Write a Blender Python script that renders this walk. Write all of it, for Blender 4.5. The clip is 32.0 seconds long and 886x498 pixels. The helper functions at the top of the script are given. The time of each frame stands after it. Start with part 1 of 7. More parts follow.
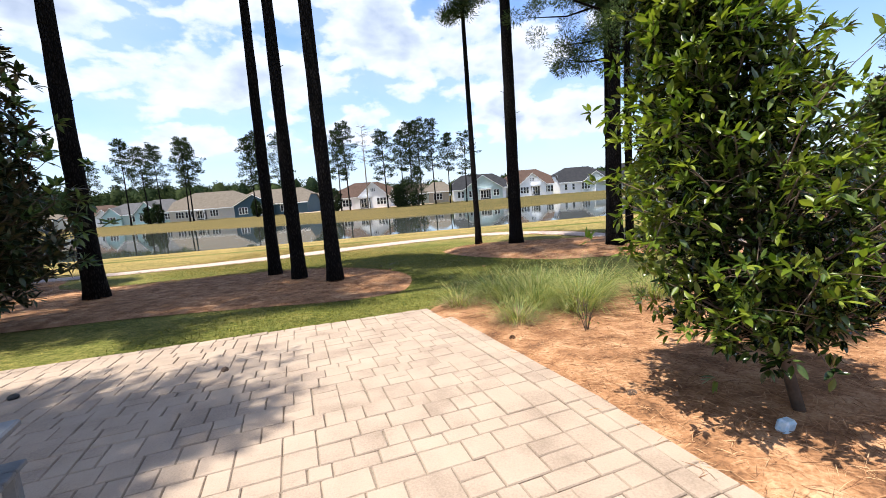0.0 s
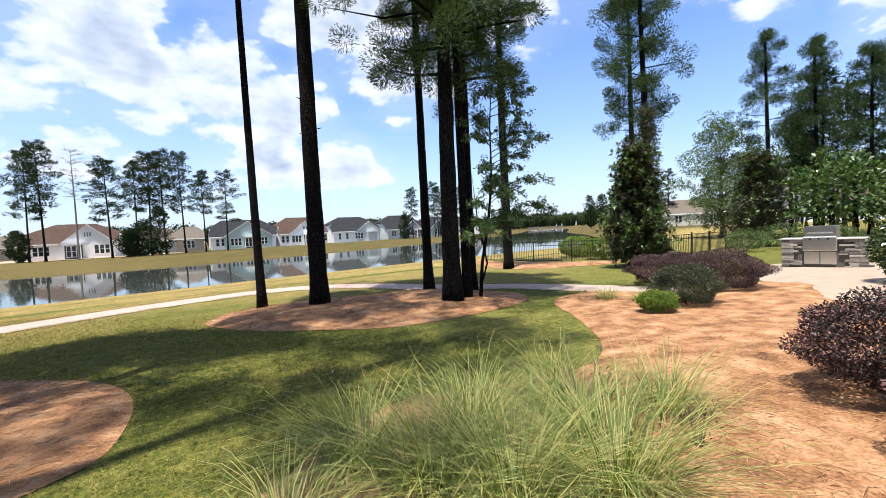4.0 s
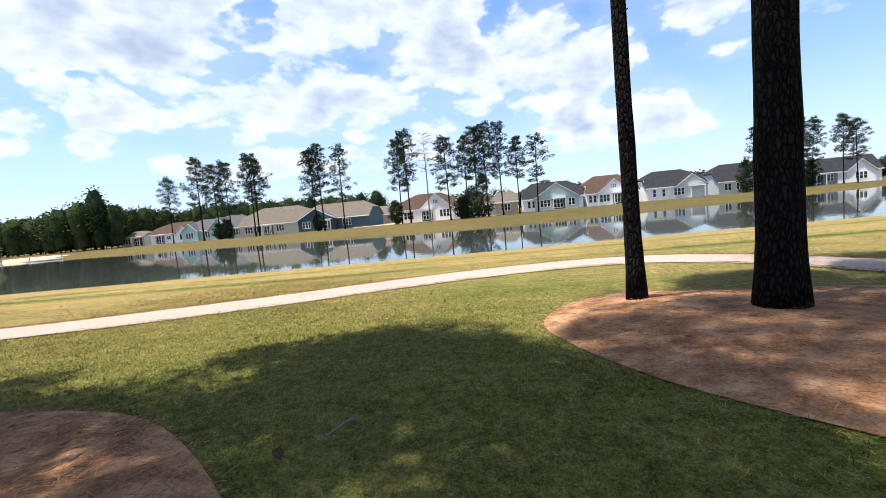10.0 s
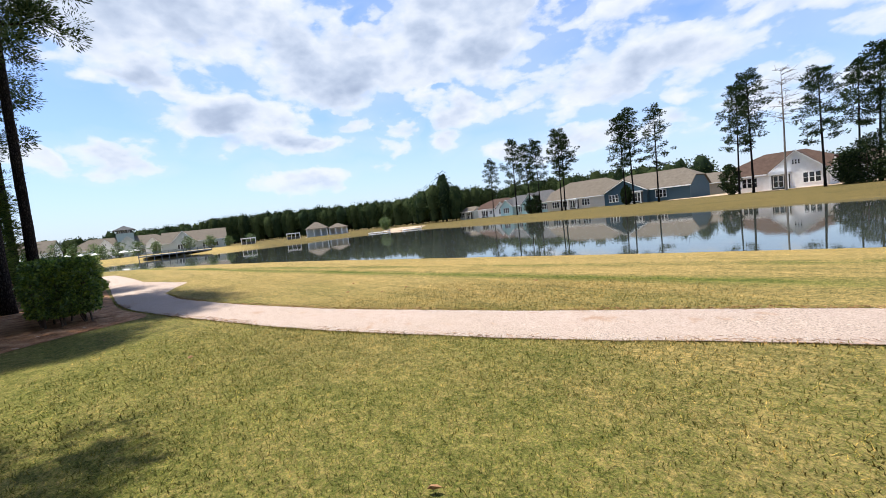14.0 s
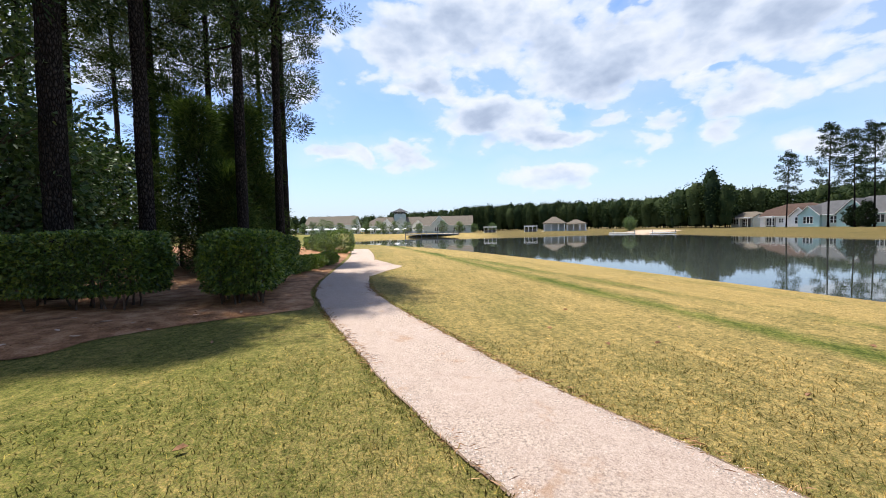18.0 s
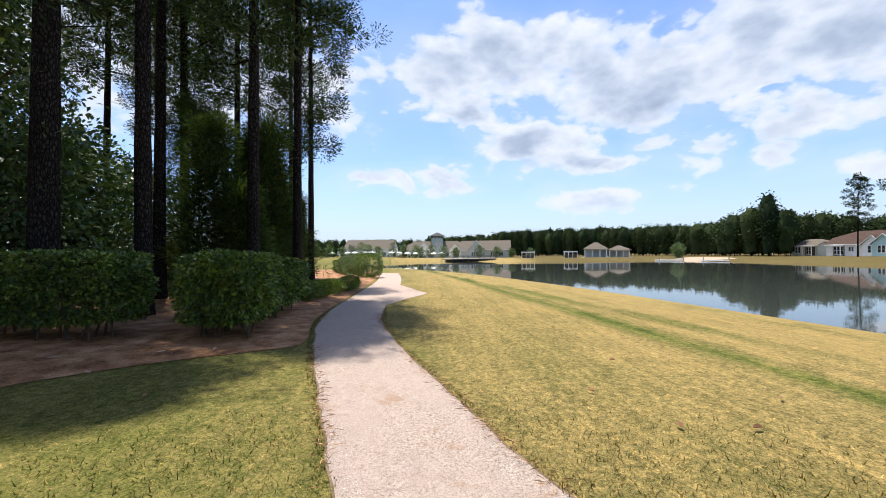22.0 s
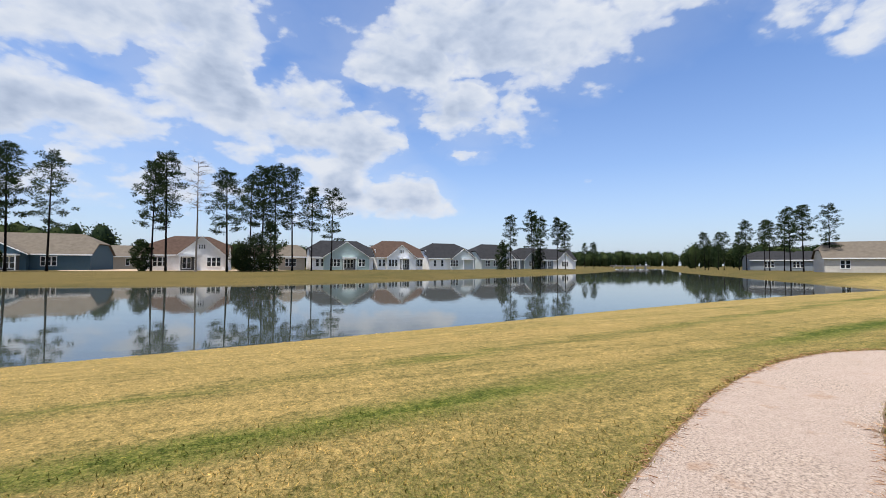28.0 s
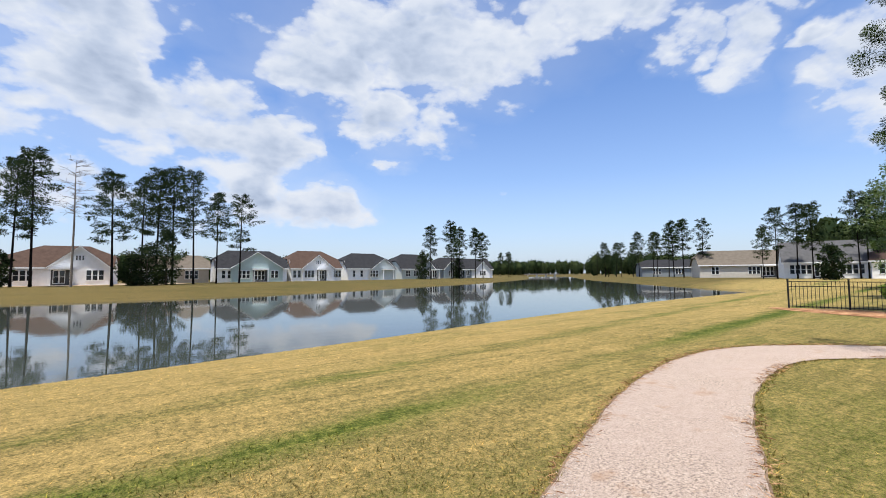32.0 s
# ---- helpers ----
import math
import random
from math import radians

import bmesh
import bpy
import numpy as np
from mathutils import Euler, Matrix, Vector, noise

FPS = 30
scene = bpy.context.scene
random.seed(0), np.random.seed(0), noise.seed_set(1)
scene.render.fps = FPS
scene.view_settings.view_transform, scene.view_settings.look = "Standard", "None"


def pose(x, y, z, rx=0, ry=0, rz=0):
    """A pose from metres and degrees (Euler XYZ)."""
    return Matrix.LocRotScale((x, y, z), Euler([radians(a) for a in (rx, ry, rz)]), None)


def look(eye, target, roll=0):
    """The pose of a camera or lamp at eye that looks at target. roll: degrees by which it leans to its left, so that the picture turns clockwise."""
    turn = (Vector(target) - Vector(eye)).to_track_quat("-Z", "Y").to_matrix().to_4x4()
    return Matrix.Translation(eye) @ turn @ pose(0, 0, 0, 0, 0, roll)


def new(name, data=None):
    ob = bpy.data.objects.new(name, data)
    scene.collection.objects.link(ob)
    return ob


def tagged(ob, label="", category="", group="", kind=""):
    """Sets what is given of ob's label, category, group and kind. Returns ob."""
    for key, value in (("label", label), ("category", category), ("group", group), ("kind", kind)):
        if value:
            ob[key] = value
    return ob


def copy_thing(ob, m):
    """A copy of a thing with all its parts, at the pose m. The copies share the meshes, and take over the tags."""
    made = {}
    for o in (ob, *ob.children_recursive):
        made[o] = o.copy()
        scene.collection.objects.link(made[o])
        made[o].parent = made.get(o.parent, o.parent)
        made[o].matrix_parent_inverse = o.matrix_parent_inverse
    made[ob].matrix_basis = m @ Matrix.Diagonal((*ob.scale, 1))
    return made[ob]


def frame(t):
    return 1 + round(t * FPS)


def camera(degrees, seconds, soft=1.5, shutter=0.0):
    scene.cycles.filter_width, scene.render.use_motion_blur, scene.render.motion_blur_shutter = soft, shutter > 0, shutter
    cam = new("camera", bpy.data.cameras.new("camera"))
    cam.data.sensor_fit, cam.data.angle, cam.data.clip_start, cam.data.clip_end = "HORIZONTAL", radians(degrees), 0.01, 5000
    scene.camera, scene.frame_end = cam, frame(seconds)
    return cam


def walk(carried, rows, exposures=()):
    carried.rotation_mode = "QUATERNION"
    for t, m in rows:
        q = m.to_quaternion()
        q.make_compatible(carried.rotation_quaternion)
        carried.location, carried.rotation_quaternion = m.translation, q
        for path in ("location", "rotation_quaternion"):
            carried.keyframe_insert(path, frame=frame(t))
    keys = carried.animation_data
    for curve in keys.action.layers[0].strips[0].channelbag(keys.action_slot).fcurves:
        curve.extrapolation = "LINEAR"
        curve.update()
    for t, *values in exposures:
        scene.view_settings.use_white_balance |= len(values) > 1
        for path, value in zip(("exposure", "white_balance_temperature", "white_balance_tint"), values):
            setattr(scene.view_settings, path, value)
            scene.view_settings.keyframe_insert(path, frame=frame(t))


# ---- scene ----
# camera and walk: seconds, eye, yaw, pitch, roll
PATH = [
    (0, 0.001, -0.001, 1.668, 0.55, -7.34, -4.21),
    (0.5, -0.015, 0.569, 1.632, -1.97, -6.19, -4.66),
    (1, -0.049, 1.141, 1.618, -3.28, -5.27, -5.10),
    (1.5, -0.096, 1.714, 1.592, -4.17, -4.44, -5.51),
    (2, -0.149, 2.261, 1.551, -2.34, -3.31, -5.29),
    (2.5, -0.214, 2.755, 1.530, -7.65, -4.23, -4.25),
    (3, -0.232, 3.251, 1.509, -20.19, -3.79, -3.41),
    (3.5, -0.175, 3.774, 1.485, -30.38, -2.97, -3.04),
    (5.5, -0.419, 5.806, 1.500, -30.56, -1.40, -2.75),
    (6, -0.498, 6.281, 1.494, -25.23, -1.75, -2.58),
    (6.5, -0.541, 6.769, 1.475, -19.90, -2.37, -2.66),
    (7, -0.546, 7.279, 1.441, -14.78, -2.68, -3.15),
    (7.5, -0.519, 7.809, 1.385, -7.17, -2.99, -3.29),
    (8, -0.449, 8.342, 1.316, -3.68, -4.61, -5.17),
    (8.5, -0.371, 8.882, 1.241, -0.72, -4.64, -5.66),
    (9, -0.344, 9.457, 1.163, 1.37, -4.44, -4.90),
    (9.5, -0.367, 10.061, 1.110, 4.66, -4.64, -4.71),
    (10, -0.453, 10.665, 1.088, 9.60, -4.82, -5.20),
    (10.5, -0.618, 11.258, 1.081, 14.88, -4.90, -5.74),
    (11, -0.839, 11.858, 1.074, 19.80, -5.15, -6.24),
    (11.5, -1.088, 12.459, 1.057, 24.45, -5.29, -6.56),
    (12, -1.345, 13.006, 1.041, 29.00, -5.30, -6.67),
    (12.5, -1.616, 13.519, 1.030, 34.02, -5.12, -6.96),
    (13, -1.894, 14.040, 1.019, 39.55, -4.81, -7.09),
    (13.5, -2.187, 14.525, 1.014, 45.23, -4.47, -6.95),
    (14, -2.495, 14.975, 1.015, 50.23, -4.17, -6.23),
    (14.5, -2.781, 15.428, 1.019, 54.50, -3.82, -4.98),
    (16.5, -5.242, 16.735, 1.007, 69.82, -2.34, -0.68),
    (17, -5.512, 16.964, 1.002, 74.20, -2.37, -0.85),
    (17.5, -5.804, 17.127, 0.986, 78.38, -2.52, -1.03),
    (18, -6.121, 17.259, 0.972, 81.98, -2.67, -1.29),
    (18.5, -6.451, 17.409, 0.962, 84.68, -2.54, -1.46),
    (19, -6.787, 17.561, 0.955, 86.75, -2.11, -1.45),
    (19.5, -7.105, 17.688, 0.950, 88.74, -1.24, -1.25),
    (20, -7.349, 17.787, 0.953, 90.59, -0.35, -0.98),
    (20.5, -7.489, 17.838, 0.962, 92.07, 0.44, -0.74),
    (21, -7.543, 17.846, 0.969, 92.32, 0.78, -0.50),
    (21.5, -7.549, 17.843, 0.970, 90.88, 0.90, -0.40),
    (22, -7.537, 17.840, 0.971, 87.11, 0.77, -0.54),
    (22.5, -7.524, 17.851, 0.973, 80.58, 0.54, -0.85),
    (23, -7.515, 17.884, 0.969, 71.40, 0.22, -1.35),
    (23.5, -7.494, 17.941, 0.961, 60.51, -0.04, -1.62),
    (24, -7.420, 18.032, 0.959, 49.37, -0.27, -1.84),
    (24.5, -7.305, 18.140, 0.963, 38.94, -0.56, -1.85),
    (25, -7.229, 18.235, 0.959, 29.64, -0.41, -1.28),
    (25.5, -7.226, 18.324, 0.954, 20.69, 0.06, -0.75),
    (26, -7.254, 18.430, 0.958, 11.78, 0.72, -0.47),
    (26.5, -7.273, 18.540, 0.976, 2.70, 1.28, -0.62),
    (28.5, -6.949, 19.028, 0.994, -29.20, 2.57, 0.47),
    (29, -6.868, 19.072, 1.005, -34.50, 2.92, 0.49),
    (29.5, -6.790, 19.099, 1.001, -39.36, 3.26, 0.47),
    (30, -6.725, 19.102, 0.992, -44.01, 3.41, 0.58),
    (30.5, -6.693, 19.068, 0.996, -47.80, 3.74, 0.22),
    (31, -6.701, 19.033, 1.007, -49.17, 3.91, -0.25),
    (31.5, -6.745, 19.048, 1.010, -43.56, 3.90, -0.52),
    (32, -6.808, 19.106, 1.004, -33.55, 3.47, -0.47),
]
cam = camera(93.7, 32.0, soft=0.9)
EXPOSURES = [(0.0, 1.12), (3.5, 1.05), (6.0, 1.0), (9.0, 1.05), (12.0, 0.92), (14.0, 0.84), (19.0, 0.84), (22.5, 0.80), (24.3, 0.57), (26.0, 0.55), (29.0, 0.58), (31.0, 0.68), (32.0, 0.64)]
walk(cam, [(t, pose(x, y, z, 90 + p, 0, yw) @ pose(0, 0, 0, 0, 0, r)) for t, x, y, z, yw, p, r in PATH], EXPOSURES)

# ---- world, sun ----
SUN_EL, SUN_AZ = radians(75), radians(240)   # azimuth clockwise from +y


def ramp(nt, fac, stops):
    r = nt.nodes.new("ShaderNodeValToRGB")
    while len(r.color_ramp.elements) < len(stops):
        r.color_ramp.elements.new(0.5)
    for e, (p, c) in zip(r.color_ramp.elements, stops):
        e.position, e.color = p, (*c, 1) if len(c) == 3 else c
    nt.links.new(fac, r.inputs[0])
    return r.outputs[0]


def noise_node(nt, vec, scale, detail=3, rough=0.55, dist=0.0):
    n = nt.nodes.new("ShaderNodeTexNoise")
    n.inputs["Scale"].default_value, n.inputs["Detail"].default_value = scale, detail
    n.inputs["Roughness"].default_value, n.inputs["Distortion"].default_value = rough, dist
    if vec is not None:
        nt.links.new(vec, n.inputs["Vector"])
    return n.outputs["Fac"]


def math_node(nt, op, a, b=None, clamp=False):
    n = nt.nodes.new("ShaderNodeMath")
    n.operation, n.use_clamp = op, clamp
    for i, v in enumerate((a, b)):
        if v is None:
            continue
        if isinstance(v, (int, float)):
            n.inputs[i].default_value = v
        else:
            nt.links.new(v, n.inputs[i])
    return n.outputs[0]


def mix_col(nt, fac, a, b, blend="MIX"):
    n = nt.nodes.new("ShaderNodeMix")
    n.data_type, n.blend_type = "RGBA", blend
    for sock, v in ((n.inputs[0], fac), (n.inputs[6], a), (n.inputs[7], b)):
        if isinstance(v, (int, float)):
            sock.default_value = v
        elif isinstance(v, tuple):
            sock.default_value = (*v, 1)
        else:
            nt.links.new(v, sock)
    return n.outputs[2]


def make_world():
    w = bpy.data.worlds.new("sky")
    scene.world = w
    w.use_nodes = True
    nt = w.node_tree
    nt.nodes.clear()
    out, bg = nt.nodes.new("ShaderNodeOutputWorld"), nt.nodes.new("ShaderNodeBackground")
    sky = nt.nodes.new("ShaderNodeTexSky")
    sky.sky_type, sky.sun_disc = "NISHITA", False
    sky.sun_elevation, sky.sun_rotation = SUN_EL, SUN_AZ
    sky.air_density, sky.dust_density, sky.ozone_density = 1.0, 1.2, 1.5
    co = nt.nodes.new("ShaderNodeTexCoord").outputs["Generated"]
    sep = nt.nodes.new("ShaderNodeSeparateXYZ")
    nt.links.new(co, sep.inputs[0])
    up = math_node(nt, "MAXIMUM", sep.outputs[2], 0.0)

    def vmath(op, u, v):
        n = nt.nodes.new("ShaderNodeVectorMath")
        n.operation = op
        for s, w in zip(n.inputs, (u, v)):
            if isinstance(w, tuple):
                s.default_value = w
            else:
                nt.links.new(w, s)
        return n

    # cumulus: heaps at these bearings (degrees left of +y, degrees up, half width, half height), their outlines bent by noise
    # the last four heaps lie mostly out of view, added as fill for house fronts
    heaps = [(53, 22, 9, 4.6), (39, 22, 8, 5.4), (17, 28, 14, 6.4), (6, 20, 8.5, 4.8), (-9, 15.6, 6.5, 6), (-17, 9, 5, 2.3), (45, 14.5, 5, 2.2), (26, 15, 12, 3.4), (-16, 26.3, 8, 3.4), (-31, 29.5, 15, 5.4), (-27, 20.3, 6, 3.2),
             (81, 24.4, 13, 4.1), (59, 20.3, 12, 4), (83, 18.4, 3.8, 1.9), (75, 14.8, 6.5, 2.2), (66, 11.4, 7, 1.5), (42, 27, 10, 5), (-9, 11, 4.7, 3.4), (-55, 32.4, 10, 3), (-90, 21, 6, 6.5), (118, 22, 16, 6), (150, 28, 22, 10), (-135, 26, 24, 10), (178, 45, 24, 12), (-100, 48, 26, 12)]
    puffs = [(94, 9.9, 2.2, 1.1), (87, 10.4, 3.8, 1.1), (58, 14.1, 3.2, 1.2), (48, 10.8, 2.6, 1.5), (97, 10, 3.5, 1.0), (68, 7, 4.2, 1.2), (-65, 26.5, 2.6, 3), (-70, 24, 2.6, 3.2), (-76, 28, 2.9, 1.6), (-77, 22.8, 1.9, 1.2),
             (-82, 18.6, 4.5, 3.7), (-27, 14.9, 1.5, 0.6), (30, 8.0, 9, 1.2), (8, 9.5, 6, 1.6)]
    gaps = [(32, 25.5, 1.8, 3.6), (18, 19.9, 3.2, 1.1), (-1, 24, 3.2, 3.6), (-12, 21.6, 2.8, 2.2), (53, 13.3, 2.4, 1.4), (58, 25.4, 2.7, 2.4), (65, 15.5, 3.8, 1.2), (50, 17.6, 2.8, 0.8), (-20, 17, 2.4, 2.4)]
    flat = vmath("MULTIPLY", co, (1.0, 1.0, 1.75)).outputs[0]
    az = math_node(nt, "MULTIPLY", math_node(nt, "ARCTAN2", math_node(nt, "MULTIPLY", sep.outputs[0], -1.0), sep.outputs[1]), 57.2958)
    el = math_node(nt, "MULTIPLY", math_node(nt, "ARCSINE", sep.outputs[2]), 57.2958)
    at = nt.nodes.new("ShaderNodeCombineXYZ")
    nt.links.new(az, at.inputs[0])
    nt.links.new(el, at.inputs[1])
    bend = nt.nodes.new("ShaderNodeTexNoise")
    bend.inputs["Scale"].default_value, bend.inputs["Detail"].default_value = 6.0, 5
    nt.links.new(flat, bend.inputs["Vector"])
    push = vmath("MULTIPLY", vmath("SUBTRACT", bend.outputs["Color"], (0.5, 0.5, 0.5)).outputs[0], (17.0, 8.0, 0.0)).outputs[0]
    at = vmath("ADD", at.outputs[0], push).outputs[0]

    def nearest(spots, grow=1.0):
        """One at a spot's middle, nought at its rim, below nought outside them all."""
        best = None
        for a, e, w, h in spots:
            w, h = w * grow, h * grow
            n = nt.nodes.new("ShaderNodeVectorMath")
            n.operation = "MULTIPLY_ADD"
            nt.links.new(at, n.inputs[0])
            n.inputs[1].default_value, n.inputs[2].default_value = (1 / w, 1 / h, 0), (-a / w, -e / h, 0)
            d = vmath("LENGTH", n.outputs[0], (0, 0, 0)).outputs["Value"]
            best = d if best is None else math_node(nt, "MINIMUM", best, d)
        return math_node(nt, "SUBTRACT", 1.0, best)

    cover = math_node(nt, "MAXIMUM", math_node(nt, "MINIMUM", nearest(heaps, 1.22), 0.62), math_node(nt, "MULTIPLY", math_node(nt, "MINIMUM", nearest(puffs, 1.25), 0.5), 0.8))
    cover = math_node(nt, "ADD", math_node(nt, "MULTIPLY", math_node(nt, "MAXIMUM", cover, -0.75), 0.58), 0.05)
    holes = math_node(nt, "MAXIMUM", nearest(gaps), 0.0)
    cover = math_node(nt, "SUBTRACT", cover, math_node(nt, "MULTIPLY", holes, 0.42))

    def billow(v, scale):
        n = nt.nodes.new("ShaderNodeTexVoronoi")
        n.feature = "SMOOTH_F1"
        n.inputs["Scale"].default_value, n.inputs["Smoothness"].default_value = scale, 0.25
        nt.links.new(v, n.inputs["Vector"])
        return math_node(nt, "SUBTRACT", 0.45, n.outputs["Distance"])

    def dense(v):
        w = nt.nodes.new("ShaderNodeTexNoise")
        w.inputs["Scale"].default_value, w.inputs["Detail"].default_value = 11.0, 5
        nt.links.new(v, w.inputs["Vector"])
        bent = vmath("ADD", v, vmath("MULTIPLY", w.outputs["Color"], (0.10, 0.10, 0.10)).outputs[0]).outputs[0]
        n = math_node(nt, "MULTIPLY", math_node(nt, "SUBTRACT", noise_node(nt, v, 6.5, 12, 0.56, 0.1), 0.5), 1.25)
        n = math_node(nt, "ADD", n, math_node(nt, "MULTIPLY", billow(bent, 12.0), 0.34))
        return math_node(nt, "ADD", n, math_node(nt, "MULTIPLY", billow(bent, 29.0), 0.20))

    here = math_node(nt, "ADD", dense(flat), cover)
    above = math_node(nt, "ADD", dense(vmath("ADD", flat, (0.0, 0.0, 0.05)).outputs[0]), cover)
    mask = ramp(nt, math_node(nt, "ADD", here, 0.5), [(0.40, (0, 0, 0)), (0.48, (0.22, 0.22, 0.22)), (0.56, (0.66, 0.66, 0.66)), (0.72, (1, 1, 1))])
    veil = math_node(nt, "MULTIPLY", math_node(nt, "ADD", cover, 0.30, True), 0.42)
    mask = math_node(nt, "MAXIMUM", mask, veil)
    thick = math_node(nt, "ADD", math_node(nt, "MULTIPLY", above, 0.75), math_node(nt, "MULTIPLY", here, 0.25))
    shade = ramp(nt, math_node(nt, "ADD", math_node(nt, "MULTIPLY", thick, 0.6), 0.3), [(0.35, (1.0, 1.0, 1.0)), (0.45, (0.87, 0.90, 0.95)), (0.54, (0.70, 0.76, 0.86)), (0.65, (0.53, 0.60, 0.72)), (0.80, (0.42, 0.48, 0.60))])
    low = ramp(nt, up, [(0.02, (0.25, 0.25, 0.25)), (0.13, (1, 1, 1))])
    fac = math_node(nt, "MULTIPLY", mask, low)
    cloud = mix_col(nt, 1.0, shade, (5.1, 5.4, 5.95), "MULTIPLY")
    blue = mix_col(nt, 1.0, sky.outputs[0], (0.88, 1.05, 1.33), "MULTIPLY")
    haze = ramp(nt, up, [(0.0, (0.75, 0.75, 0.75)), (0.10, (0.40, 0.40, 0.40)), (0.22, (0.14, 0.14, 0.14)), (0.40, (0.0, 0.0, 0.0))])
    blue = mix_col(nt, haze, blue, (4.3, 4.85, 5.75))
    col = mix_col(nt, fac, blue, cloud)
    nt.links.new(col, bg.inputs[0])
    bg.inputs[1].default_value = 0.10
    nt.links.new(bg.outputs[0], out.inputs[0])


make_world()
sun = new("sun", bpy.data.lights.new("sun", "SUN"))
sun.data.energy, sun.data.angle, sun.data.color = 5.0, radians(0.53), (1.0, 0.95, 0.86)
_d = Vector((math.sin(SUN_AZ) * math.cos(SUN_EL), math.cos(SUN_AZ) * math.cos(SUN_EL), math.sin(SUN_EL)))
sun.matrix_world = look(_d * 60, (0, 0, 0))


# ---- materials ----
def principled(name):
    m = bpy.data.materials.new(name)
    m.use_nodes = True
    nt = m.node_tree
    return m, nt, nt.nodes["Principled BSDF"]


def coord(nt, kind="Object"):
    if kind == "World":
        return nt.nodes.new("ShaderNodeNewGeometry").outputs["Position"]
    return nt.nodes.new("ShaderNodeTexCoord").outputs[kind]


def bump_to(nt, b, height, strength, dist=0.02):
    n = nt.nodes.new("ShaderNodeBump")
    n.inputs["Strength"].default_value, n.inputs["Distance"].default_value = strength, dist
    nt.links.new(height, n.inputs["Height"])
    nt.links.new(n.outputs[0], b.inputs["Normal"])


def mat(name, cols, scale=4.0, rough=0.8, bump=0.25, fine=60.0, metal=0.0, spec=0.4, rand=0.0, island=0.0, space="Object", trans=0.0, stretch=None):
    """Two scales of variation over a ramp of colours; rand shifts the value per object, island per loose piece."""
    m, nt, b = principled(name)
    v = coord(nt, space)
    if stretch:
        mp = nt.nodes.new("ShaderNodeMapping")
        mp.inputs["Scale"].default_value = stretch
        nt.links.new(v, mp.inputs[0])
        v = mp.outputs[0]
    n1, n2 = noise_node(nt, v, scale, 4), noise_node(nt, v, fine, 3)
    f = math_node(nt, "ADD", math_node(nt, "MULTIPLY", n1, 0.65), math_node(nt, "MULTIPLY", n2, 0.35))
    if rand:
        oi = nt.nodes.new("ShaderNodeObjectInfo").outputs["Random"]
        f = math_node(nt, "ADD", f, math_node(nt, "MULTIPLY", math_node(nt, "SUBTRACT", oi, 0.5), rand))
    if island:
        ri = nt.nodes.new("ShaderNodeNewGeometry").outputs["Random Per Island"]
        f = math_node(nt, "ADD", f, math_node(nt, "MULTIPLY", math_node(nt, "SUBTRACT", ri, 0.5), island))
    k = len(cols)
    col = ramp(nt, f, [(0.3 + 0.4 * i / max(1, k - 1), c) for i, c in enumerate(cols)])
    nt.links.new(col, b.inputs["Base Color"])
    b.inputs["Roughness"].default_value, b.inputs["Metallic"].default_value = rough, metal
    b.inputs["Specular IOR Level"].default_value = spec
    if bump:
        bump_to(nt, b, n2, bump)
    if trans:
        tr = nt.nodes.new("ShaderNodeBsdfTranslucent")
        tc = mix_col(nt, 1.0, col, (1.35, 1.5, 0.7), "MULTIPLY")
        nt.links.new(tc, tr.inputs[0])
        ms = nt.nodes.new("ShaderNodeMixShader")
        ms.inputs[0].default_value = trans
        out = nt.nodes["Material Output"]
        nt.links.new(b.outputs[0], ms.inputs[1])
        nt.links.new(tr.outputs[0], ms.inputs[2])
        nt.links.new(ms.outputs[0], out.inputs[0])
    return m


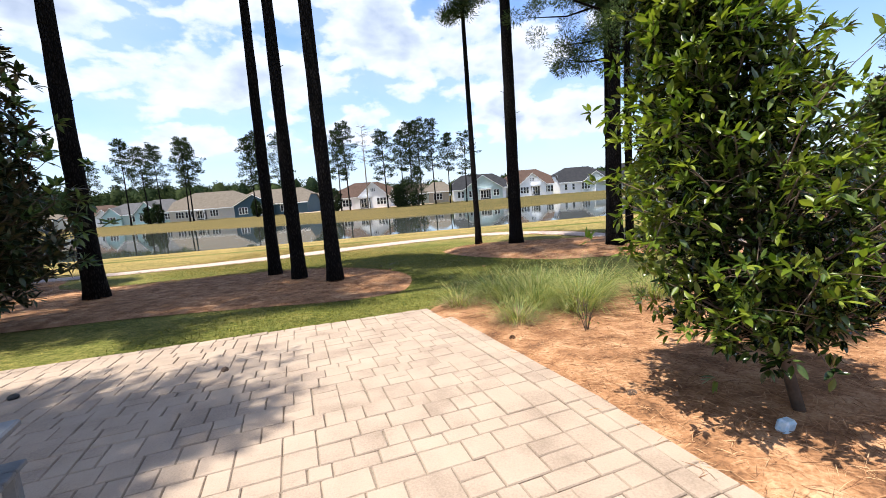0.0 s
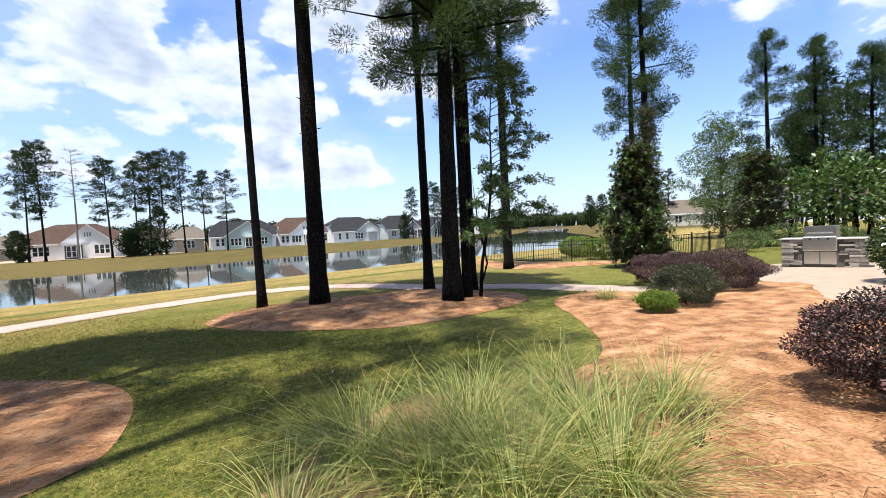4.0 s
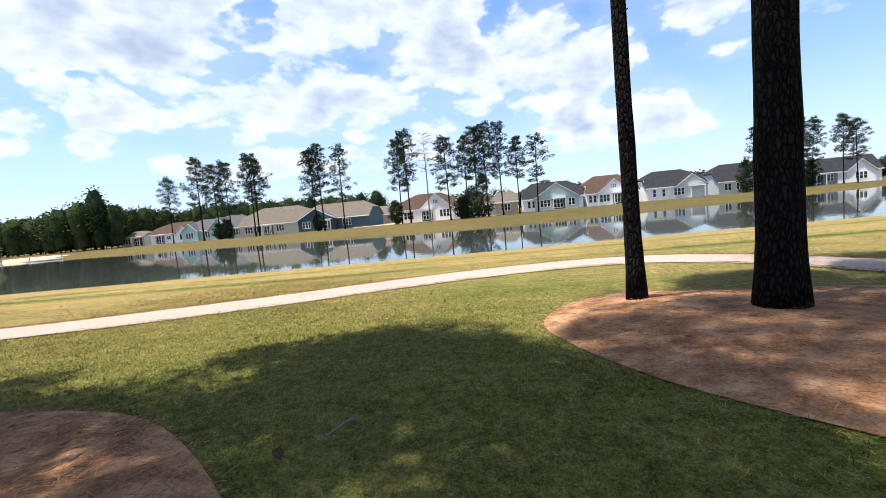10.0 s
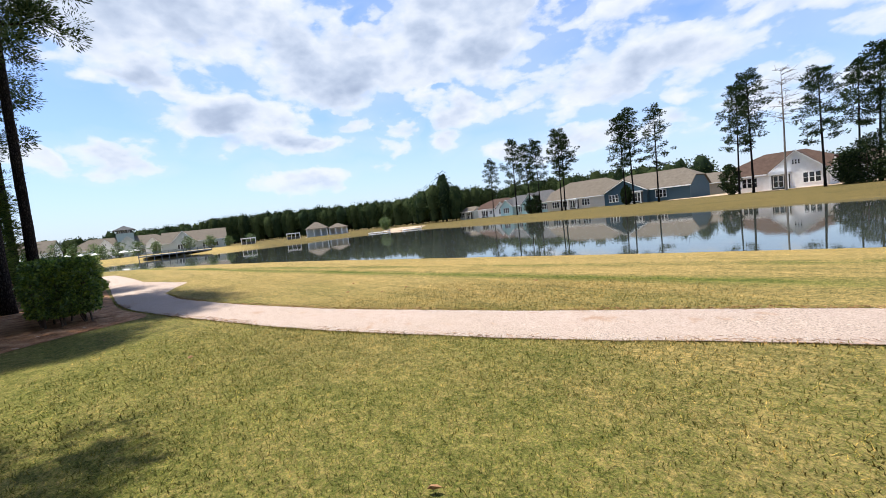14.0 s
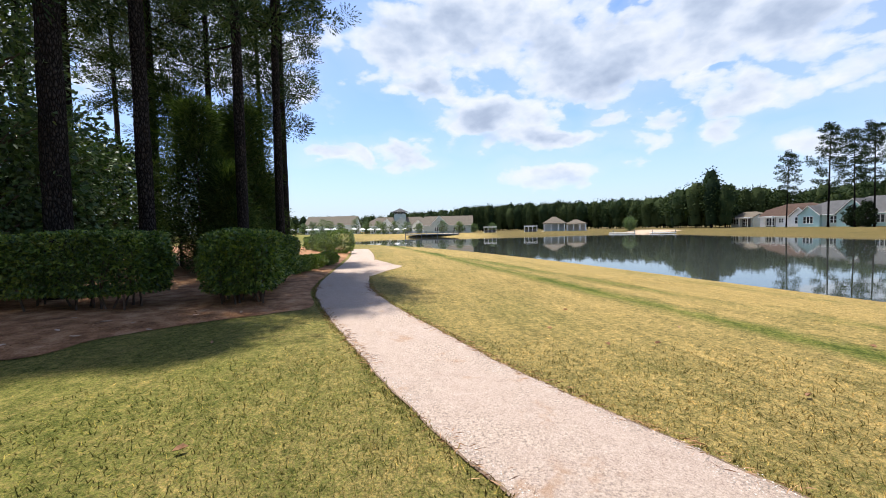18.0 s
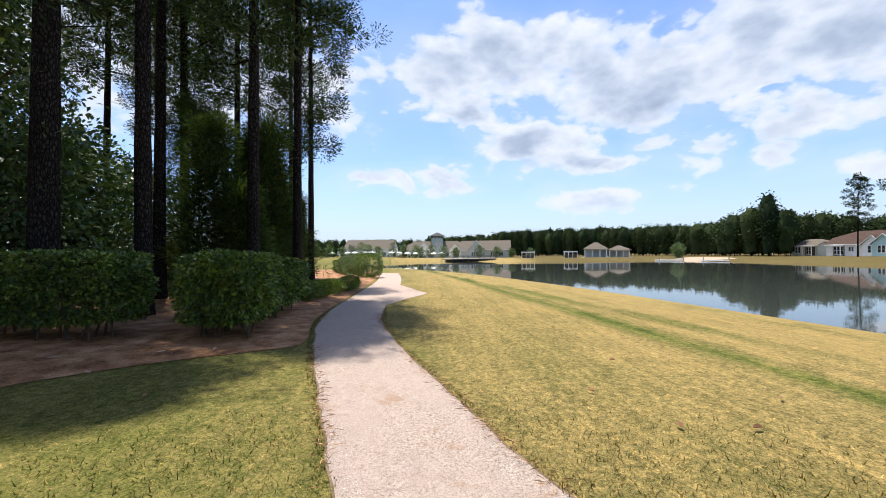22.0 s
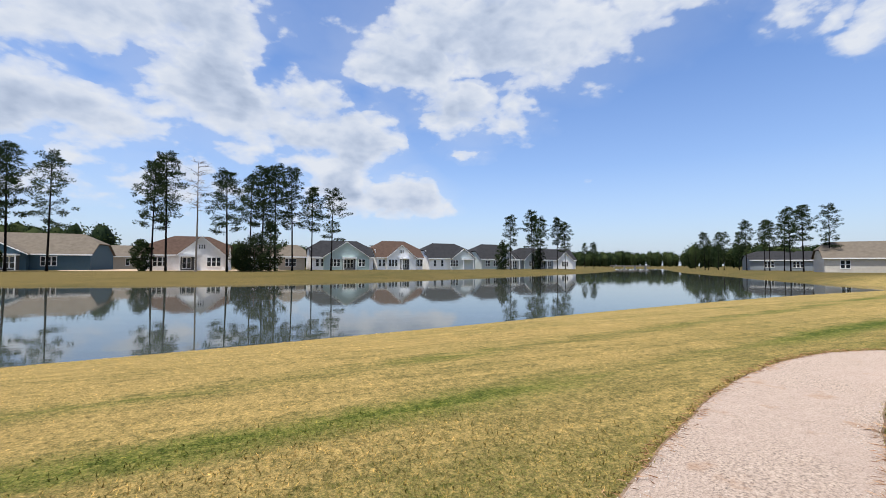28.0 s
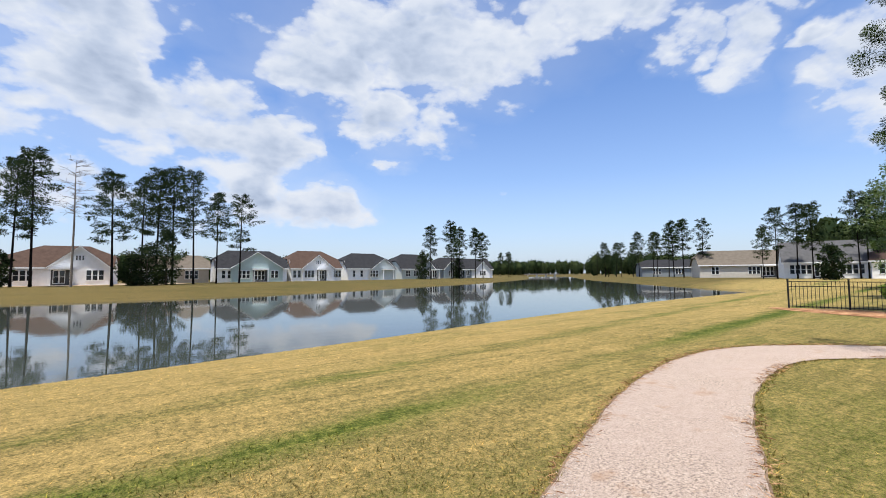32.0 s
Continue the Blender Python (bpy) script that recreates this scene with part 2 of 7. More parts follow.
def grass_ground(name="lawn", blade=False):
    m, nt, b = principled(name)
    p = coord(nt, "World")
    sep = nt.nodes.new("ShaderNodeSeparateXYZ")
    nt.links.new(p, sep.inputs[0])
    x, y = sep.outputs[0], sep.outputs[1]
    n1, n2, n3, n4 = noise_node(nt, p, 0.28, 4), noise_node(nt, p, 2.2, 5), noise_node(nt, p, 46.0, 5, 0.7), noise_node(nt, p, 11.0, 5, 0.75)

    def times(u, k):
        return math_node(nt, "MULTIPLY", u, k)

    def centred(u, k):
        return times(math_node(nt, "SUBTRACT", u, 0.5), k)

    def streaks(scale, turn, detail=4):
        mp = nt.nodes.new("ShaderNodeMapping")
        mp.inputs["Scale"].default_value, mp.inputs["Rotation"].default_value = scale, (0, 0, radians(turn))
        nt.links.new(p, mp.inputs[0])
        return noise_node(nt, mp.outputs[0], 1.0, detail, 0.65)

    def strip(slope, at, half):
        """One along a mown strip that runs aslant, falling to nothing at its sides."""
        d = math_node(nt, "SUBTRACT", math_node(nt, "SUBTRACT", y, times(x, slope)), at)
        d = math_node(nt, "ADD", d, centred(n2, 0.5))
        d = times(math_node(nt, "ABSOLUTE", d), 1.0 / half)
        return math_node(nt, "MAXIMUM", math_node(nt, "SUBTRACT", 1.0, d), 0.0)

    run = math_node(nt, "SUBTRACT", y, times(x, 0.11))
    north = ramp(nt, math_node(nt, "DIVIDE", run, 60.0), [(0.30, (0, 0, 0)), (0.39, (0.6, 0.6, 0.6)), (0.45, (1, 1, 1))])
    west = ramp(nt, math_node(nt, "DIVIDE", times(x, -1.0), 40.0), [(0.05, (0, 0, 0)), (0.32, (0.55, 0.55, 0.55))])
    open_lawn = ramp(nt, math_node(nt, "DIVIDE", y, 40.0), [(0.36, (0, 0, 0)), (0.46, (0.16, 0.16, 0.16))])
    dry = math_node(nt, "ADD", math_node(nt, "ADD", times(north, 0.32), times(west, 0.27)), open_lawn)
    for k, v in ((0.50, n1), (0.30, n2), (0.75, n4), (1.2, n3)):
        dry = math_node(nt, "ADD", dry, centred(v, k))
    mow, cut = streaks((0.035, 0.75, 1.0), -6, 2), streaks((0.7, 6.5, 1.0), -7, 5)
    dry = math_node(nt, "ADD", dry, math_node(nt, "MULTIPLY", centred(mow, 0.9), north))
    dry = math_node(nt, "ADD", dry, math_node(nt, "MULTIPLY", centred(cut, 0.6), north))
    patchy = ramp(nt, streaks((0.10, 0.6, 1.0), -6, 3), [(0.36, (0.25, 0.25, 0.25)), (0.55, (1, 1, 1))])
    for slope, at, half, amount in ((0.11, 24.05, 0.55, -0.62), (0.17, 26.4, 0.55, -0.48), (0.15, 28.6, 0.45, -0.18), (0.11, 19.2, 0.6, -0.15)):
        dry = math_node(nt, "ADD", dry, math_node(nt, "MULTIPLY", times(strip(slope, at, half), amount), patchy))
    # the far bank is greener and rougher
    far = ramp(nt, math_node(nt, "DIVIDE", y, 200.0), [(0.24, (0, 0, 0)), (0.30, (1, 1, 1))])
    dry = math_node(nt, "SUBTRACT", dry, times(far, 0.10))
    dry = math_node(nt, "ADD", dry, math_node(nt, "MULTIPLY", centred(streaks((0.05, 0.4, 1.0), -3, 4), 0.8), far))
    col = ramp(nt, math_node(nt, "ADD", dry, 0.235), [(0.0, (0.046, 0.065, 0.010)), (0.27, (0.110, 0.112, 0.027)), (0.50, (0.148, 0.122, 0.042)), (0.78, (0.234, 0.172, 0.065))])
    col = mix_col(nt, far, col, mix_col(nt, 1.0, col, (0.42, 0.43, 0.40), "MULTIPLY"))
    speck = math_node(nt, "ADD", times(noise_node(nt, p, 42.0, 4, 0.9), 0.56), times(n4, 0.28))
    speck = math_node(nt, "ADD", speck, math_node(nt, "ADD", times(cut, 0.10), times(n2, 0.06)))
    value = ramp(nt, speck, [(0.40, (0.34, 0.37, 0.30)), (0.50, (1.0, 1.0, 1.0)), (0.60, (1.85, 1.75, 1.65))])
    col = mix_col(nt, 1.0, col, value, "MULTIPLY")
    nt.links.new(col, b.inputs["Base Color"])
    b.inputs["Roughness"].default_value, b.inputs["Specular IOR Level"].default_value = 0.95, 0.08
    if blade:
        ri = nt.nodes.new("ShaderNodeNewGeometry").outputs["Random Per Island"]
        vary = ramp(nt, ri, [(0.0, (0.6, 0.7, 0.55)), (0.5, (1.1, 1.1, 1.0)), (0.85, (1.6, 1.45, 1.25)), (1.0, (2.4, 2.05, 1.7))])
        nt.links.new(mix_col(nt, 1.0, col, vary, "MULTIPLY"), b.inputs["Base Color"])
    else:
        bump_to(nt, b, n3, 0.8, 0.03)
    return m


def water_mat():
    m, nt, b = principled("lake_water")
    p = coord(nt, "World")
    b.inputs["Base Color"].default_value = (0.040, 0.046, 0.041, 1)
    b.inputs["Roughness"].default_value, b.inputs["IOR"].default_value = 0.03, 1.33
    b.inputs["Specular IOR Level"].default_value = 0.5
    mp = nt.nodes.new("ShaderNodeMapping")
    mp.inputs["Scale"].default_value = (0.5, 1.2, 1.0)
    nt.links.new(p, mp.inputs[0])
    h = math_node(nt, "ADD", noise_node(nt, mp.outputs[0], 0.6, 3), math_node(nt, "MULTIPLY", noise_node(nt, mp.outputs[0], 4.0, 2), 0.25))
    bump_to(nt, b, h, 0.028, 0.1)
    return m


LAWN, LAWNBLADE, WATER = grass_ground(), grass_ground("lawn_blade", True), water_mat()
STRAW = mat("pine_straw", [(0.048, 0.022, 0.011), (0.27, 0.135, 0.065), (0.48, 0.3, 0.174)], 3.0, 0.9, 1.0, 38, space="World", spec=0.15)
NEEDLE = mat("fallen_needle", [(0.132, 0.056, 0.026), (0.29, 0.145, 0.069), (0.409, 0.244, 0.132)], 2, 0.8, 0, 9, island=0.8, space="World", spec=0.2)


def gravel_mat():
    """Fine pale screenings with stretches of coarser grey chips and sandy stains."""
    m, nt, b = principled("crushed_stone")
    p = coord(nt, "World")
    fine, mid, wide = noise_node(nt, p, 85.0, 4, 0.7), noise_node(nt, p, 7.0, 4, 0.6), noise_node(nt, p, 0.8, 4, 0.65)
    f = math_node(nt, "ADD", math_node(nt, "MULTIPLY", fine, 0.8), math_node(nt, "MULTIPLY", mid, 0.2))
    col = ramp(nt, f, [(0.36, (0.185, 0.132, 0.109)), (0.46, (0.345, 0.268, 0.224)), (0.60, (0.485, 0.392, 0.34))])
    chips = ramp(nt, noise_node(nt, p, 40.0, 4, 0.85), [(0.36, (0.07, 0.06, 0.055)), (0.46, (0.30, 0.235, 0.195)), (0.60, (0.52, 0.42, 0.35))])
    where = ramp(nt, math_node(nt, "ADD", math_node(nt, "MULTIPLY", wide, 0.75), math_node(nt, "MULTIPLY", mid, 0.25)), [(0.40, (0.15, 0.15, 0.15)), (0.58, (0.85, 0.85, 0.85))])
    col = mix_col(nt, where, col, chips)
    rust = ramp(nt, noise_node(nt, p, 1.7, 5, 0.7), [(0.58, (0, 0, 0)), (0.68, (0.7, 0.7, 0.7))])
    col = mix_col(nt, rust, col, (0.30, 0.19, 0.125))
    nt.links.new(col, b.inputs["Base Color"])
    b.inputs["Roughness"].default_value, b.inputs["Specular IOR Level"].default_value = 0.95, 0.1
    bump_to(nt, b, fine, 0.9, 0.02)
    return m


GRAVEL = gravel_mat()
SOIL = mat("bare_soil_edge", [(0.079, 0.053, 0.036), (0.165, 0.115, 0.079), (0.264, 0.198, 0.145)], 3.0, 0.95, 0.8, 40, space="World", spec=0.1)
PEBBLE = mat("loose_stone", [(0.198, 0.172, 0.152), (0.363, 0.31, 0.277), (0.475, 0.436, 0.409)], 3, 0.9, 0.1, 30, island=0.9, space="World")
SAND = mat("bare_sand", [(0.277, 0.198, 0.132), (0.396, 0.304, 0.218)], 1.0, 0.95, 0.4, 50, space="World")
PAVER = mat("concrete_paver", [(0.1918, 0.141, 0.1041), (0.2829, 0.2159, 0.1625), (0.3199, 0.2503, 0.1892)], 2.6, 0.85, 0.35, 70, rand=0.13, space="World")
PAVER_REST = mat("concrete_paver_field", [(0.1918, 0.141, 0.1041), (0.2829, 0.2159, 0.1625), (0.3199, 0.2503, 0.1892)], 2.6, 0.85, 0.35, 70, island=0.13, space="World")
JOINT = mat("sand_joint", [(0.0979, 0.0756, 0.0554), (0.2498, 0.1966, 0.1476)], 6, 0.95, 0.6, 60, space="World")

def bark_mat(name, cols):
    """Long plates of bark parted by deep dark furrows."""
    m, nt, b = principled(name)
    mp = nt.nodes.new("ShaderNodeMapping")
    mp.inputs["Scale"].default_value = (1.0, 1.0, 0.38)
    nt.links.new(coord(nt), mp.inputs[0])
    v = mp.outputs[0]
    wob = nt.nodes.new("ShaderNodeTexNoise")
    wob.inputs["Scale"].default_value, wob.inputs["Detail"].default_value = 9.0, 4
    nt.links.new(v, wob.inputs["Vector"])
    add = nt.nodes.new("ShaderNodeVectorMath")
    add.operation = "MULTIPLY_ADD"
    nt.links.new(wob.outputs["Color"], add.inputs[0])
    add.inputs[1].default_value = (0.05, 0.05, 0.05)
    nt.links.new(v, add.inputs[2])
    vor = nt.nodes.new("ShaderNodeTexVoronoi")
    vor.feature = "DISTANCE_TO_EDGE"
    vor.inputs["Scale"].default_value = 21.0
    nt.links.new(add.outputs[0], vor.inputs["Vector"])
    plate = ramp(nt, vor.outputs["Distance"], [(0.0, (0, 0, 0)), (0.10, (0.6, 0.6, 0.6)), (0.30, (1, 1, 1))])
    grain = noise_node(nt, v, 45.0, 4, 0.7)
    tone = math_node(nt, "MULTIPLY", plate, math_node(nt, "ADD", math_node(nt, "MULTIPLY", grain, 0.8), math_node(nt, "MULTIPLY", noise_node(nt, v, 3.0, 3), 0.5)))
    nt.links.new(ramp(nt, tone, [(0.1, cols[0]), (0.5, cols[1]), (0.85, cols[2])]), b.inputs["Base Color"])
    b.inputs["Roughness"].default_value, b.inputs["Specular IOR Level"].default_value = 0.95, 0.08
    bump_to(nt, b, math_node(nt, "ADD", plate, math_node(nt, "MULTIPLY", grain, 0.3)), 1.0, 0.03)
    return m


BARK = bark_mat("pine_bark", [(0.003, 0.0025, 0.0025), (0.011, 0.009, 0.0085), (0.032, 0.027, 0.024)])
GROVEBARK = bark_mat("grove_pine_bark", [(0.010, 0.008, 0.007), (0.032, 0.026, 0.022), (0.080, 0.065, 0.056)])
TWIG = mat("twig_bark", [(0.06, 0.045, 0.035), (0.14, 0.10, 0.075)], 6, 0.9, 0.3, 40, spec=0.1)
GREYBARK = mat("pale_bark", [(0.128, 0.104, 0.088), (0.24, 0.208, 0.176)], 6, 0.9, 0.4, 40, spec=0.1)
PINE = mat("pine_needles", [(0.0165, 0.0341, 0.0154), (0.0396, 0.066, 0.0264), (0.0792, 0.1078, 0.0407)], 0.5, 0.85, 0, 3, island=0.5, rand=0.15, trans=0.16, spec=0.1)
YOUNGPINE = mat("young_pine_needles", [(0.023, 0.0425, 0.0122), (0.0504, 0.0778, 0.0209), (0.0907, 0.1138, 0.0324)], 0.5, 0.85, 0, 3, island=0.5, rand=0.15, trans=0.28, spec=0.1)
FARPINE = mat("far_pine_needles", [(0.0081, 0.0169, 0.0081), (0.0186, 0.033, 0.0129), (0.0403, 0.0549, 0.0202)], 0.3, 0.8, 0, 2, island=0.5, rand=0.2, trans=0.12, spec=0.06)
MAGLEAF = mat("magnolia_leaf", [(0.0092, 0.0205, 0.004), (0.0238, 0.0442, 0.0079), (0.0653, 0.0924, 0.0165)], 2, 0.27, 0, 12, island=0.55, spec=0.5, trans=0.06)
DARKLEAF = mat("dark_leaf", [(0.0261, 0.0551, 0.0174), (0.0565, 0.1073, 0.0275), (0.1203, 0.1624, 0.0464)], 2, 0.4, 0, 12, island=0.5, spec=0.45, trans=0.18)
BRONZELEAF = mat("bronze_backed_leaf", [(0.011, 0.024, 0.009), (0.027, 0.044, 0.014), (0.076, 0.06, 0.027)], 2, 0.4, 0, 12, island=0.7, spec=0.4, trans=0.1)
# paler leaf for outer whorls, light on the crown's outside put into colour
OUTERLEAF = mat("outer_magnolia_leaf", [(0.0432, 0.0776, 0.0072), (0.092, 0.1328, 0.0128), (0.1728, 0.2072, 0.0256)], 2, 0.3, 0, 12, island=0.5, spec=0.5, trans=0.3)
HEDGELEAF = mat("hedge_leaf", [(0.0308, 0.063, 0.014), (0.0756, 0.1316, 0.0238), (0.2016, 0.252, 0.0406)], 2, 0.4, 0, 12, island=0.5, spec=0.4, trans=0.2)
BRIGHTLEAF = mat("bright_leaf", [(0.05, 0.101, 0.014), (0.115, 0.173, 0.022), (0.216, 0.245, 0.036)], 2, 0.45, 0, 12, island=0.5, spec=0.4, trans=0.25)
PURPLELEAF = mat("purple_leaf", [(0.012, 0.012, 0.01), (0.041, 0.022, 0.024), (0.133, 0.062, 0.066)], 2, 0.5, 0, 12, island=0.6, spec=0.35, trans=0.15)
LIGHTLEAF = mat("light_leaf", [(0.036, 0.068, 0.02), (0.068, 0.108, 0.032), (0.12, 0.16, 0.052)], 1, 0.5, 0, 12, island=0.5, trans=0.3)
REED = mat("ornamental_grass", [(0.0828, 0.1242, 0.0253), (0.1817, 0.2231, 0.0575), (0.3473, 0.3151, 0.1162)], 1.0, 0.6, 0, 6, island=0.7, trans=0.3)
DRYREED = mat("dry_grass_base", [(0.144, 0.101, 0.043), (0.288, 0.216, 0.108)], 2, 0.8, 0, 6, island=0.6)
BLACKMETAL = mat("black_metal", [(0.010, 0.010, 0.011), (0.022, 0.022, 0.024)], 8, 0.45, 0.05, 60, metal=0.3)
STEEL = mat("stainless_steel", [(0.55, 0.55, 0.55), (0.68, 0.68, 0.67)], 4, 0.28, 0.03, 80, metal=1.0)
STONE = mat("stacked_stone", [(0.10, 0.09, 0.085), (0.20, 0.18, 0.16), (0.30, 0.27, 0.24)], 5, 0.9, 0.6, 30, rand=0.6)
GREYPLASTIC = mat("grey_slat", [(0.10, 0.11, 0.12), (0.17, 0.18, 0.20)], 3, 0.55, 0.1, 50)
WHITEPAINT = mat("white_paint", [(0.74, 0.75, 0.76), (0.82, 0.82, 0.82)], 1, 0.6, 0.05, 20)
GLASS = mat("window_glass", [(0.012, 0.015, 0.018), (0.03, 0.035, 0.04)], 0.5, 0.06, 0, 3, spec=0.6)
# flat dark colour standing in for the shade inside porches and open buildings
SHADE = mat("painted_shade", [(0.05, 0.05, 0.05), (0.09, 0.09, 0.09)], 1, 0.8, 0, 10)
CONCRETE = mat("concrete_slab", [(0.294, 0.273, 0.252), (0.385, 0.364, 0.336)], 1, 0.9, 0.1, 20)


def siding(name, c):
    """Lap siding: fine level boards."""
    m, nt, b = principled(name)
    v = coord(nt, "Object")
    n = noise_node(nt, v, 1.5, 4)
    col = ramp(nt, n, [(0.3, tuple(k * 0.9 for k in c)), (0.7, c)])
    nt.links.new(col, b.inputs["Base Color"])
    b.inputs["Roughness"].default_value = 0.7
    wv = nt.nodes.new("ShaderNodeTexWave")
    wv.wave_type, wv.bands_direction, wv.wave_profile = "BANDS", "Z", "SAW"
    wv.inputs["Scale"].default_value = 1.6
    nt.links.new(v, wv.inputs[0])
    bump_to(nt, b, wv.outputs[1], 0.6, 0.03)
    return m


def shingle(name, cols):
    return mat(name, cols, 1.2, 0.95, 0.6, 14, spec=0.1)


SID = {"white": siding("white_siding", (0.90, 0.90, 0.90)), "grey": siding("pale_grey_siding", (0.50, 0.55, 0.55)),
       "sage": siding("sage_siding", (0.42, 0.52, 0.50)), "navy": siding("blue_siding", (0.030, 0.075, 0.110)),
       "cream": siding("cream_siding", (0.60, 0.56, 0.50)), "aqua": siding("aqua_siding", (0.42, 0.62, 0.64)),
       "slate": siding("slate_siding", (0.22, 0.25, 0.28)), "tan": siding("tan_siding", (0.42, 0.36, 0.29))}
ROOF = {"brown": shingle("brown_shingle", [(0.048, 0.031, 0.024), (0.085, 0.056, 0.045)]), "grey": shingle("grey_shingle", [(0.058, 0.058, 0.060), (0.095, 0.095, 0.099)]),
        "dark": shingle("charcoal_shingle", [(0.016, 0.017, 0.020), (0.034, 0.034, 0.037)]), "tan": shingle("weathered_shingle", [(0.092, 0.078, 0.063), (0.143, 0.122, 0.099)])}


# ---- mesh helpers ----
def mesh_ob(name, verts, faces, material, parent=None, smooth=False, label="", mats=None, mat_ids=None):
    me = bpy.data.meshes.new(name)
    verts = np.asarray(verts, np.float32)
    if isinstance(faces, np.ndarray):
        k = faces.shape[1]
        me.vertices.add(len(verts))
        me.vertices.foreach_set("co", verts.ravel())
        me.loops.add(faces.size)
        me.loops.foreach_set("vertex_index", faces.astype(np.int32).ravel())
        me.polygons.add(len(faces))
        me.polygons.foreach_set("loop_start", np.arange(0, faces.size, k, dtype=np.int32))
        me.update(calc_edges=True)
        me.validate()
    else:
        me.from_pydata([tuple(map(float, v)) for v in verts], [], faces)
        me.update()
    for mm in (mats or [material]):
        me.materials.append(mm)
    if mat_ids is not None:
        me.polygons.foreach_set("material_index", np.asarray(mat_ids, np.int32))
    if smooth:
        me.polygons.foreach_set("use_smooth", [True] * len(me.polygons))
    ob = new(name, me)
    if parent:
        ob.parent = parent
    if label:
        ob["label"] = label
    return ob


def part(name, bm, material, parent, label="", smooth=False):
    me = bpy.data.meshes.new(name)
    bm.to_mesh(me)
    bm.free()
    me.materials.append(material)
    if smooth:
        me.polygons.foreach_set("use_smooth", [True] * len(me.polygons))
    ob = new(name, me)
    ob.parent = parent
    if label:
        ob["label"] = label
    return ob


def share(name, me, parent, loc=(0, 0, 0), rz=0.0, scl=(1, 1, 1)):
    ob = new(name, me)
    ob.parent = parent
    ob.matrix_basis = Matrix.LocRotScale(loc, Euler((0, 0, rz)), scl)
    return ob


def thing(name, label, category, loc=(0, 0, 0), rz=0.0, group="", kind=""):
    ob = new(name)
    ob.matrix_basis = pose(*loc, 0, 0, rz)
    return tagged(ob, label, category, group, kind)


def box_bm(x0, x1, y0, y1, z0, z1, bevel=0.0, bm=None):
    bm = bm or bmesh.new()
    vs = [bm.verts.new((x, y, z)) for z in (z0, z1) for x, y in ((x0, y0), (x1, y0), (x1, y1), (x0, y1))]
    fs = [bm.faces.new([vs[i] for i in f]) for f in ((3, 2, 1, 0), (4, 5, 6, 7), (0, 1, 5, 4), (1, 2, 6, 5), (2, 3, 7, 6), (3, 0, 4, 7))]
    if bevel:
        es = list({e for f in fs for e in f.edges})
        bmesh.ops.bevel(bm, geom=es, offset=bevel, segments=1, affect="EDGES")
    return bm


def prism_bm(outline, z0, z1):
    bm = bmesh.new()
    a, b = [bm.verts.new((x, y, z0)) for x, y in outline], [bm.verts.new((x, y, z1)) for x, y in outline]
    bm.faces.new(a[::-1]), bm.faces.new(b)
    n = len(a)
    for i in range(n):
        bm.faces.new((a[i], a[(i + 1) % n], b[(i + 1) % n], b[i]))
    return bm


def tube(points, radii, sides=8, jitter=0.0, rng=None):
    """Vertices and quads of a tapered tube along points."""
    P = [Vector(p) for p in points]
    vs, fs = [], []
    for i, p in enumerate(P):
        d = (P[min(i + 1, len(P) - 1)] - P[max(i - 1, 0)]).normalized()
        u = d.orthogonal().normalized() if abs(d.z) < 0.9 else Vector((1, 0, 0)) - d * d.x
        u.normalize()
        w = d.cross(u)
        for k in range(sides):
            a = 2 * math.pi * k / sides
            r = radii[i] * (1 + (rng.uniform(-jitter, jitter) if jitter else 0))
            vs.append(p + (u * math.cos(a) + w * math.sin(a)) * r)
    for i in range(len(P) - 1):
        for k in range(sides):
            a, b = i * sides + k, i * sides + (k + 1) % sides
            fs.append((a, b, b + sides, a + sides))
    fs.append(tuple(range(sides))[::-1])
    fs.append(tuple((len(P) - 1) * sides + k for k in range(sides)))
    return vs, fs


class Geo:
    """Collects pieces into one mesh."""

    def __init__(self):
        self.v, self.f = [], []

    def add(self, vs, fs):
        o = len(self.v)
        self.v += [tuple(v) for v in vs]
        self.f += [tuple(i + o for i in f) for f in fs]


# ---- terrain ----
WATER_Z = -1.75
LAKE = [(-160, -22), (-110, -14), (-76, 1), (-65, 13), (-61, 20), (-54, 24.4), (-46, 27.2), (-33, 30), (-22, 31.6), (-10, 33.2), (-1, 34.8), (8, 36.6), (25, 39), (45, 40.2), (64, 41.5),
        (70, 50), (76, 65), (100, 90), (117, 110), (150, 143), (300, 280), (280, 300), (150, 174), (122, 150), (105, 137), (68, 113), (32, 94), (10, 83), (-3, 79.5), (-19, 79),
        (-38, 83), (-66, 92), (-106, 98), (-125, 103), (-143, 103), (-143, 90), (-137, 75), (-146, 52), (-168, 27), (-166, 3)]


def smooth_closed(pts, n=6):
    """Catmull-Rom through a closed outline."""
    P = np.array(pts, float)
    out = []
    for i in range(len(P)):
        a, b, c, d = P[i - 1], P[i], P[(i + 1) % len(P)], P[(i + 2) % len(P)]
        for t in np.arange(n) / n:
            out.append(0.5 * (2 * b + (c - a) * t + (2 * a - 5 * b + 4 * c - d) * t**2 + (3 * b - a - 3 * c + d) * t**3))
    return np.array(out)


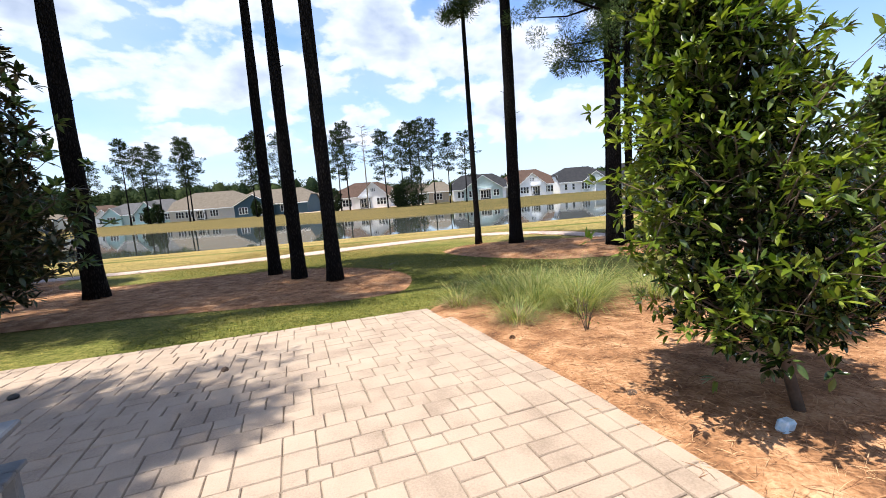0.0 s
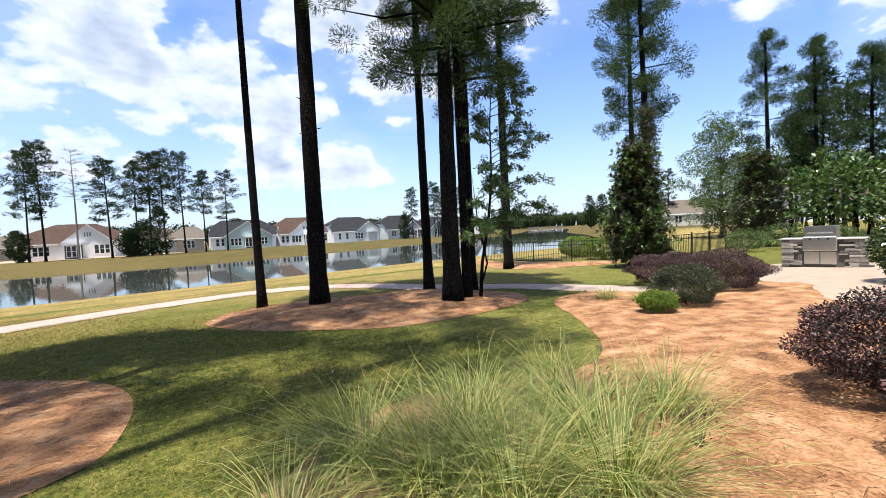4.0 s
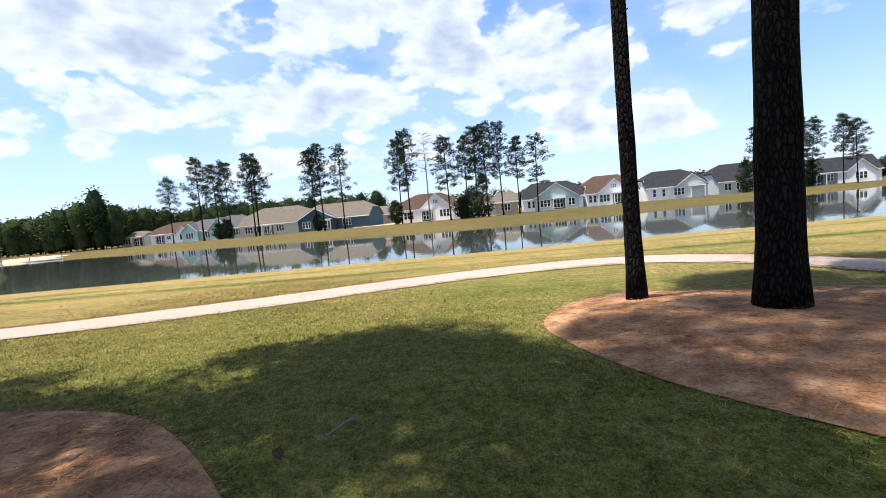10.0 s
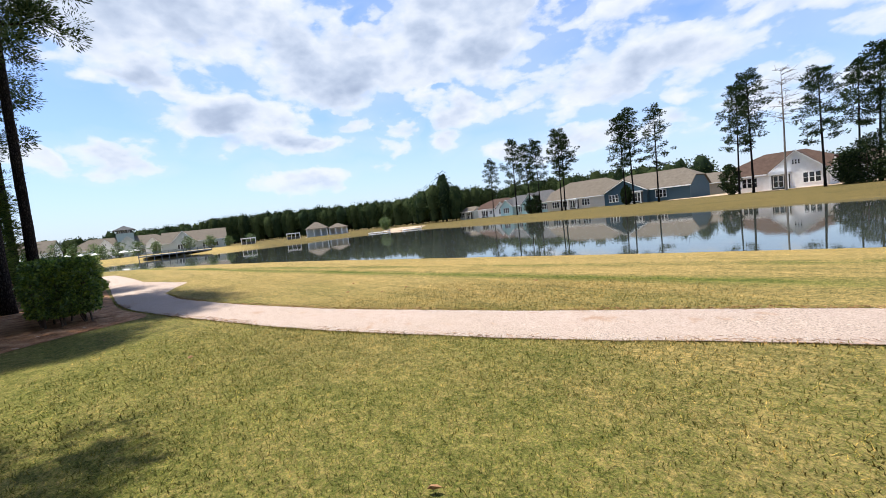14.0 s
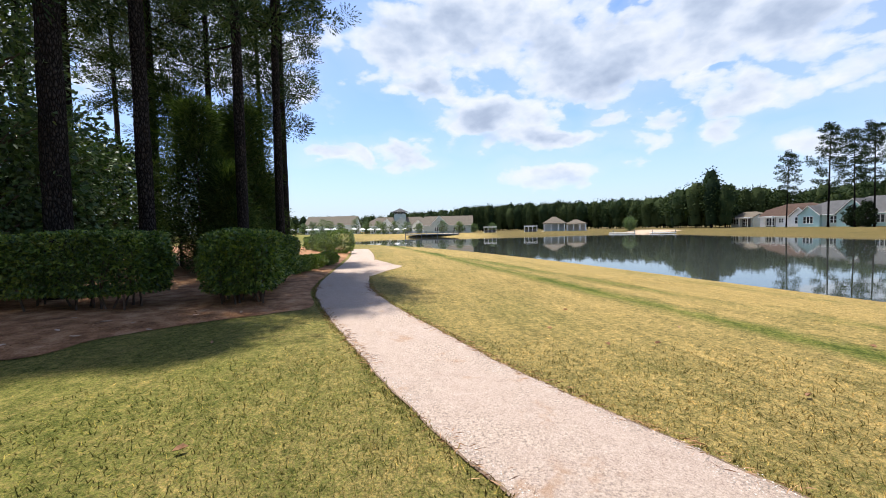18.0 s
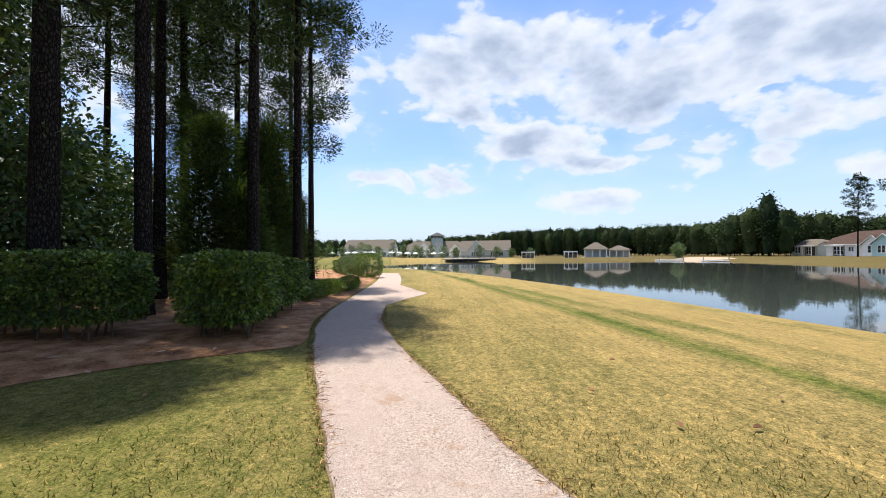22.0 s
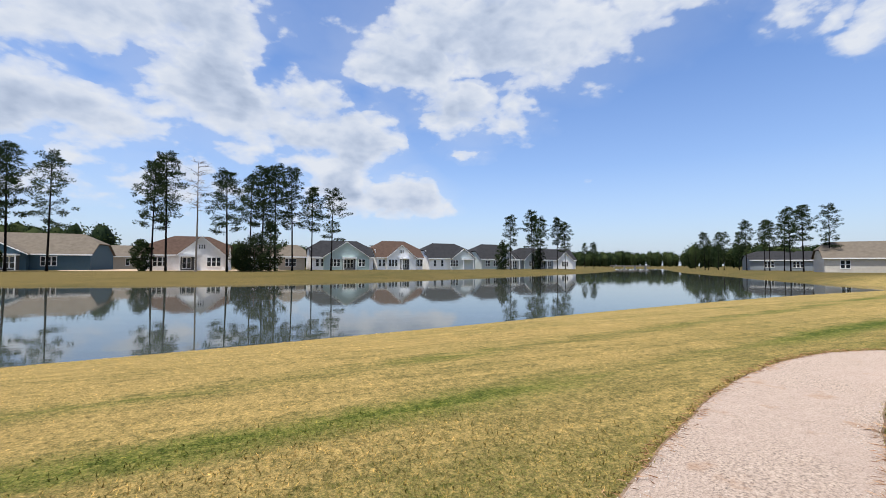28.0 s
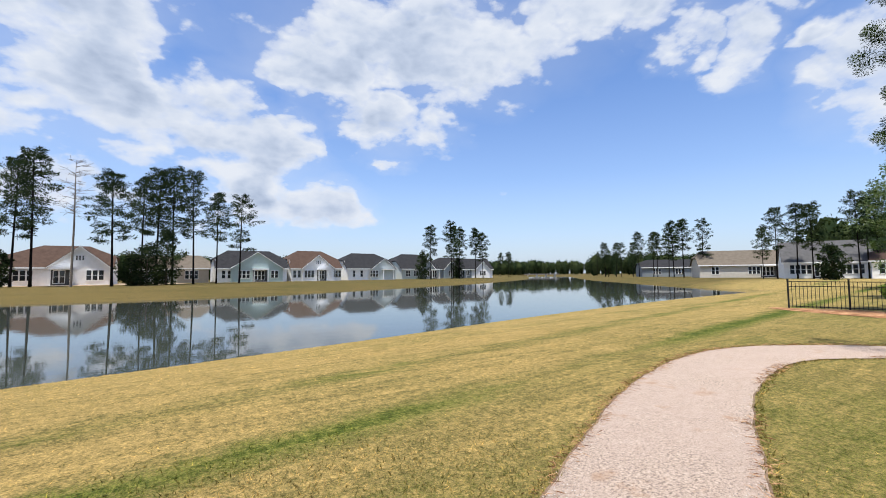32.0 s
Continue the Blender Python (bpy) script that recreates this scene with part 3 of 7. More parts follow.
def smooth_open(pts, n=6):
    P = np.array([pts[0], *pts, pts[-1]], float)
    out = []
    for i in range(1, len(P) - 2):
        a, b, c, d = P[i - 1], P[i], P[i + 1], P[i + 2]
        for t in np.arange(n) / n:
            out.append(0.5 * (2 * b + (c - a) * t + (2 * a - 5 * b + 4 * c - d) * t**2 + (3 * b - a - 3 * c + d) * t**3))
    return np.array([*out, P[-1]])


def signed_distance(x, y, outline):
    """Positive outside the outline."""
    q = np.stack([np.ravel(x), np.ravel(y)], 1).astype(float)
    best, inside = np.full(len(q), 1e9), np.zeros(len(q), bool)
    for a, b in zip(outline, np.roll(outline, -1, 0)):
        d = b - a
        t = np.clip(((q - a) @ d) / max(d @ d, 1e-9), 0, 1)
        best = np.minimum(best, np.hypot(*(q - a - t[:, None] * d).T))
        cross = (a[1] > q[:, 1]) != (b[1] > q[:, 1])
        with np.errstate(divide="ignore", invalid="ignore"):
            xi = a[0] + (q[:, 1] - a[1]) * d[0] / (d[1] if d[1] else 1e-9)
        inside ^= cross & (q[:, 0] < xi)
    return np.where(inside, -best, best).reshape(np.shape(x))


SHORE = smooth_closed(LAKE, 4)


def height(x, y):
    x, y = np.asarray(x, float), np.asarray(y, float)
    d = signed_distance(x, y, SHORE)
    near = -0.0588 * np.clip(y - 3, 0, 6) - 0.0303 * np.clip(y - 9, 0, 9)
    far = np.clip((y - 45) / 20, 0, 1)
    base = near * (1 - far) - 0.68 * far
    width = 9.0 + 15.0 * far
    s = np.clip(d / width, 0, 1)
    land = WATER_Z + (base - WATER_Z) * (1 - (1 - s) ** 2.2)
    bed = WATER_Z + np.clip(d, -8, 0) * 0.2
    return np.where(d > 0, land, bed)


def ground_z(x, y):
    return float(height(np.array([x]), np.array([y]))[0])


def axis(lo, hi, fine_lo, fine_hi, step, grow):
    a = list(np.arange(fine_lo, fine_hi + 1e-6, step))
    s = step
    while a[-1] < hi:
        s *= grow
        a.append(a[-1] + s)
    s = step
    while a[0] > lo:
        s *= grow
        a.insert(0, a[0] - s)
    return np.array(a)


def make_ground():
    xs, ys = axis(-1800, 1800, -32, 22, 0.45, 1.06), axis(-900, 1900, -4, 42, 0.4, 1.055)
    X, Y = np.meshgrid(xs, ys)
    Z = height(X, Y)
    rng = np.random.default_rng(3)
    Z = Z + np.where((np.abs(X) < 60) & (Y < 60), rng.normal(0, 0.002, X.shape), 0)
    n, m = X.shape
    idx = np.arange(n * m).reshape(n, m)
    quads = np.stack([idx[:-1, :-1], idx[:-1, 1:], idx[1:, 1:], idx[1:, :-1]], -1).reshape(-1, 4)
    ob = mesh_ob("ground", np.stack([X, Y, Z], -1).reshape(-1, 3), quads, LAWN, smooth=True)
    return tagged(ob, "mown lawn sloping to the lake, green with dry golden patches", "ground", kind="structure")


make_ground()


def make_water():
    from mathutils.geometry import delaunay_2d_cdt
    # a little past the shoreline so that the bank cuts it
    c = SHORE.copy()
    nrm = np.roll(c, -1, 0) - np.roll(c, 1, 0)
    nrm = np.stack([nrm[:, 1], -nrm[:, 0]], 1) / np.linalg.norm(nrm, axis=1)[:, None]
    c = c + nrm * 0.6
    vs, _, fs, *_ = delaunay_2d_cdt([Vector(p) for p in c], [(i, (i + 1) % len(c)) for i in range(len(c))], [], 1, 1e-4)
    ob = mesh_ob("water", [(v[0], v[1], WATER_Z) for v in vs], [tuple(f) for f in fs], WATER)
    return tagged(ob, "calm dark lake water mirroring sky and houses", "water", kind="structure")


make_water()


def drape(name, outline, step, lift, material, rough=0.0, edge=0.35, seed=1):
    """A sheet laid over the ground inside an outline, lifted in its middle and tucked in at its edge."""
    from mathutils.geometry import delaunay_2d_cdt
    o = np.asarray(outline, float)
    lo, hi = o.min(0), o.max(0)
    gx, gy = np.meshgrid(np.arange(lo[0], hi[0], step), np.arange(lo[1], hi[1], step))
    rng = np.random.default_rng(seed)
    q = np.stack([gx.ravel(), gy.ravel()], 1) + rng.uniform(-0.3, 0.3, (gx.size, 2)) * step
    q = q[signed_distance(q[:, 0], q[:, 1], o) < -0.4 * step]
    pts = np.concatenate([o, q])
    vs, _, fs, *_ = delaunay_2d_cdt([Vector(p) for p in pts], [(i, (i + 1) % len(o)) for i in range(len(o))], [], 1, 1e-5)
    v = np.array([tuple(p) for p in vs])
    d = -signed_distance(v[:, 0], v[:, 1], o)
    z = height(v[:, 0], v[:, 1]) + 0.012 + lift * np.clip(d / edge, 0, 1) + rough * rng.normal(0, 1, len(v)) * (d > 0.02)
    return mesh_ob(name, np.stack([v[:, 0], v[:, 1], z], 1), [tuple(f) for f in fs], material, smooth=True)


# path of crushed stone
PATH_MID = [(-42, 15.2), (-34, 15.8), (-28, 16.0), (-22, 16.0), (-18, 16.1), (-15.2, 16.6), (-12.4, 17.38), (-10.1, 18.08), (-6.3, 19.62), (-3.5, 21.0), (-0.9, 22.05), (1.3, 22.55), (3.2, 22.5), (4.8, 21.6), (5.9, 20.4), (7.0, 18.6),
            (8.3, 16.6), (9.2, 15.1), (9.9, 13.0), (10.6, 10.5), (11.5, 8.0)]


def ribbon(mid, half):
    m = smooth_open(mid, 14)
    t = np.gradient(m, axis=0)
    n = np.stack([-t[:, 1], t[:, 0]], 1) / np.linalg.norm(t, axis=1)[:, None]
    run = np.concatenate([[0], np.cumsum(np.linalg.norm(np.diff(m, axis=0), axis=1))])
    a, b = (half + 0.008 * (np.sin(1.7 * run + q) + np.sin(4.3 * run + 2 * q) + np.sin(9.1 * run + 3 * q))[:, None] for q in (0.4, 2.1))
    return np.concatenate([m + n * a, (m - n * b)[::-1]])


PATH_OUT = ribbon(PATH_MID, 0.71)
tagged(drape("path_edge", ribbon(PATH_MID, 0.728), 0.3, 0.002, SOIL, 0.0, 0.10), "bare dark soil along the footpath's edge", "soil", kind="structure")
tagged(drape("path", PATH_OUT, 0.3, 0.018, GRAVEL, 0.002, 0.06), "winding footpath of pale pink crushed stone", "path", kind="structure")
SPUR = smooth_closed([(-20.5, 16.6), (-22.5, 17.3), (-24.6, 18.0), (-25.6, 17.7), (-27.5, 17.2), (-29, 16.5), (-24, 16.2)], 5)
tagged(drape("path_spur", SPUR, 0.35, 0.018, GRAVEL, 0.003, 0.10), "pale crushed stone apron beside the footpath", "path", kind="structure")

# beds of pine straw
BED_TRIO = smooth_closed([(-0.95, 9.4), (-1.0, 10.7), (-1.5, 11.9), (-2.6, 13.0), (-4.0, 13.8), (-5.6, 13.9), (-7.5, 13.8), (-9.5, 13.2), (-11.4, 12.7), (-13, 12), (-14, 10), (-13, 8.0), (-9, 7.3), (-6.3, 7.9), (-4, 8.1), (-2.2, 8.2), (-1.2, 8.7)], 6)
BED_RIGHT_TREES = smooth_closed([(-0.1, 16.6), (0.1, 15.6), (0.8, 14.3), (2.0, 13.1), (3.1, 12.2), (4.4, 12.0), (5.8, 12.1), (7.2, 12.6), (8.0, 13.8), (7.8, 15.6), (7.3, 17.0), (6.2, 17.7), (4.6, 18.1), (2.6, 18.35), (1.4, 18.45), (0.4, 17.8)], 6)
BED_SHRUBS = smooth_closed([(-0.35, 6.75), (0.4, 7.6), (1.5, 8.3), (2.4, 8.1), (3.2, 7.8), (4.2, 7.9), (5.2, 8.7), (6.4, 10.3), (7.3, 11.7), (8.4, 12.3), (9.6, 12.0), (10.3, 10.0), (12.5, 10.0), (13.2, 8.6), (11.0, 7.6), (9.5, 6.5), (9.0, 3.5), (7.0, 0.5), (5.0, -2.2), (2.4, -1.5), (1.72, 0.5), (1.42, 2.0), (1.0, 3.4), (0.68, 4.3), (0.15, 5.55)], 6)
BED_GROVE = smooth_closed([(-12.0, 8.0), (-11.6, 12.5), (-12.6, 13.2), (-13.6, 14.2), (-14.3, 15.2), (-15.0, 15.75), (-17.5, 15.3), (-22, 15.2), (-28, 15.1), (-34, 14.9), (-42, 14.2), (-46, 10), (-46, -5), (-30, -14), (-14, -8)], 6)
BED_FENCE = smooth_closed([(15.9, 26.6), (14.9, 25.9), (13.9, 23.6), (13.3, 21.4), (14.1, 19.7), (17.0, 18.3), (19.6, 18.4), (18.4, 20.0), (16.9, 21.8), (16.4, 24.0)], 5)
for nm, o, st in (("pine_straw_bed_fence", BED_FENCE, 0.4), ("pine_straw_bed_trio", BED_TRIO, 0.3), ("pine_straw_bed_trees", BED_RIGHT_TREES, 0.3), ("pine_straw_bed_shrubs", BED_SHRUBS, 0.3), ("pine_straw_bed_grove", BED_GROVE, 0.6)):
    mound, rim = (0.17, 1.4) if nm == "pine_straw_bed_trees" else (0.05, 0.3)
    tagged(drape(nm, o, st, mound, STRAW, 0.008, rim), "planting bed covered with rust-brown pine straw", "mulch bed", kind="structure")


# ---- plants ----
def unit(rng, n):
    v = rng.normal(size=(n, 3))
    return v / np.linalg.norm(v, axis=1)[:, None]


def blades(rng, roots, dirs, length, width, bend=0.25):
    """Thin two-triangle blades from roots along dirs, drooping a little at the tip."""
    n = len(roots)
    L = length * rng.uniform(0.7, 1.2, n)[:, None]
    side = np.cross(dirs, unit(rng, n))
    side /= np.linalg.norm(side, axis=1)[:, None] + 1e-9
    w = width * rng.uniform(0.7, 1.3, n)[:, None] / 2
    mid, tip = roots + dirs * L * 0.55, roots + dirs * L
    tip[:, 2] -= bend * L[:, 0]
    v = np.stack([roots - side * w * 0.5, mid - side * w, tip, mid + side * w], 1).reshape(-1, 3)
    f = np.arange(4 * n).reshape(n, 4)
    return v, f


def leaves(rng, places, out, length, width, spread=0.9):
    """Folded leaf blades at places, turned roughly outwards."""
    n = len(places)
    d = out + unit(rng, n) * spread
    d /= np.linalg.norm(d, axis=1)[:, None] + 1e-9
    return blades(rng, places, d, length, width, 0.15)


def join(chunks):
    vs, fs, o = [], [], 0
    for v, f in chunks:
        vs.append(v)
        fs.append(f + o)
        o += len(v)
    return np.concatenate(vs), np.concatenate(fs)


def pine_parts(seed, height_m, crown_base, crown_r, trunk_r, limbs=34, tufts=10, per=14, needle=0.30, width=0.012, lean=(0, 0), sides=12, taper=0.35, stubs=3, flat=0.0, pad=0.45, thin=0.8, low=0.45):
    """Trunk and crown arrays of one pine. Limbs rise from the trunk and carry tufts of long needles."""
    rng = np.random.default_rng(seed)
    pr = random.Random(seed)
    k = max(10, int(height_m * (2.2 if sides >= 12 else 0.6)))
    pts, rad = [], []
    for i in range(k + 1):
        s = i / k
        wob = 0.02 * height_m * 0.15 * math.sin(3 * s + seed)
        pts.append((lean[0] * s + wob * s, lean[1] * s + wob * s * 0.6, s * height_m - 0.15 * (i == 0)))
        flare = 1 + 0.35 * math.exp(-s * height_m / 0.35)
        rad.append(trunk_r * flare * (1 - (1 - taper) * s) * (0.25 if i == k else 1))
    trunk = Geo()
    trunk.add(*tube(pts, rad, sides, 0.05 if sides >= 12 else 0.03, pr))
    for _ in range(stubs):
        z = pr.uniform(0.25, 0.95) * crown_base
        a = pr.uniform(0, 6.28)
        s = z / height_m
        c = Vector((lean[0] * s, lean[1] * s, z))
        d = Vector((math.cos(a), math.sin(a), 0.25))
        trunk.add(*tube([c, c + d * (trunk_r + pr.uniform(0.02, 0.12))], [0.018, 0.008], 5))
    wood, roots, dirs = Geo(), [], []
    for j in range(limbs):
        s = j / max(1, limbs - 1)
        z = crown_base + (height_m - crown_base) * (s ** 0.9) * 0.98
        prof = (0.62 + 0.38 * min(1, s / 0.28)) * (1 - 0.72 * max(0, (s - 0.3) / 0.7) ** 1.4) if not flat else (1 - 0.70 * s)
        r = crown_r * max(0.25, prof) * pr.uniform(0.6, 1.1)
        a = j * 2.4 + pr.uniform(-0.5, 0.5)
        q = z / height_m
        c = Vector((lean[0] * q, lean[1] * q, z))
        rise = pr.uniform(-0.05, 0.35) + 0.5 * s
        e1 = c + Vector((math.cos(a) * r * 0.55, math.sin(a) * r * 0.55, r * rise * 0.35))
        e2 = c + Vector((math.cos(a + 0.2) * r, math.sin(a + 0.2) * r, r * rise))
        br = max(0.012, trunk_r * 0.22 * (1 - 0.6 * s))
        wood.add(*tube([c, e1, e2], [br, br * 0.6, br * 0.2], 5))
        for t in range(tufts):
            u = low + (1.05 - low) * (t + pr.random()) / tufts
            p = c.lerp(e1, u / 0.55) if u < 0.55 else e1.lerp(e2, (u - 0.55) / 0.45)
            p = p + Vector((pr.gauss(0, 1), pr.gauss(0, 1), pr.gauss(0, 0.8))) * 0.16 * r
            rp = pad * pr.uniform(0.65, 1.25)
            d = unit(rng, per)
            q3 = np.array(p) + d * rng.random((per, 1)) ** 0.5 * np.array([rp, rp, rp * thin])
            d = d * 0.9 + np.array([math.cos(a) * 0.3, math.sin(a) * 0.3, 0.40])
            roots.append(q3)
            dirs.append(d / np.linalg.norm(d, axis=1)[:, None])
    foliage = blades(rng, np.concatenate(roots), np.concatenate(dirs), needle, width, 0.12)
    return trunk, wood, foliage


def make_pine(name, label, category, parts, bark, needles, loc=(0, 0, 0), rz=0.0, group=""):
    trunk, wood, (v, f) = parts
    t = thing(name, label, category, loc, rz, group)
    trunk.add(wood.v, wood.f)
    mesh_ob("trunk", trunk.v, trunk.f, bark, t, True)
    mesh_ob("crown", v, f, needles, t)
    return t


def shrub_points(rng, n, rx, ry, h, z0=0.0, boxy=0.0, shell=0.75, lumps=0.12):
    """Places and outward directions over a rounded or boxy mound, denser near its skin."""
    d = unit(rng, n)
    if boxy:
        m = np.abs(d).max(1)[:, None]
        d2 = d / (m ** boxy)
    else:
        d2 = d
    s = shell + (1 - shell) * rng.random(n) ** 0.5
    ph = rng.uniform(0, 6.28, 6)
    lump = 1 + lumps * (np.sin(5 * d[:, 0] + ph[0]) * np.sin(6 * d[:, 1] + ph[1]) + np.sin(7 * d[:, 2] + ph[2]) * np.sin(4 * d[:, 0] + ph[3])) / 1.4
    p = d2 * (s * lump)[:, None] * np.array([rx, ry, h / 2])
    p[:, 2] += h / 2 + z0
    return p, d


def make_shrub(name, label, category, seed, rx, ry, h, leaf, n, material, loc, rz=0.0, z0=0.05, boxy=0.0, stems=5, group="", shell=0.72, wide=0.5, lumps=0.12):
    rng = np.random.default_rng(seed)
    pr = random.Random(seed)
    t = thing(name, label, category, loc, rz, group)
    p, d = shrub_points(rng, n, rx, ry, h - z0, z0, boxy, shell, lumps)
    v, f = leaves(rng, p, d * 0.6 + np.array([0, 0, 0.35]), leaf, leaf * wide)
    mesh_ob("foliage", v, f, material, t)
    g = Geo()
    for _ in range(stems):
        a, r = pr.uniform(0, 6.28), pr.uniform(0.2, 0.65)
        b = Vector((pr.gauss(0, 0.05), pr.gauss(0, 0.05), -0.06))
        e = Vector((math.cos(a) * rx * r, math.sin(a) * ry * r, z0 + (h - z0) * pr.uniform(0.45, 0.8)))
        m = b.lerp(e, 0.5) + Vector((pr.gauss(0, 0.04), pr.gauss(0, 0.04), 0.05))
        g.add(*tube([b, m, e], [0.016 + 0.008 * h, 0.012, 0.004], 5))
    tagged(mesh_ob("stem", g.v, g.f, TWIG, t), kind="stuff")
    return t


def make_tree(name, label, category, seed, height_m, base, r, trunk_r, leaf, n, material, loc, bark=TWIG, limbs=14, cone=0.0, group="", wide=0.5, clump=0.28, shell=0.35, open_=0.0):
    """Broadleaved tree: trunk, limbs, and leaf clumps at limb ends that leave gaps."""
    rng = np.random.default_rng(seed)
    pr = random.Random(seed)
    t = thing(name, label, category, loc, pr.uniform(0, 360) if not group else 0, group)
    g = Geo()
    top = height_m * 0.95
    g.add(*tube([(0, 0, -0.1), (pr.gauss(0, .03), pr.gauss(0, .03), height_m * 0.3), (pr.gauss(0, .08), pr.gauss(0, .08), height_m * 0.65), (0, 0, top)], [trunk_r * 1.3, trunk_r, trunk_r * 0.6, 0.01], 8))
    w, P, D = g, [], []
    per = max(8, n // (limbs * 4))
    for j in range(limbs):
        s = (j + 0.5) / limbs
        z = base + (height_m - base) * s
        rr = r * ((1 - s) ** 0.8 if cone else math.sqrt(max(0.08, 1 - (2 * s - 0.85) ** 2)) * (1 - open_ * s))
        a = j * 2.4 + pr.uniform(-0.4, 0.4)
        st = Vector((0, 0, max(0.1, z - rr * 0.45)))
        e = Vector((math.cos(a) * rr, math.sin(a) * rr, z + rr * 0.12))
        w.add(*tube([st, st.lerp(e, 0.55) + Vector((0, 0, 0.06 * rr)), e], [trunk_r * 0.4, trunk_r * 0.22, 0.006], 5))
        for q in (1.0, 0.8, 0.55, 0.3):
            c = st.lerp(e, q) + Vector((pr.gauss(0, 1), pr.gauss(0, 1), pr.gauss(0, 1))) * 0.10 * r
            cr = clump * r * (0.75 + 0.5 * pr.random())
            d = unit(rng, per)
            P.append(np.array(c) + d * cr * (shell + (1 - shell) * rng.random(per)[:, None]) * np.array([1.15, 1.15, 0.8]))
            D.append(d + np.array([math.cos(a), math.sin(a), 0.3]) * 0.5)
    mesh_ob("trunk", w.v, w.f, bark, t, True)
    v, f = leaves(rng, np.concatenate(P), np.concatenate(D), leaf, leaf * wide)
    mesh_ob("crown", v, f, material, t)
    return t


# near pines: place, trunk radius, height, crown base, crown radius
# x, y, z, w and v stand out of view, added to shade patio, bed and lawn
NEAR = [("a", -9.3, 10.7, 0.25, 17.5, 11, 2.5), ("b", -5.45, 12.9, 0.185, 16, 10, 2.2), ("c", -4.25, 11.65, 0.19, 18, 10, 3.2), ("d", -3.0, 10.8, 0.19, 30, 19, 3.7),
        ("e", 1.35, 17.3, 0.125, 14.5, 9.0, 1.25), ("f", 2.75, 16.3, 0.25, 24, 14, 3.2), ("g", 6.9, 17.35, 0.17, 18, 8.2, 2.2), ("h", 5.5, 13.5, 0.24, 14.5, 5.6, 3.3),
        ("h2", 6.02, 13.58, 0.125, 15, 7.0, 2.0), ("h3", 7.7, 15.8, 0.17, 18, 6.0, 2.4), ("i", 13.55, 20.9, 0.24, 21, 11.0, 2.9), ("x", -6.5, 0.8, 0.2, 16, 10, 2.3), ("y", -12.5, 8.2, 0.2, 25, 14, 3.2), ("z", -9.7, 8.0, 0.2, 26, 13, 3.3), ("w", -11.2, 9.0, 0.2, 20, 12, 2.6), ("v", -8.0, 6.3, 0.22, 31, 19, 3.0)]
# leans that bring the unseen crowns' shade onto the bed and lawn
LEAN = {"d": (0.9, -0.6), "z": (2.0, 1.5), "v": (4.9, 1.6)}
SEEN = ("e", "g", "h", "h2", "h3", "i")
for i, (k, x, y, r, hh, cb, cr) in enumerate(NEAR):
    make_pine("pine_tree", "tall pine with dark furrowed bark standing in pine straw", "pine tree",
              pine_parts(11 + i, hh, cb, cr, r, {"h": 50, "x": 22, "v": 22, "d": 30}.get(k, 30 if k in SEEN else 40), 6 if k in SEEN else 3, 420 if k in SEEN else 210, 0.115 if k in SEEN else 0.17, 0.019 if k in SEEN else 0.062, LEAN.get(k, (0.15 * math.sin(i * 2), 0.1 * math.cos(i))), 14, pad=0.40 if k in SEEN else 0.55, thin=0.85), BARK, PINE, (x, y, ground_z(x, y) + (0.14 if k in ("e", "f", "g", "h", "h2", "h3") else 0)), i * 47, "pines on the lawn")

# thin leafy sapling among the pines, bending over to one side
def make_sapling(x, y, turn):
    rng, pr = np.random.default_rng(5), random.Random(5)
    t = thing("sapling", "slender leaning young oak with sparse small leaves", "tree", (x, y, ground_z(x, y) + 0.14), turn)
    spine = [Vector(q) for q in ((0, 0, -0.08), (0.10, 0.02, 0.9), (0.32, 0, 2.0), (0.46, -0.03, 3.1), (0.50, 0.02, 4.6), (0.62, 0, 6.2))]
    g, P, D = Geo(), [], []
    g.add(*tube(spine, [0.058, 0.046, 0.040, 0.032, 0.020, 0.006], 8))
    g.add(*tube([spine[1] * 0.3, (0.28, 0.1, 0.9), (0.05, 0.12, 2.2), (-0.05, 0.1, 3.3)], [0.03, 0.025, 0.018, 0.005], 6))
    for j in range(34):
        u = 0.30 + 0.70 * j / 33
        k = min(4, int(u * 5))
        c = spine[k].lerp(spine[k + 1], u * 5 - k)
        a = pr.gauss(0.0, 0.8) if j % 4 else pr.uniform(2.2, 4.1)
        r = pr.uniform(0.9, 2.2) * (1.1 - 0.55 * u) if j % 4 else pr.uniform(0.4, 0.9)
        e = c + Vector((math.cos(a) * r, math.sin(a) * r, r * pr.uniform(-0.05, 0.35)))
        m = c.lerp(e, 0.5) + Vector((0, 0, 0.14 * r))
        g.add(*tube([c, m, e], [0.013, 0.008, 0.003], 5))
        for _ in range(9):
            q = pr.uniform(0.3, 1.0)
            b = c.lerp(m, q * 2) if q < 0.5 else m.lerp(e, q * 2 - 1)
            w = b + Vector((pr.gauss(0.12, 0.16), pr.gauss(0, 0.2), pr.gauss(0.0, 0.10)))
            g.add(*tube([b, w], [0.004, 0.002], 4))
            n = 52
            f = rng.random((n, 1))
            P.append(np.array(b) * (1 - f) + np.array(w) * f + rng.normal(0, 0.045, (n, 3)))
            D.append(np.tile(np.array((w - b).normalized()), (n, 1)) + np.array([0, 0, -0.1]))
    mesh_ob("trunk", g.v, g.f, BARK, t, True)
    v, f = leaves(rng, np.concatenate(P), np.concatenate(D), 0.085, 0.036)
    mesh_ob("crown", v, f, DARKLEAF, t)


make_sapling(6.33, 13.42, -15)


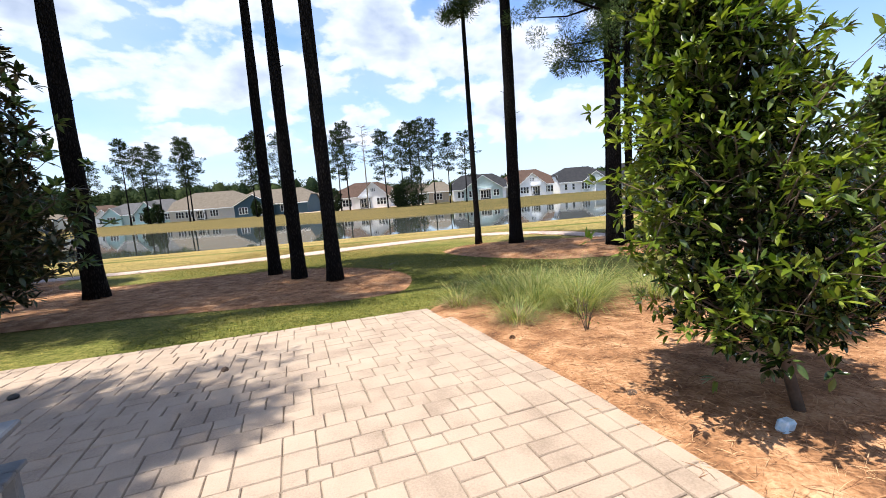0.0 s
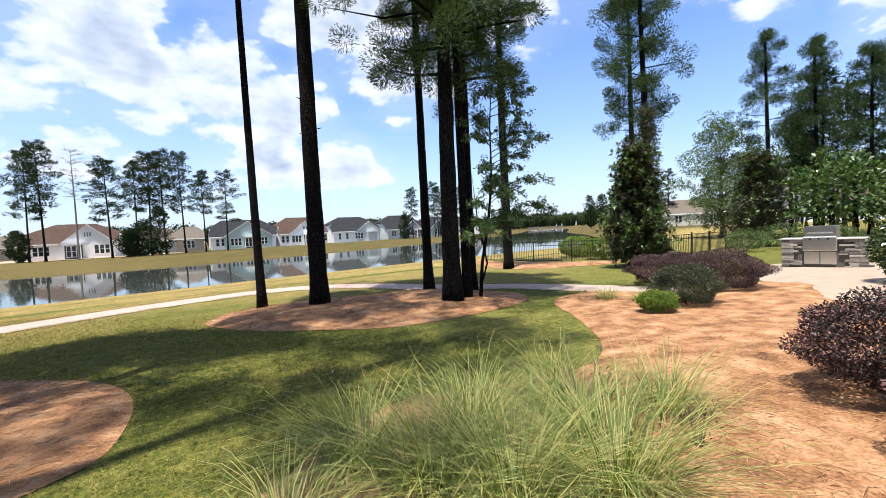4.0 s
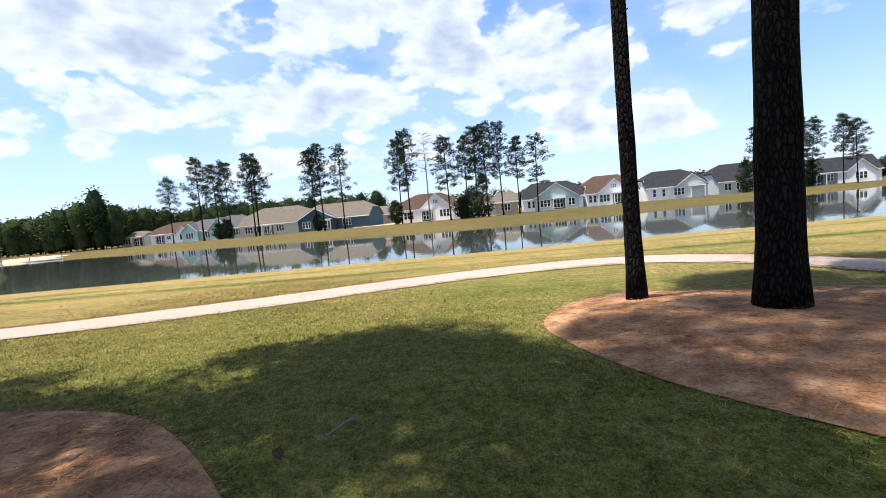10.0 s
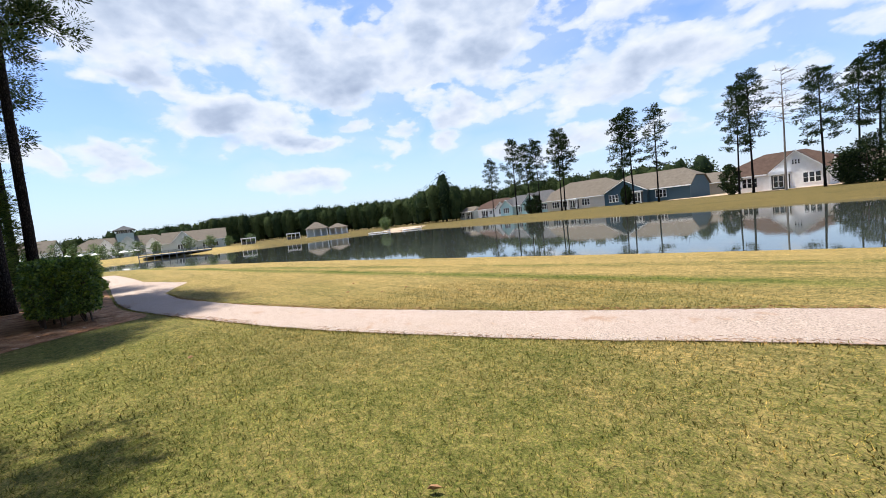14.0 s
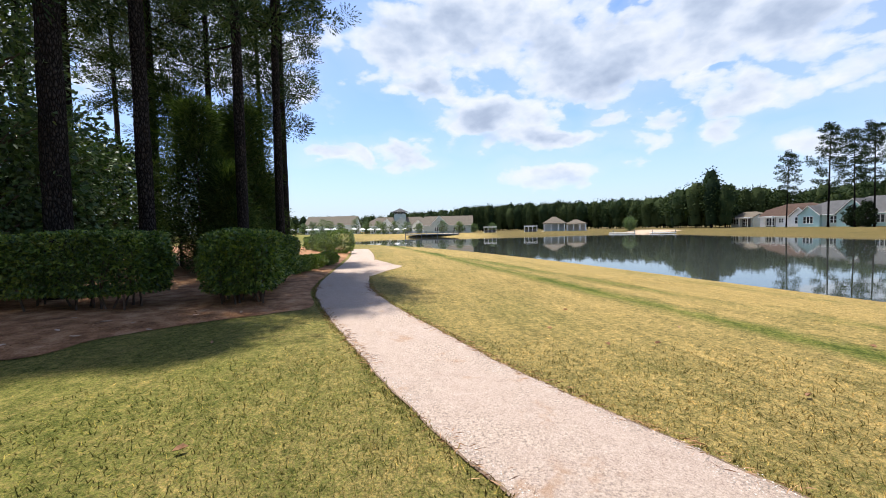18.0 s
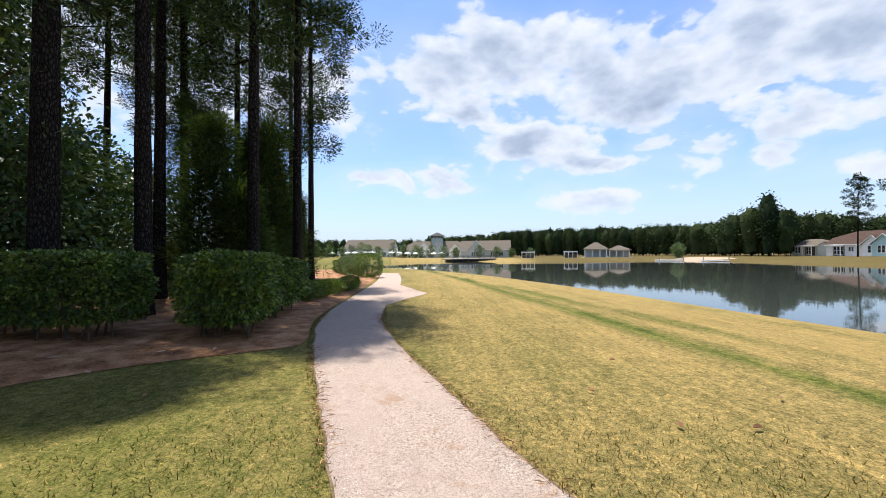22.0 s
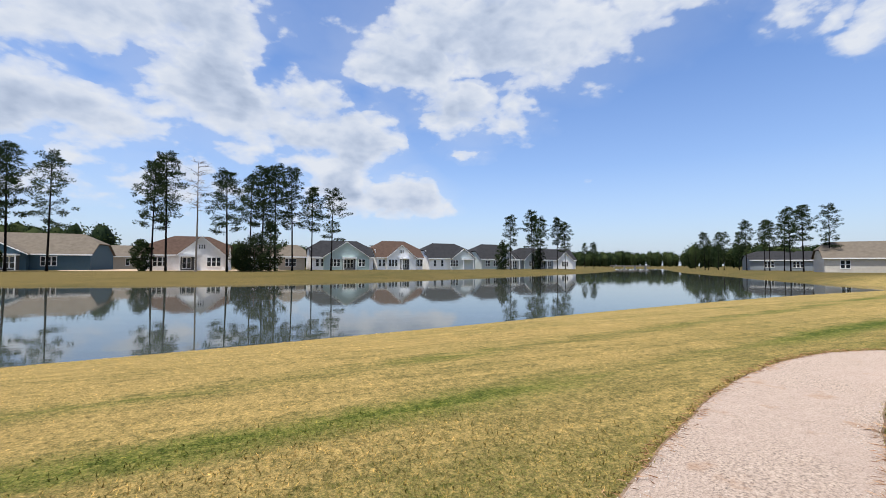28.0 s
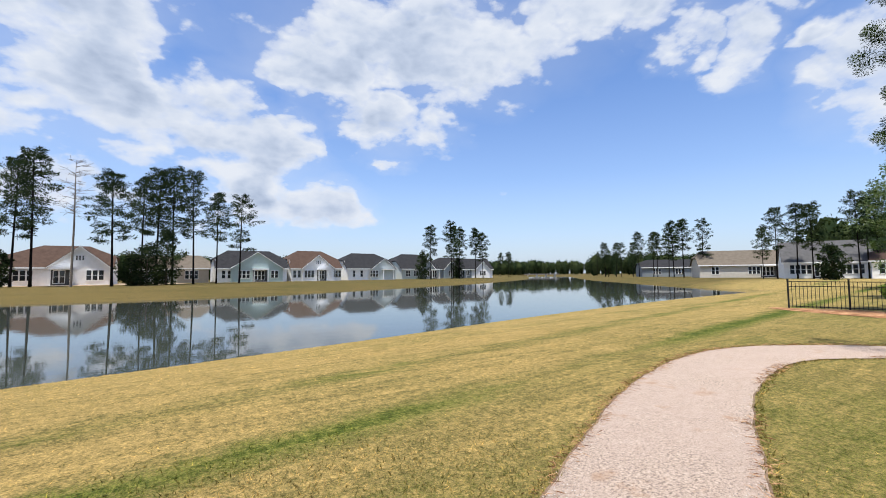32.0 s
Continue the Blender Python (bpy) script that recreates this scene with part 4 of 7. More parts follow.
def make_magnolia(label, seed, height_m, base, r, trunk_r, leaf, whorls, old_leaf, outer_leaf, loc, lean=(0, 0), top=0.28, young=0.3):
    """Magnolia: limbs that end in whorls of broad pointed leaves, pale at the tips. Crown shade is put into the colour:
    dark leaves inside, paler ones outside.
    """
    rng, pr = np.random.default_rng(seed), random.Random(seed)
    t = thing("magnolia_tree", label, "magnolia", loc)
    t.matrix_basis = pose(*loc, *lean, 0)
    g = Geo()
    g.add(*tube([(0, 0, -0.1), (pr.gauss(0, .02), pr.gauss(0, .02), height_m * 0.3), (pr.gauss(0, .04), pr.gauss(0, .04), height_m * 0.65), (0, 0, height_m * 0.97)], [trunk_r * 1.3, trunk_r, trunk_r * 0.6, 0.008], 8))
    ends, ways = [], []
    limbs = max(20, whorls // 16)
    for j in range(limbs):
        q = (j + 0.5) / limbs
        z = base + (height_m - base) * q
        rr = r * (0.82 + 0.18 * min(1, q / 0.3)) * (1 - (1 - top) * max(0, (q - 0.25) / 0.75) ** 1.1) * pr.uniform(0.72, 1.18)
        a = j * 2.4 + pr.uniform(-0.5, 0.5)
        st = Vector((0, 0, max(base * 0.8, z - rr * 0.5)))
        e = Vector((math.cos(a) * rr, math.sin(a) * rr, z + rr * pr.uniform(-0.05, 0.25)))
        m = st.lerp(e, 0.55) + Vector((0, 0, -0.05 * rr))
        g.add(*tube([st, m, e], [trunk_r * 0.38, trunk_r * 0.2, 0.004], 5))
        for k in range(16):
            u = 1.0 if k == 0 else pr.uniform(0.25, 1.0)
            c = (st.lerp(m, u / 0.55) if u < 0.55 else m.lerp(e, (u - 0.55) / 0.45))
            side = Vector((pr.gauss(0, 1), pr.gauss(0, 1), pr.gauss(0.2, 0.8))) * (0 if k == 0 else 0.17 * r)
            if k and k < 8:
                g.add(*tube([c, c + side * 0.5 + Vector((0, 0, 0.01)), c + side], [trunk_r * 0.10, trunk_r * 0.07, 0.002], 4))
            w = Vector((math.cos(a), math.sin(a), 0.5)) + side.normalized() * 0.7 if k else Vector((math.cos(a), math.sin(a), 0.5))
            ends.append(c + side)
            ways.append(w.normalized())
    mesh_ob("trunk", g.v, g.f, TWIG, t, True)
    E, W = np.array(ends), np.array(ways)
    outer = np.hypot(E[:, 0], E[:, 1]) / r + 0.55 * (E[:, 2] / height_m)
    outermost = outer + rng.normal(0, 0.18, len(E)) > np.quantile(outer, 1 - young)
    for nm, pick, mt in (("crown", ~outermost, old_leaf), ("young_leaves", outermost, outer_leaf)):
        c, w = np.repeat(E[pick], 9, 0), np.repeat(W[pick], 9, 0)
        n = len(c)
        d = w * rng.uniform(0.1, 1.0, n)[:, None] + unit(rng, n) * 0.95 + np.array([0, 0, 0.12])
        d /= np.linalg.norm(d, axis=1)[:, None]
        L = leaf * rng.uniform(0.65, 1.2, n)[:, None]
        s = np.cross(d, np.array([0, 0, 1.0]) + unit(rng, n) * 0.5)
        s /= np.linalg.norm(s, axis=1)[:, None]
        up = np.cross(s, d)
        c = c + d * 0.012 + unit(rng, n) * 0.02
        mid, wide, tip = c + d * L * 0.5 - up * L * 0.05, s * L * 0.19, c + d * L - up * L * 0.14
        low, high = c + d * L * 0.26 - up * L * 0.01, c + d * L * 0.76 - up * L * 0.09
        fold = up * L * 0.05
        v = np.stack([c, low - wide * 0.8 + fold, mid - wide + fold, high - wide * 0.62 + fold, tip, high + wide * 0.62 + fold, mid + wide + fold, low + wide * 0.8 + fold, mid], 1).reshape(-1, 3)
        f = (np.arange(n)[:, None, None] * 9 + np.array([[0, 1, 2, 8], [8, 2, 3, 4], [0, 8, 6, 7], [8, 4, 5, 6]])[None]).reshape(-1, 4)
        mesh_ob(nm, v, f, mt, t, True, "bright outer leaves" if nm == "young_leaves" else "")
    return t


# small magnolia by the patio, a dark one at the end of the straw bed, large ones by the fence corner
make_magnolia("young magnolia with glossy bright green leaves in pine straw", 8, 3.4, 0.66, 0.80, 0.030, 0.085, 3000, MAGLEAF, OUTERLEAF, (2.3, 2.62, ground_z(2.3, 2.62)), (-11, -8), 0.18, 0.28)
make_magnolia("dark glossy magnolia at the end of the straw bed", 27, 5.4, 0.9, 1.7, 0.09, 0.20, 1700, BRONZELEAF, DARKLEAF, (-8.35, 7.1, ground_z(-8.35, 7.1)), (0, 0), 0.3, 0.1)
make_magnolia("large dense magnolia with dark bronze-backed leaves", 21, 5.2, 0.45, 1.35, 0.12, 0.20, 2000, BRONZELEAF, DARKLEAF, (16.7, 15.75, ground_z(16.7, 15.75)), (0, 0), 0.35, 0.12)
make_magnolia("dense dark magnolia beyond the fence", 24, 6.0, 0.4, 1.9, 0.12, 0.24, 1100, BRONZELEAF, DARKLEAF, (31.5, 17.0, ground_z(31.5, 17)), (0, 0), 0.4, 0.1)
make_tree("cypress_tree", "narrow columnar dark evergreen by the fence", "cypress", 22, 7.6, 0.3, 0.75, 0.12, 0.13, 14000, BRONZELEAF, (19.0, 16.6, ground_z(19.6, 16.7)), limbs=60, cone=1, clump=0.42, wide=0.25)
make_tree("maple_tree", "light green young tree with an airy crown", "tree", 23, 11.5, 1.6, 3.4, 0.14, 0.20, 19000, LIGHTLEAF, (45.0, 25.7, ground_z(45, 25.7)), limbs=26, clump=0.26)

# shrubs in the straw bed
SHR = [("loropetalum_shrub", "purple-leaved loropetalum clipped to a mound", PURPLELEAF, 3.5, 4.35, 0.68, 0.80), ("loropetalum_shrub", "purple-leaved loropetalum clipped to a mound", PURPLELEAF, 4.8, 5.2, 0.8, 0.88),
       ("loropetalum_shrub", "dark green and purple clipped mound", BRONZELEAF, 8.6, 9.2, 0.72, 0.85), ("loropetalum_shrub", "bronze-purple loropetalum clipped to a low mound", PURPLELEAF, 11.2, 9.75, 1.05, 0.95),
       ("loropetalum_shrub", "bronze-purple loropetalum clipped to a low mound", PURPLELEAF, 11.6, 11.3, 1.2, 0.9), ("boxwood_shrub", "small bright green boxwood clipped to a ball", BRIGHTLEAF, 7.45, 9.1, 0.36, 0.45)]
for i, (nm, lb, mt, x, y, r, h) in enumerate(SHR):
    make_shrub(nm, lb, "shrub", 40 + i, r, r * 0.95, h, 0.036, int(34000 * r * r + 5000), mt, (x, y, ground_z(x, y) + 0.03), stems=9, group="shrubs in the straw bed", shell=0.62, lumps=0.2)
for i, (x, y) in enumerate([(20.9, 22.9), (20.4, 20.3)]):
    make_shrub("holly_shrub", "rounded green holly behind the fence", "shrub", 50 + i, 1.15, 1.1, 1.3, 0.09, 9000, BRIGHTLEAF, (x, y, ground_z(x, y)), group="hollies behind the fence")
for i, (x, y, r, h) in enumerate([(26, 15.5, 1.0, 1.3), (28.5, 14.5, 1.3, 1.5), (31, 13.2, 1.2, 1.2)]):
    make_shrub("light_shrub", "loose airy yellow-green shrub beyond the fence", "shrub", 55 + i, r, r, h, 0.09, 2500, LIGHTLEAF, (x, y, ground_z(x, y)), shell=0.5)


def make_tuft(name, label, seed, n, length, width, loc, material, spread=0.55, dry=0):
    rng = np.random.default_rng(seed)
    t = thing(name, label, "ornamental grass", loc, 0, "ornamental grasses")
    for nm, mt, cnt, L, sp in (("green_blades", material, n, length, spread), ("dry_blades", DRYREED, dry, length * 0.45, spread * 1.2)):
        if not cnt:
            continue
        a = rng.uniform(0, 6.28, cnt)
        s = sp * rng.random(cnt) ** 0.7
        d0 = np.stack([np.cos(a) * s, np.sin(a) * s, np.ones(cnt)], 1)
        d0 /= np.linalg.norm(d0, axis=1)[:, None]
        root = np.stack([np.cos(a), np.sin(a), 0 * a], 1) * (0.26 * rng.random(cnt))[:, None]
        ll = L * rng.uniform(0.35, 1.15, cnt)[:, None]
        droop = rng.uniform(0.2, 0.75, cnt)[:, None]
        side = np.stack([-np.sin(a), np.cos(a), 0 * a], 1) * width / 2
        b = a + rng.normal(0, 0.7, cnt)
        out = np.stack([np.cos(b), np.sin(b), 0 * b], 1) * rng.uniform(0.3, 1.6, cnt)[:, None]
        rows = []
        for q, w in ((0.0, 1.0), (0.4, 0.9), (0.75, 0.6), (1.0, 0.08)):
            p = root + d0 * ll * q + out * ll * 0.45 * q**2 * rng.uniform(0.5, 1.2, cnt)[:, None] - np.array([0, 0, 1]) * ll * droop * q**3
            rows += [p - side * w, p + side * w]
        v = np.stack(rows, 1).reshape(-1, 3)
        b = np.arange(cnt)[:, None] * 8
        f = np.concatenate([b + np.array([[2 * k, 2 * k + 1, 2 * k + 3, 2 * k + 2]]) for k in range(3)], 0)
        mesh_ob(nm, v, f, mt, t)
    return t


TUFTS = [(0.15, 6.75, 0.8, 160, 260), (0.9, 5.45, 0.75, 200, 360), (0.75, 7.2, 1.1, 420, 90), (1.3, 6.15, 1.15, 480, 120), (1.85, 5.85, 1.15, 460, 120), (1.5, 6.9, 1.1, 420, 80), (2.3, 6.5, 1.05, 360, 90), (3.2, 6.4, 0.95, 300, 180), (2.7, 7.2, 1.0, 260, 90), (1.0, 6.6, 1.1, 380, 100), (2.0, 7.4, 1.0, 240, 60), (8.25, 10.9, 0.7, 160, 120), (8.5, 10.1, 0.65, 140, 90)]
for i, (x, y, L, n, dr) in enumerate(TUFTS):
    make_tuft("ornamental_grass", "clump of arching green ornamental grass with straw-coloured base", 70 + i, int(n * 1.2), L * 0.86, 0.0066, (x, y, ground_z(x, y) + 0.03), REED, 0.85, int(dr * 2.0))


# ---- hedge and grove ----
def hedge(seed, x0, x1, y0, y1, h, n, lift=0.32):
    rng = np.random.default_rng(seed)
    pr = random.Random(seed)
    cx, cy = (x0 + x1) / 2, (y0 + y1) / 2
    t = thing("hedge_shrub", "clipped box-shaped evergreen hedge shrub with bare lower stems", "hedge", (cx, cy, ground_z(cx, cy)), 0, "clipped hedge")
    p, d = shrub_points(rng, n, (x1 - x0) / 2, (y1 - y0) / 2, h - lift, lift, 0.8, 0.8, 0.06)
    v, f = leaves(rng, p, d * 0.7 + np.array([0, 0, 0.3]), 0.085, 0.045)
    mesh_ob("foliage", v, f, HEDGELEAF, t)
    g = Geo()
    for _ in range(14):
        b = Vector((pr.uniform(-.3, .3) * (x1 - x0), pr.uniform(-.35, .35) * (y1 - y0), -0.06))
        g.add(*tube([b, b + Vector((pr.gauss(0, .06), pr.gauss(0, .06), 0.4)), b * 1.3 + Vector((0, 0, h * 0.8))], [0.022, 0.018, 0.006], 5))
    tagged(mesh_ob("stem", g.v, g.f, TWIG, t), kind="stuff")


hedge(1, -15.6, -14.2, 7.2, 9.9, 1.5, 16000)
hedge(2, -15.7, -14.3, 10.0, 12.95, 1.5, 18000)
hedge(3, -16.4, -14.6, 13.65, 14.95, 1.55, 15000)
hedge(4, -19.6, -16.6, 13.7, 14.7, 1.4, 14000)
for i, (x, y, r, h, mt) in enumerate([(-21.0, 14.1, 0.5, 0.6, HEDGELEAF), (-22.0, 14.3, 0.5, 0.65, BRIGHTLEAF), (-23.1, 14.45, 0.55, 0.6, BRIGHTLEAF), (-24.8, 14.75, 0.5, 0.6, BRIGHTLEAF), (-25.8, 14.7, 0.45, 0.6, HEDGELEAF),
                                      (-35.1, 14.3, 0.9, 1.6, HEDGELEAF), (-38.0, 12.8, 1.0, 1.4, DARKLEAF), (-40, 12, 1.0, 1.1, HEDGELEAF), (-36.5, 13.0, 0.7, 0.9, HEDGELEAF)]):
    make_shrub("path_shrub", "rounded evergreen shrub beside the footpath", "shrub", 90 + i, r, r, h, 0.06 if h < 1 else 0.10, 3400 if h < 1 else 5200, mt, (x, y, ground_z(x, y) + 0.02), group="shrubs by the path", boxy=0.5 if h > 1 else 0)
GROVE = [(-16.3, 10.2, 0.27, 20), (-17.5, 11.4, 0.19, 23), (-21.0, 9.6, 0.19, 22), (-20.2, 12.8, 0.185, 23), (-22.9, 13.3, 0.17, 22), (-27, 7, 0.17, 21), (-27.5, 9.2, 0.17, 22), (-28.5, 2.5, 0.18, 22), (-24, 4.0, 0.18, 21), (-20, 5.0, 0.2, 22),
         (-22, -1.0, 0.2, 22), (-17.5, 3.0, 0.2, 21), (-31, 5.0, 0.17, 21), (-33, 10.0, 0.17, 21), (-35, 1.0, 0.18, 22), (-29, 12.2, 0.16, 20)]
for i, (x, y, r, hh) in enumerate(GROVE):
    make_pine("pine_tree", "tall pine in the dark grove behind the hedge", "pine tree",
              pine_parts(111 + i, hh, 6.5 + (i * 37 % 5) * 0.9, 1.9 if i < 2 else 2.9, r, 46, 6 if i in (3, 4) else 4, 150, 0.18, 0.046, (0.2 * math.sin(i), 0.2 * math.cos(i * 3)), 12, stubs=6, pad=0.55, thin=0.85), GROVEBARK, PINE, (x, y, ground_z(x, y)), i * 71, "pines of the grove")
for i, (x, y, h, r) in enumerate([(-17.0, 8.0, 7.5, 2.2), (-18.5, 5.5, 8.5, 2.5), (-15.8, 4.5, 6.5, 2.3), (-20.5, 7.2, 4.8, 1.9), (-15, 0.5, 7.5, 2.7), (-22.5, 2.5, 6.5, 2.5), (-25.5, 6.0, 5.0, 2.2), (-19.5, 1.0, 7, 2.7)]):
    make_tree("understory_tree", "dense dark broadleaved tree under the pines", "tree", 140 + i, h, 0.4, r, 0.09, 0.17, 13000, DARKLEAF, (x, y, ground_z(x, y)), limbs=34, clump=0.36, shell=0.3, wide=0.5)
for i, (x, y, h) in enumerate([(-22.0, 10.8, 6.0), (-23.8, 11.9, 6.5), (-25.6, 10.9, 6.5), (-27.5, 10.8, 5.5), (-24.5, 9.0, 7.5), (-30, 9.0, 7.5), (-21.5, 11.9, 3.5), (-32, 10.5, 4.5)]):
    make_pine("young_pine", "bushy young pine growing to the ground", "pine tree", pine_parts(160 + i, h, 0.4, h * 0.26, 0.06, 60, 4, 80, 0.24, 0.026, sides=8, stubs=0, flat=1.0, pad=0.4), TWIG, YOUNGPINE, (x, y, ground_z(x, y)), i * 60, "young pines")


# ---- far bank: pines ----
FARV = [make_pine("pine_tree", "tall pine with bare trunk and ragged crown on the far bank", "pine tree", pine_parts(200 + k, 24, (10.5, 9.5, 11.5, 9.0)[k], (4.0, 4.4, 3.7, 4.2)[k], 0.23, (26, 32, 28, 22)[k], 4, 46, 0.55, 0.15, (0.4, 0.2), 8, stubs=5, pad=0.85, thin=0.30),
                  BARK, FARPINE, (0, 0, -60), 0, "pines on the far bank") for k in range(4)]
FARTREES = [(-113.6, 135, 22.5, 1), (-100.3, 133, 27.6, 0), (-94.0, 133, 24.6, 2), (-89.1, 132, 25.1, 1), (-78.2, 128, 25.9, 0), (-78.9, 131, 25.0, 2), (-54.7, 122, 23.8, 1), (-54.0, 125, 25.4, 0), (-47.4, 124, 24.3, 3), (-29.6, 121, 23.8, 1),
            (-26.8, 119.7, 25.2, 0), (-15.0, 113, 21.0, 1), (-11.1, 118, 21.6, 2), (-8.8, 120, 23.9, 0), (-6.0, 119, 24.5, 1), (-2.2, 122, 24.7, 0), (2.0, 121, 20.2, 2), (7.0, 125, 21.0, 3), (67.1, 138, 18.6, 1), (79.8, 144, 21.8, 3), (84.6, 150, 20.5, 0),
            (89.6, 153, 20.6, 1), (97.8, 153, 21.0, 2), (100.1, 151, 19, 1)]
FARTREES += [(107.6, 55.6, 16.5, 0), (110.5, 52.8, 17.3, 2), (107.4, 49.2, 16.7, 1), (110.9, 42.7, 18.6, 3), (113.1, 41.9, 17.3, 0), (116.3, 41.2, 19, 2), (104, 57, 12, 1)]
FARTREES += [(160 - 3.0 * k + (k * 17 % 5), 135 - 5.2 * k + (k * 13 % 7), 12.5 + 0.45 * k + (k * 7 % 4), k % 4) for k in range(12)]
FARTREES += [(47, 18.5, 15, 0), (50, 20, 14, 2), (52, 15.5, 16, 1), (49, 11.5, 13.5, 3), (55, 9, 16, 0), (57, 4, 15, 2), (46.5, 6.5, 12.5, 1), (60, 14, 16, 3), (58, 20, 15, 1), (63, 17, 14.5, 0), (62, 9, 15.5, 2), (66, 12, 15, 3), (56, 23.5, 13, 2), (68, 4, 15, 1)]
FARTREES += [(147, 187, 14, 1), (150, 189, 13, 0), (144, 190, 13.5, 2), (203, 172, 14, 1)]
for i, (x, y, h, k) in enumerate(FARTREES):
    c = copy_thing(FARV[k], pose(x, y, ground_z(x, y) - 0.1, 0, 0, i * 83))
    s = h / 25
    c.scale = (s * (0.9 + 0.2 * (i * 7 % 3) / 2), s * 0.95, s)
for f in FARV:
    for o in (*f.children_recursive, f):
        bpy.data.objects.remove(o)


def bare_tree(loc, h):
    pr = random.Random(9)
    t = thing("dead_tree", "bare leafless dead tree with thin branches", "tree", loc)
    g = Geo()
    g.add(*tube([(0, 0, 0), (0.1, 0, h * 0.5), (0, 0.1, h)], [0.2, 0.14, 0.03], 7))
    w = g
    for j in range(46):
        z = h * pr.uniform(0.55, 1.0)
        a, r = pr.uniform(0, 6.28), pr.uniform(0.8, 2.6)
        c = Vector((0, 0, z))
        e = c + Vector((math.cos(a) * r, math.sin(a) * r, r * pr.uniform(-0.1, 0.6)))
        w.add(*tube([c, c.lerp(e, 0.5) + Vector((0, 0, 0.2)), e], [0.05, 0.035, 0.02], 4))
        for _ in range(3):
            e2 = c.lerp(e, pr.uniform(0.5, 1)) + Vector((pr.gauss(0, .6), pr.gauss(0, .6), pr.gauss(0.1, .4)))
            w.add(*tube([c.lerp(e, 0.5), e2], [0.03, 0.015], 3))
    mesh_ob("trunk", w.v, w.f, GREYBARK, t)


bare_tree((-20.9, 116, -0.7), 22.5)
for i, (x, y, h, r) in enumerate([(-32, 124, 6.5, 2.2), (-10, 116, 7.5, 3.2), (-7, 117.5, 10, 3.4), (-12.5, 118, 5.5, 2.6), (-90, 131, 6, 2.0), (-95, 134, 5, 2.2), (-57, 127, 5.0, 1.5), (65, 140, 9, 2.6), (95.5, 43.4, 6.3, 2.4), (91, 156, 8, 2.6)]):
    make_tree("bank_tree", "small bushy green tree on the far bank", "tree", 240 + i, h, 0.4, r * 0.85, 0.1, 0.45, 3000, FARPINE, (x, y, ground_z(x, y)), limbs=26, clump=0.24, shell=0.1)


def hull(rng, x, y, z0, h, r):
    """Rough inner mass of a crown: rings of six points, each pushed in or out."""
    rings = []
    for s, k in ((0.08, 0.60), (0.30, 0.72), (0.55, 0.95), (0.76, 0.85), (0.92, 0.42)):
        a = np.arange(6) * math.pi / 3 + rng.uniform(0, 1)
        q = r * k * rng.uniform(0.6, 0.95, 6)
        rings.append(np.stack([x + np.cos(a) * q, y + np.sin(a) * q, np.full(6, z0 + h * s) + rng.normal(0, 0.03 * h, 6)], 1))
    f = [(i * 6 + j, i * 6 + (j + 1) % 6, i * 6 + 6 + (j + 1) % 6, i * 6 + 6 + j) for i in range(4) for j in range(6)]
    return np.concatenate(rings), np.array(f)


def far_woods(name, label, seed, spots, leaf=1.0, per=380, material=FARPINE, solid=True):
    """Distant woods as one mass of crowns on trunks: spots are x, y, height, radius."""
    rng = np.random.default_rng(seed)
    ch, g = [], Geo()
    for x, y, h, r in spots:
        z0 = -0.7
        d = unit(rng, per)
        s = 0.55 + 0.45 * rng.random(per)[:, None]
        p = np.array([x, y, z0 + h * 0.58]) + d * s * np.array([r * 1.15, r * 1.15, h * 0.42])
        ch.append(leaves(rng, p, d + np.array([0, 0, 0.3]), leaf, leaf * 0.6))
        if solid:
            ch.append(hull(rng, x, y, z0, h, r))
        g.add(*tube([(x, y, z0), (x, y, z0 + h * 0.8)], [0.2, 0.1], 4))
    v, f = join(ch)
    t = tagged(mesh_ob(name, v, f, material), label, "woods", kind="stuff")
    tr = mesh_ob("trunks", g.v, g.f, BARK, t)
    tr["kind"] = "stuff"
    return t


pr = random.Random(77)


def band(a, b, n, depth, h0, h1, r0=3.2, r1=5.4):
    out = []
    for i in range(n):
        s = pr.random()
        d = pr.random() * depth
        nx, ny = -(b[1] - a[1]), b[0] - a[0]
        q = math.hypot(nx, ny)
        out.append((a[0] + (b[0] - a[0]) * s + nx / q * d, a[1] + (b[1] - a[1]) * s + ny / q * d, pr.uniform(h0, h1), pr.uniform(r0, r1)))
    return out


far_woods("woods", "dense dark pine woods beyond the lake's western end", 1,
          band((-150, 148), (-215, 150), 70, -25, 14, 17) + band((-215, 150), (-262, 128), 70, -25, 15, 18) + band((-262, 128), (-320, 70), 110, -25, 17, 20) + band((-320, 70), (-360, 20), 80, -25, 14, 18) + band((-360, 20), (-340, -120), 90, -30, 12, 16))
far_woods("woods", "tall dark trees at the corner of the lake", 2, [(-143, 136, 20, 3.4), (-147, 139, 23, 4.0), (-152, 137, 19, 4.4), (-159, 136, 17, 4.6), (-140, 139, 16, 3.6), (-165, 139, 15, 4.4), (-149, 141, 22, 3.6)], 0.9, 420)
far_woods("woods", "distant line of trees behind the houses", 3, band((-150, 172), (-60, 200), 90, 25, 12, 17) + band((-60, 215), (60, 235), 50, 20, 8, 12) + band((90, 250), (330, 330), 90, 25, 10, 14) + band((230, 200), (330, 120), 60, -20, 11, 15) + band((270, 350), (470, 270), 90, 25, 13, 17) + band((150, 60), (170, 0), 60, -25, 12, 17))
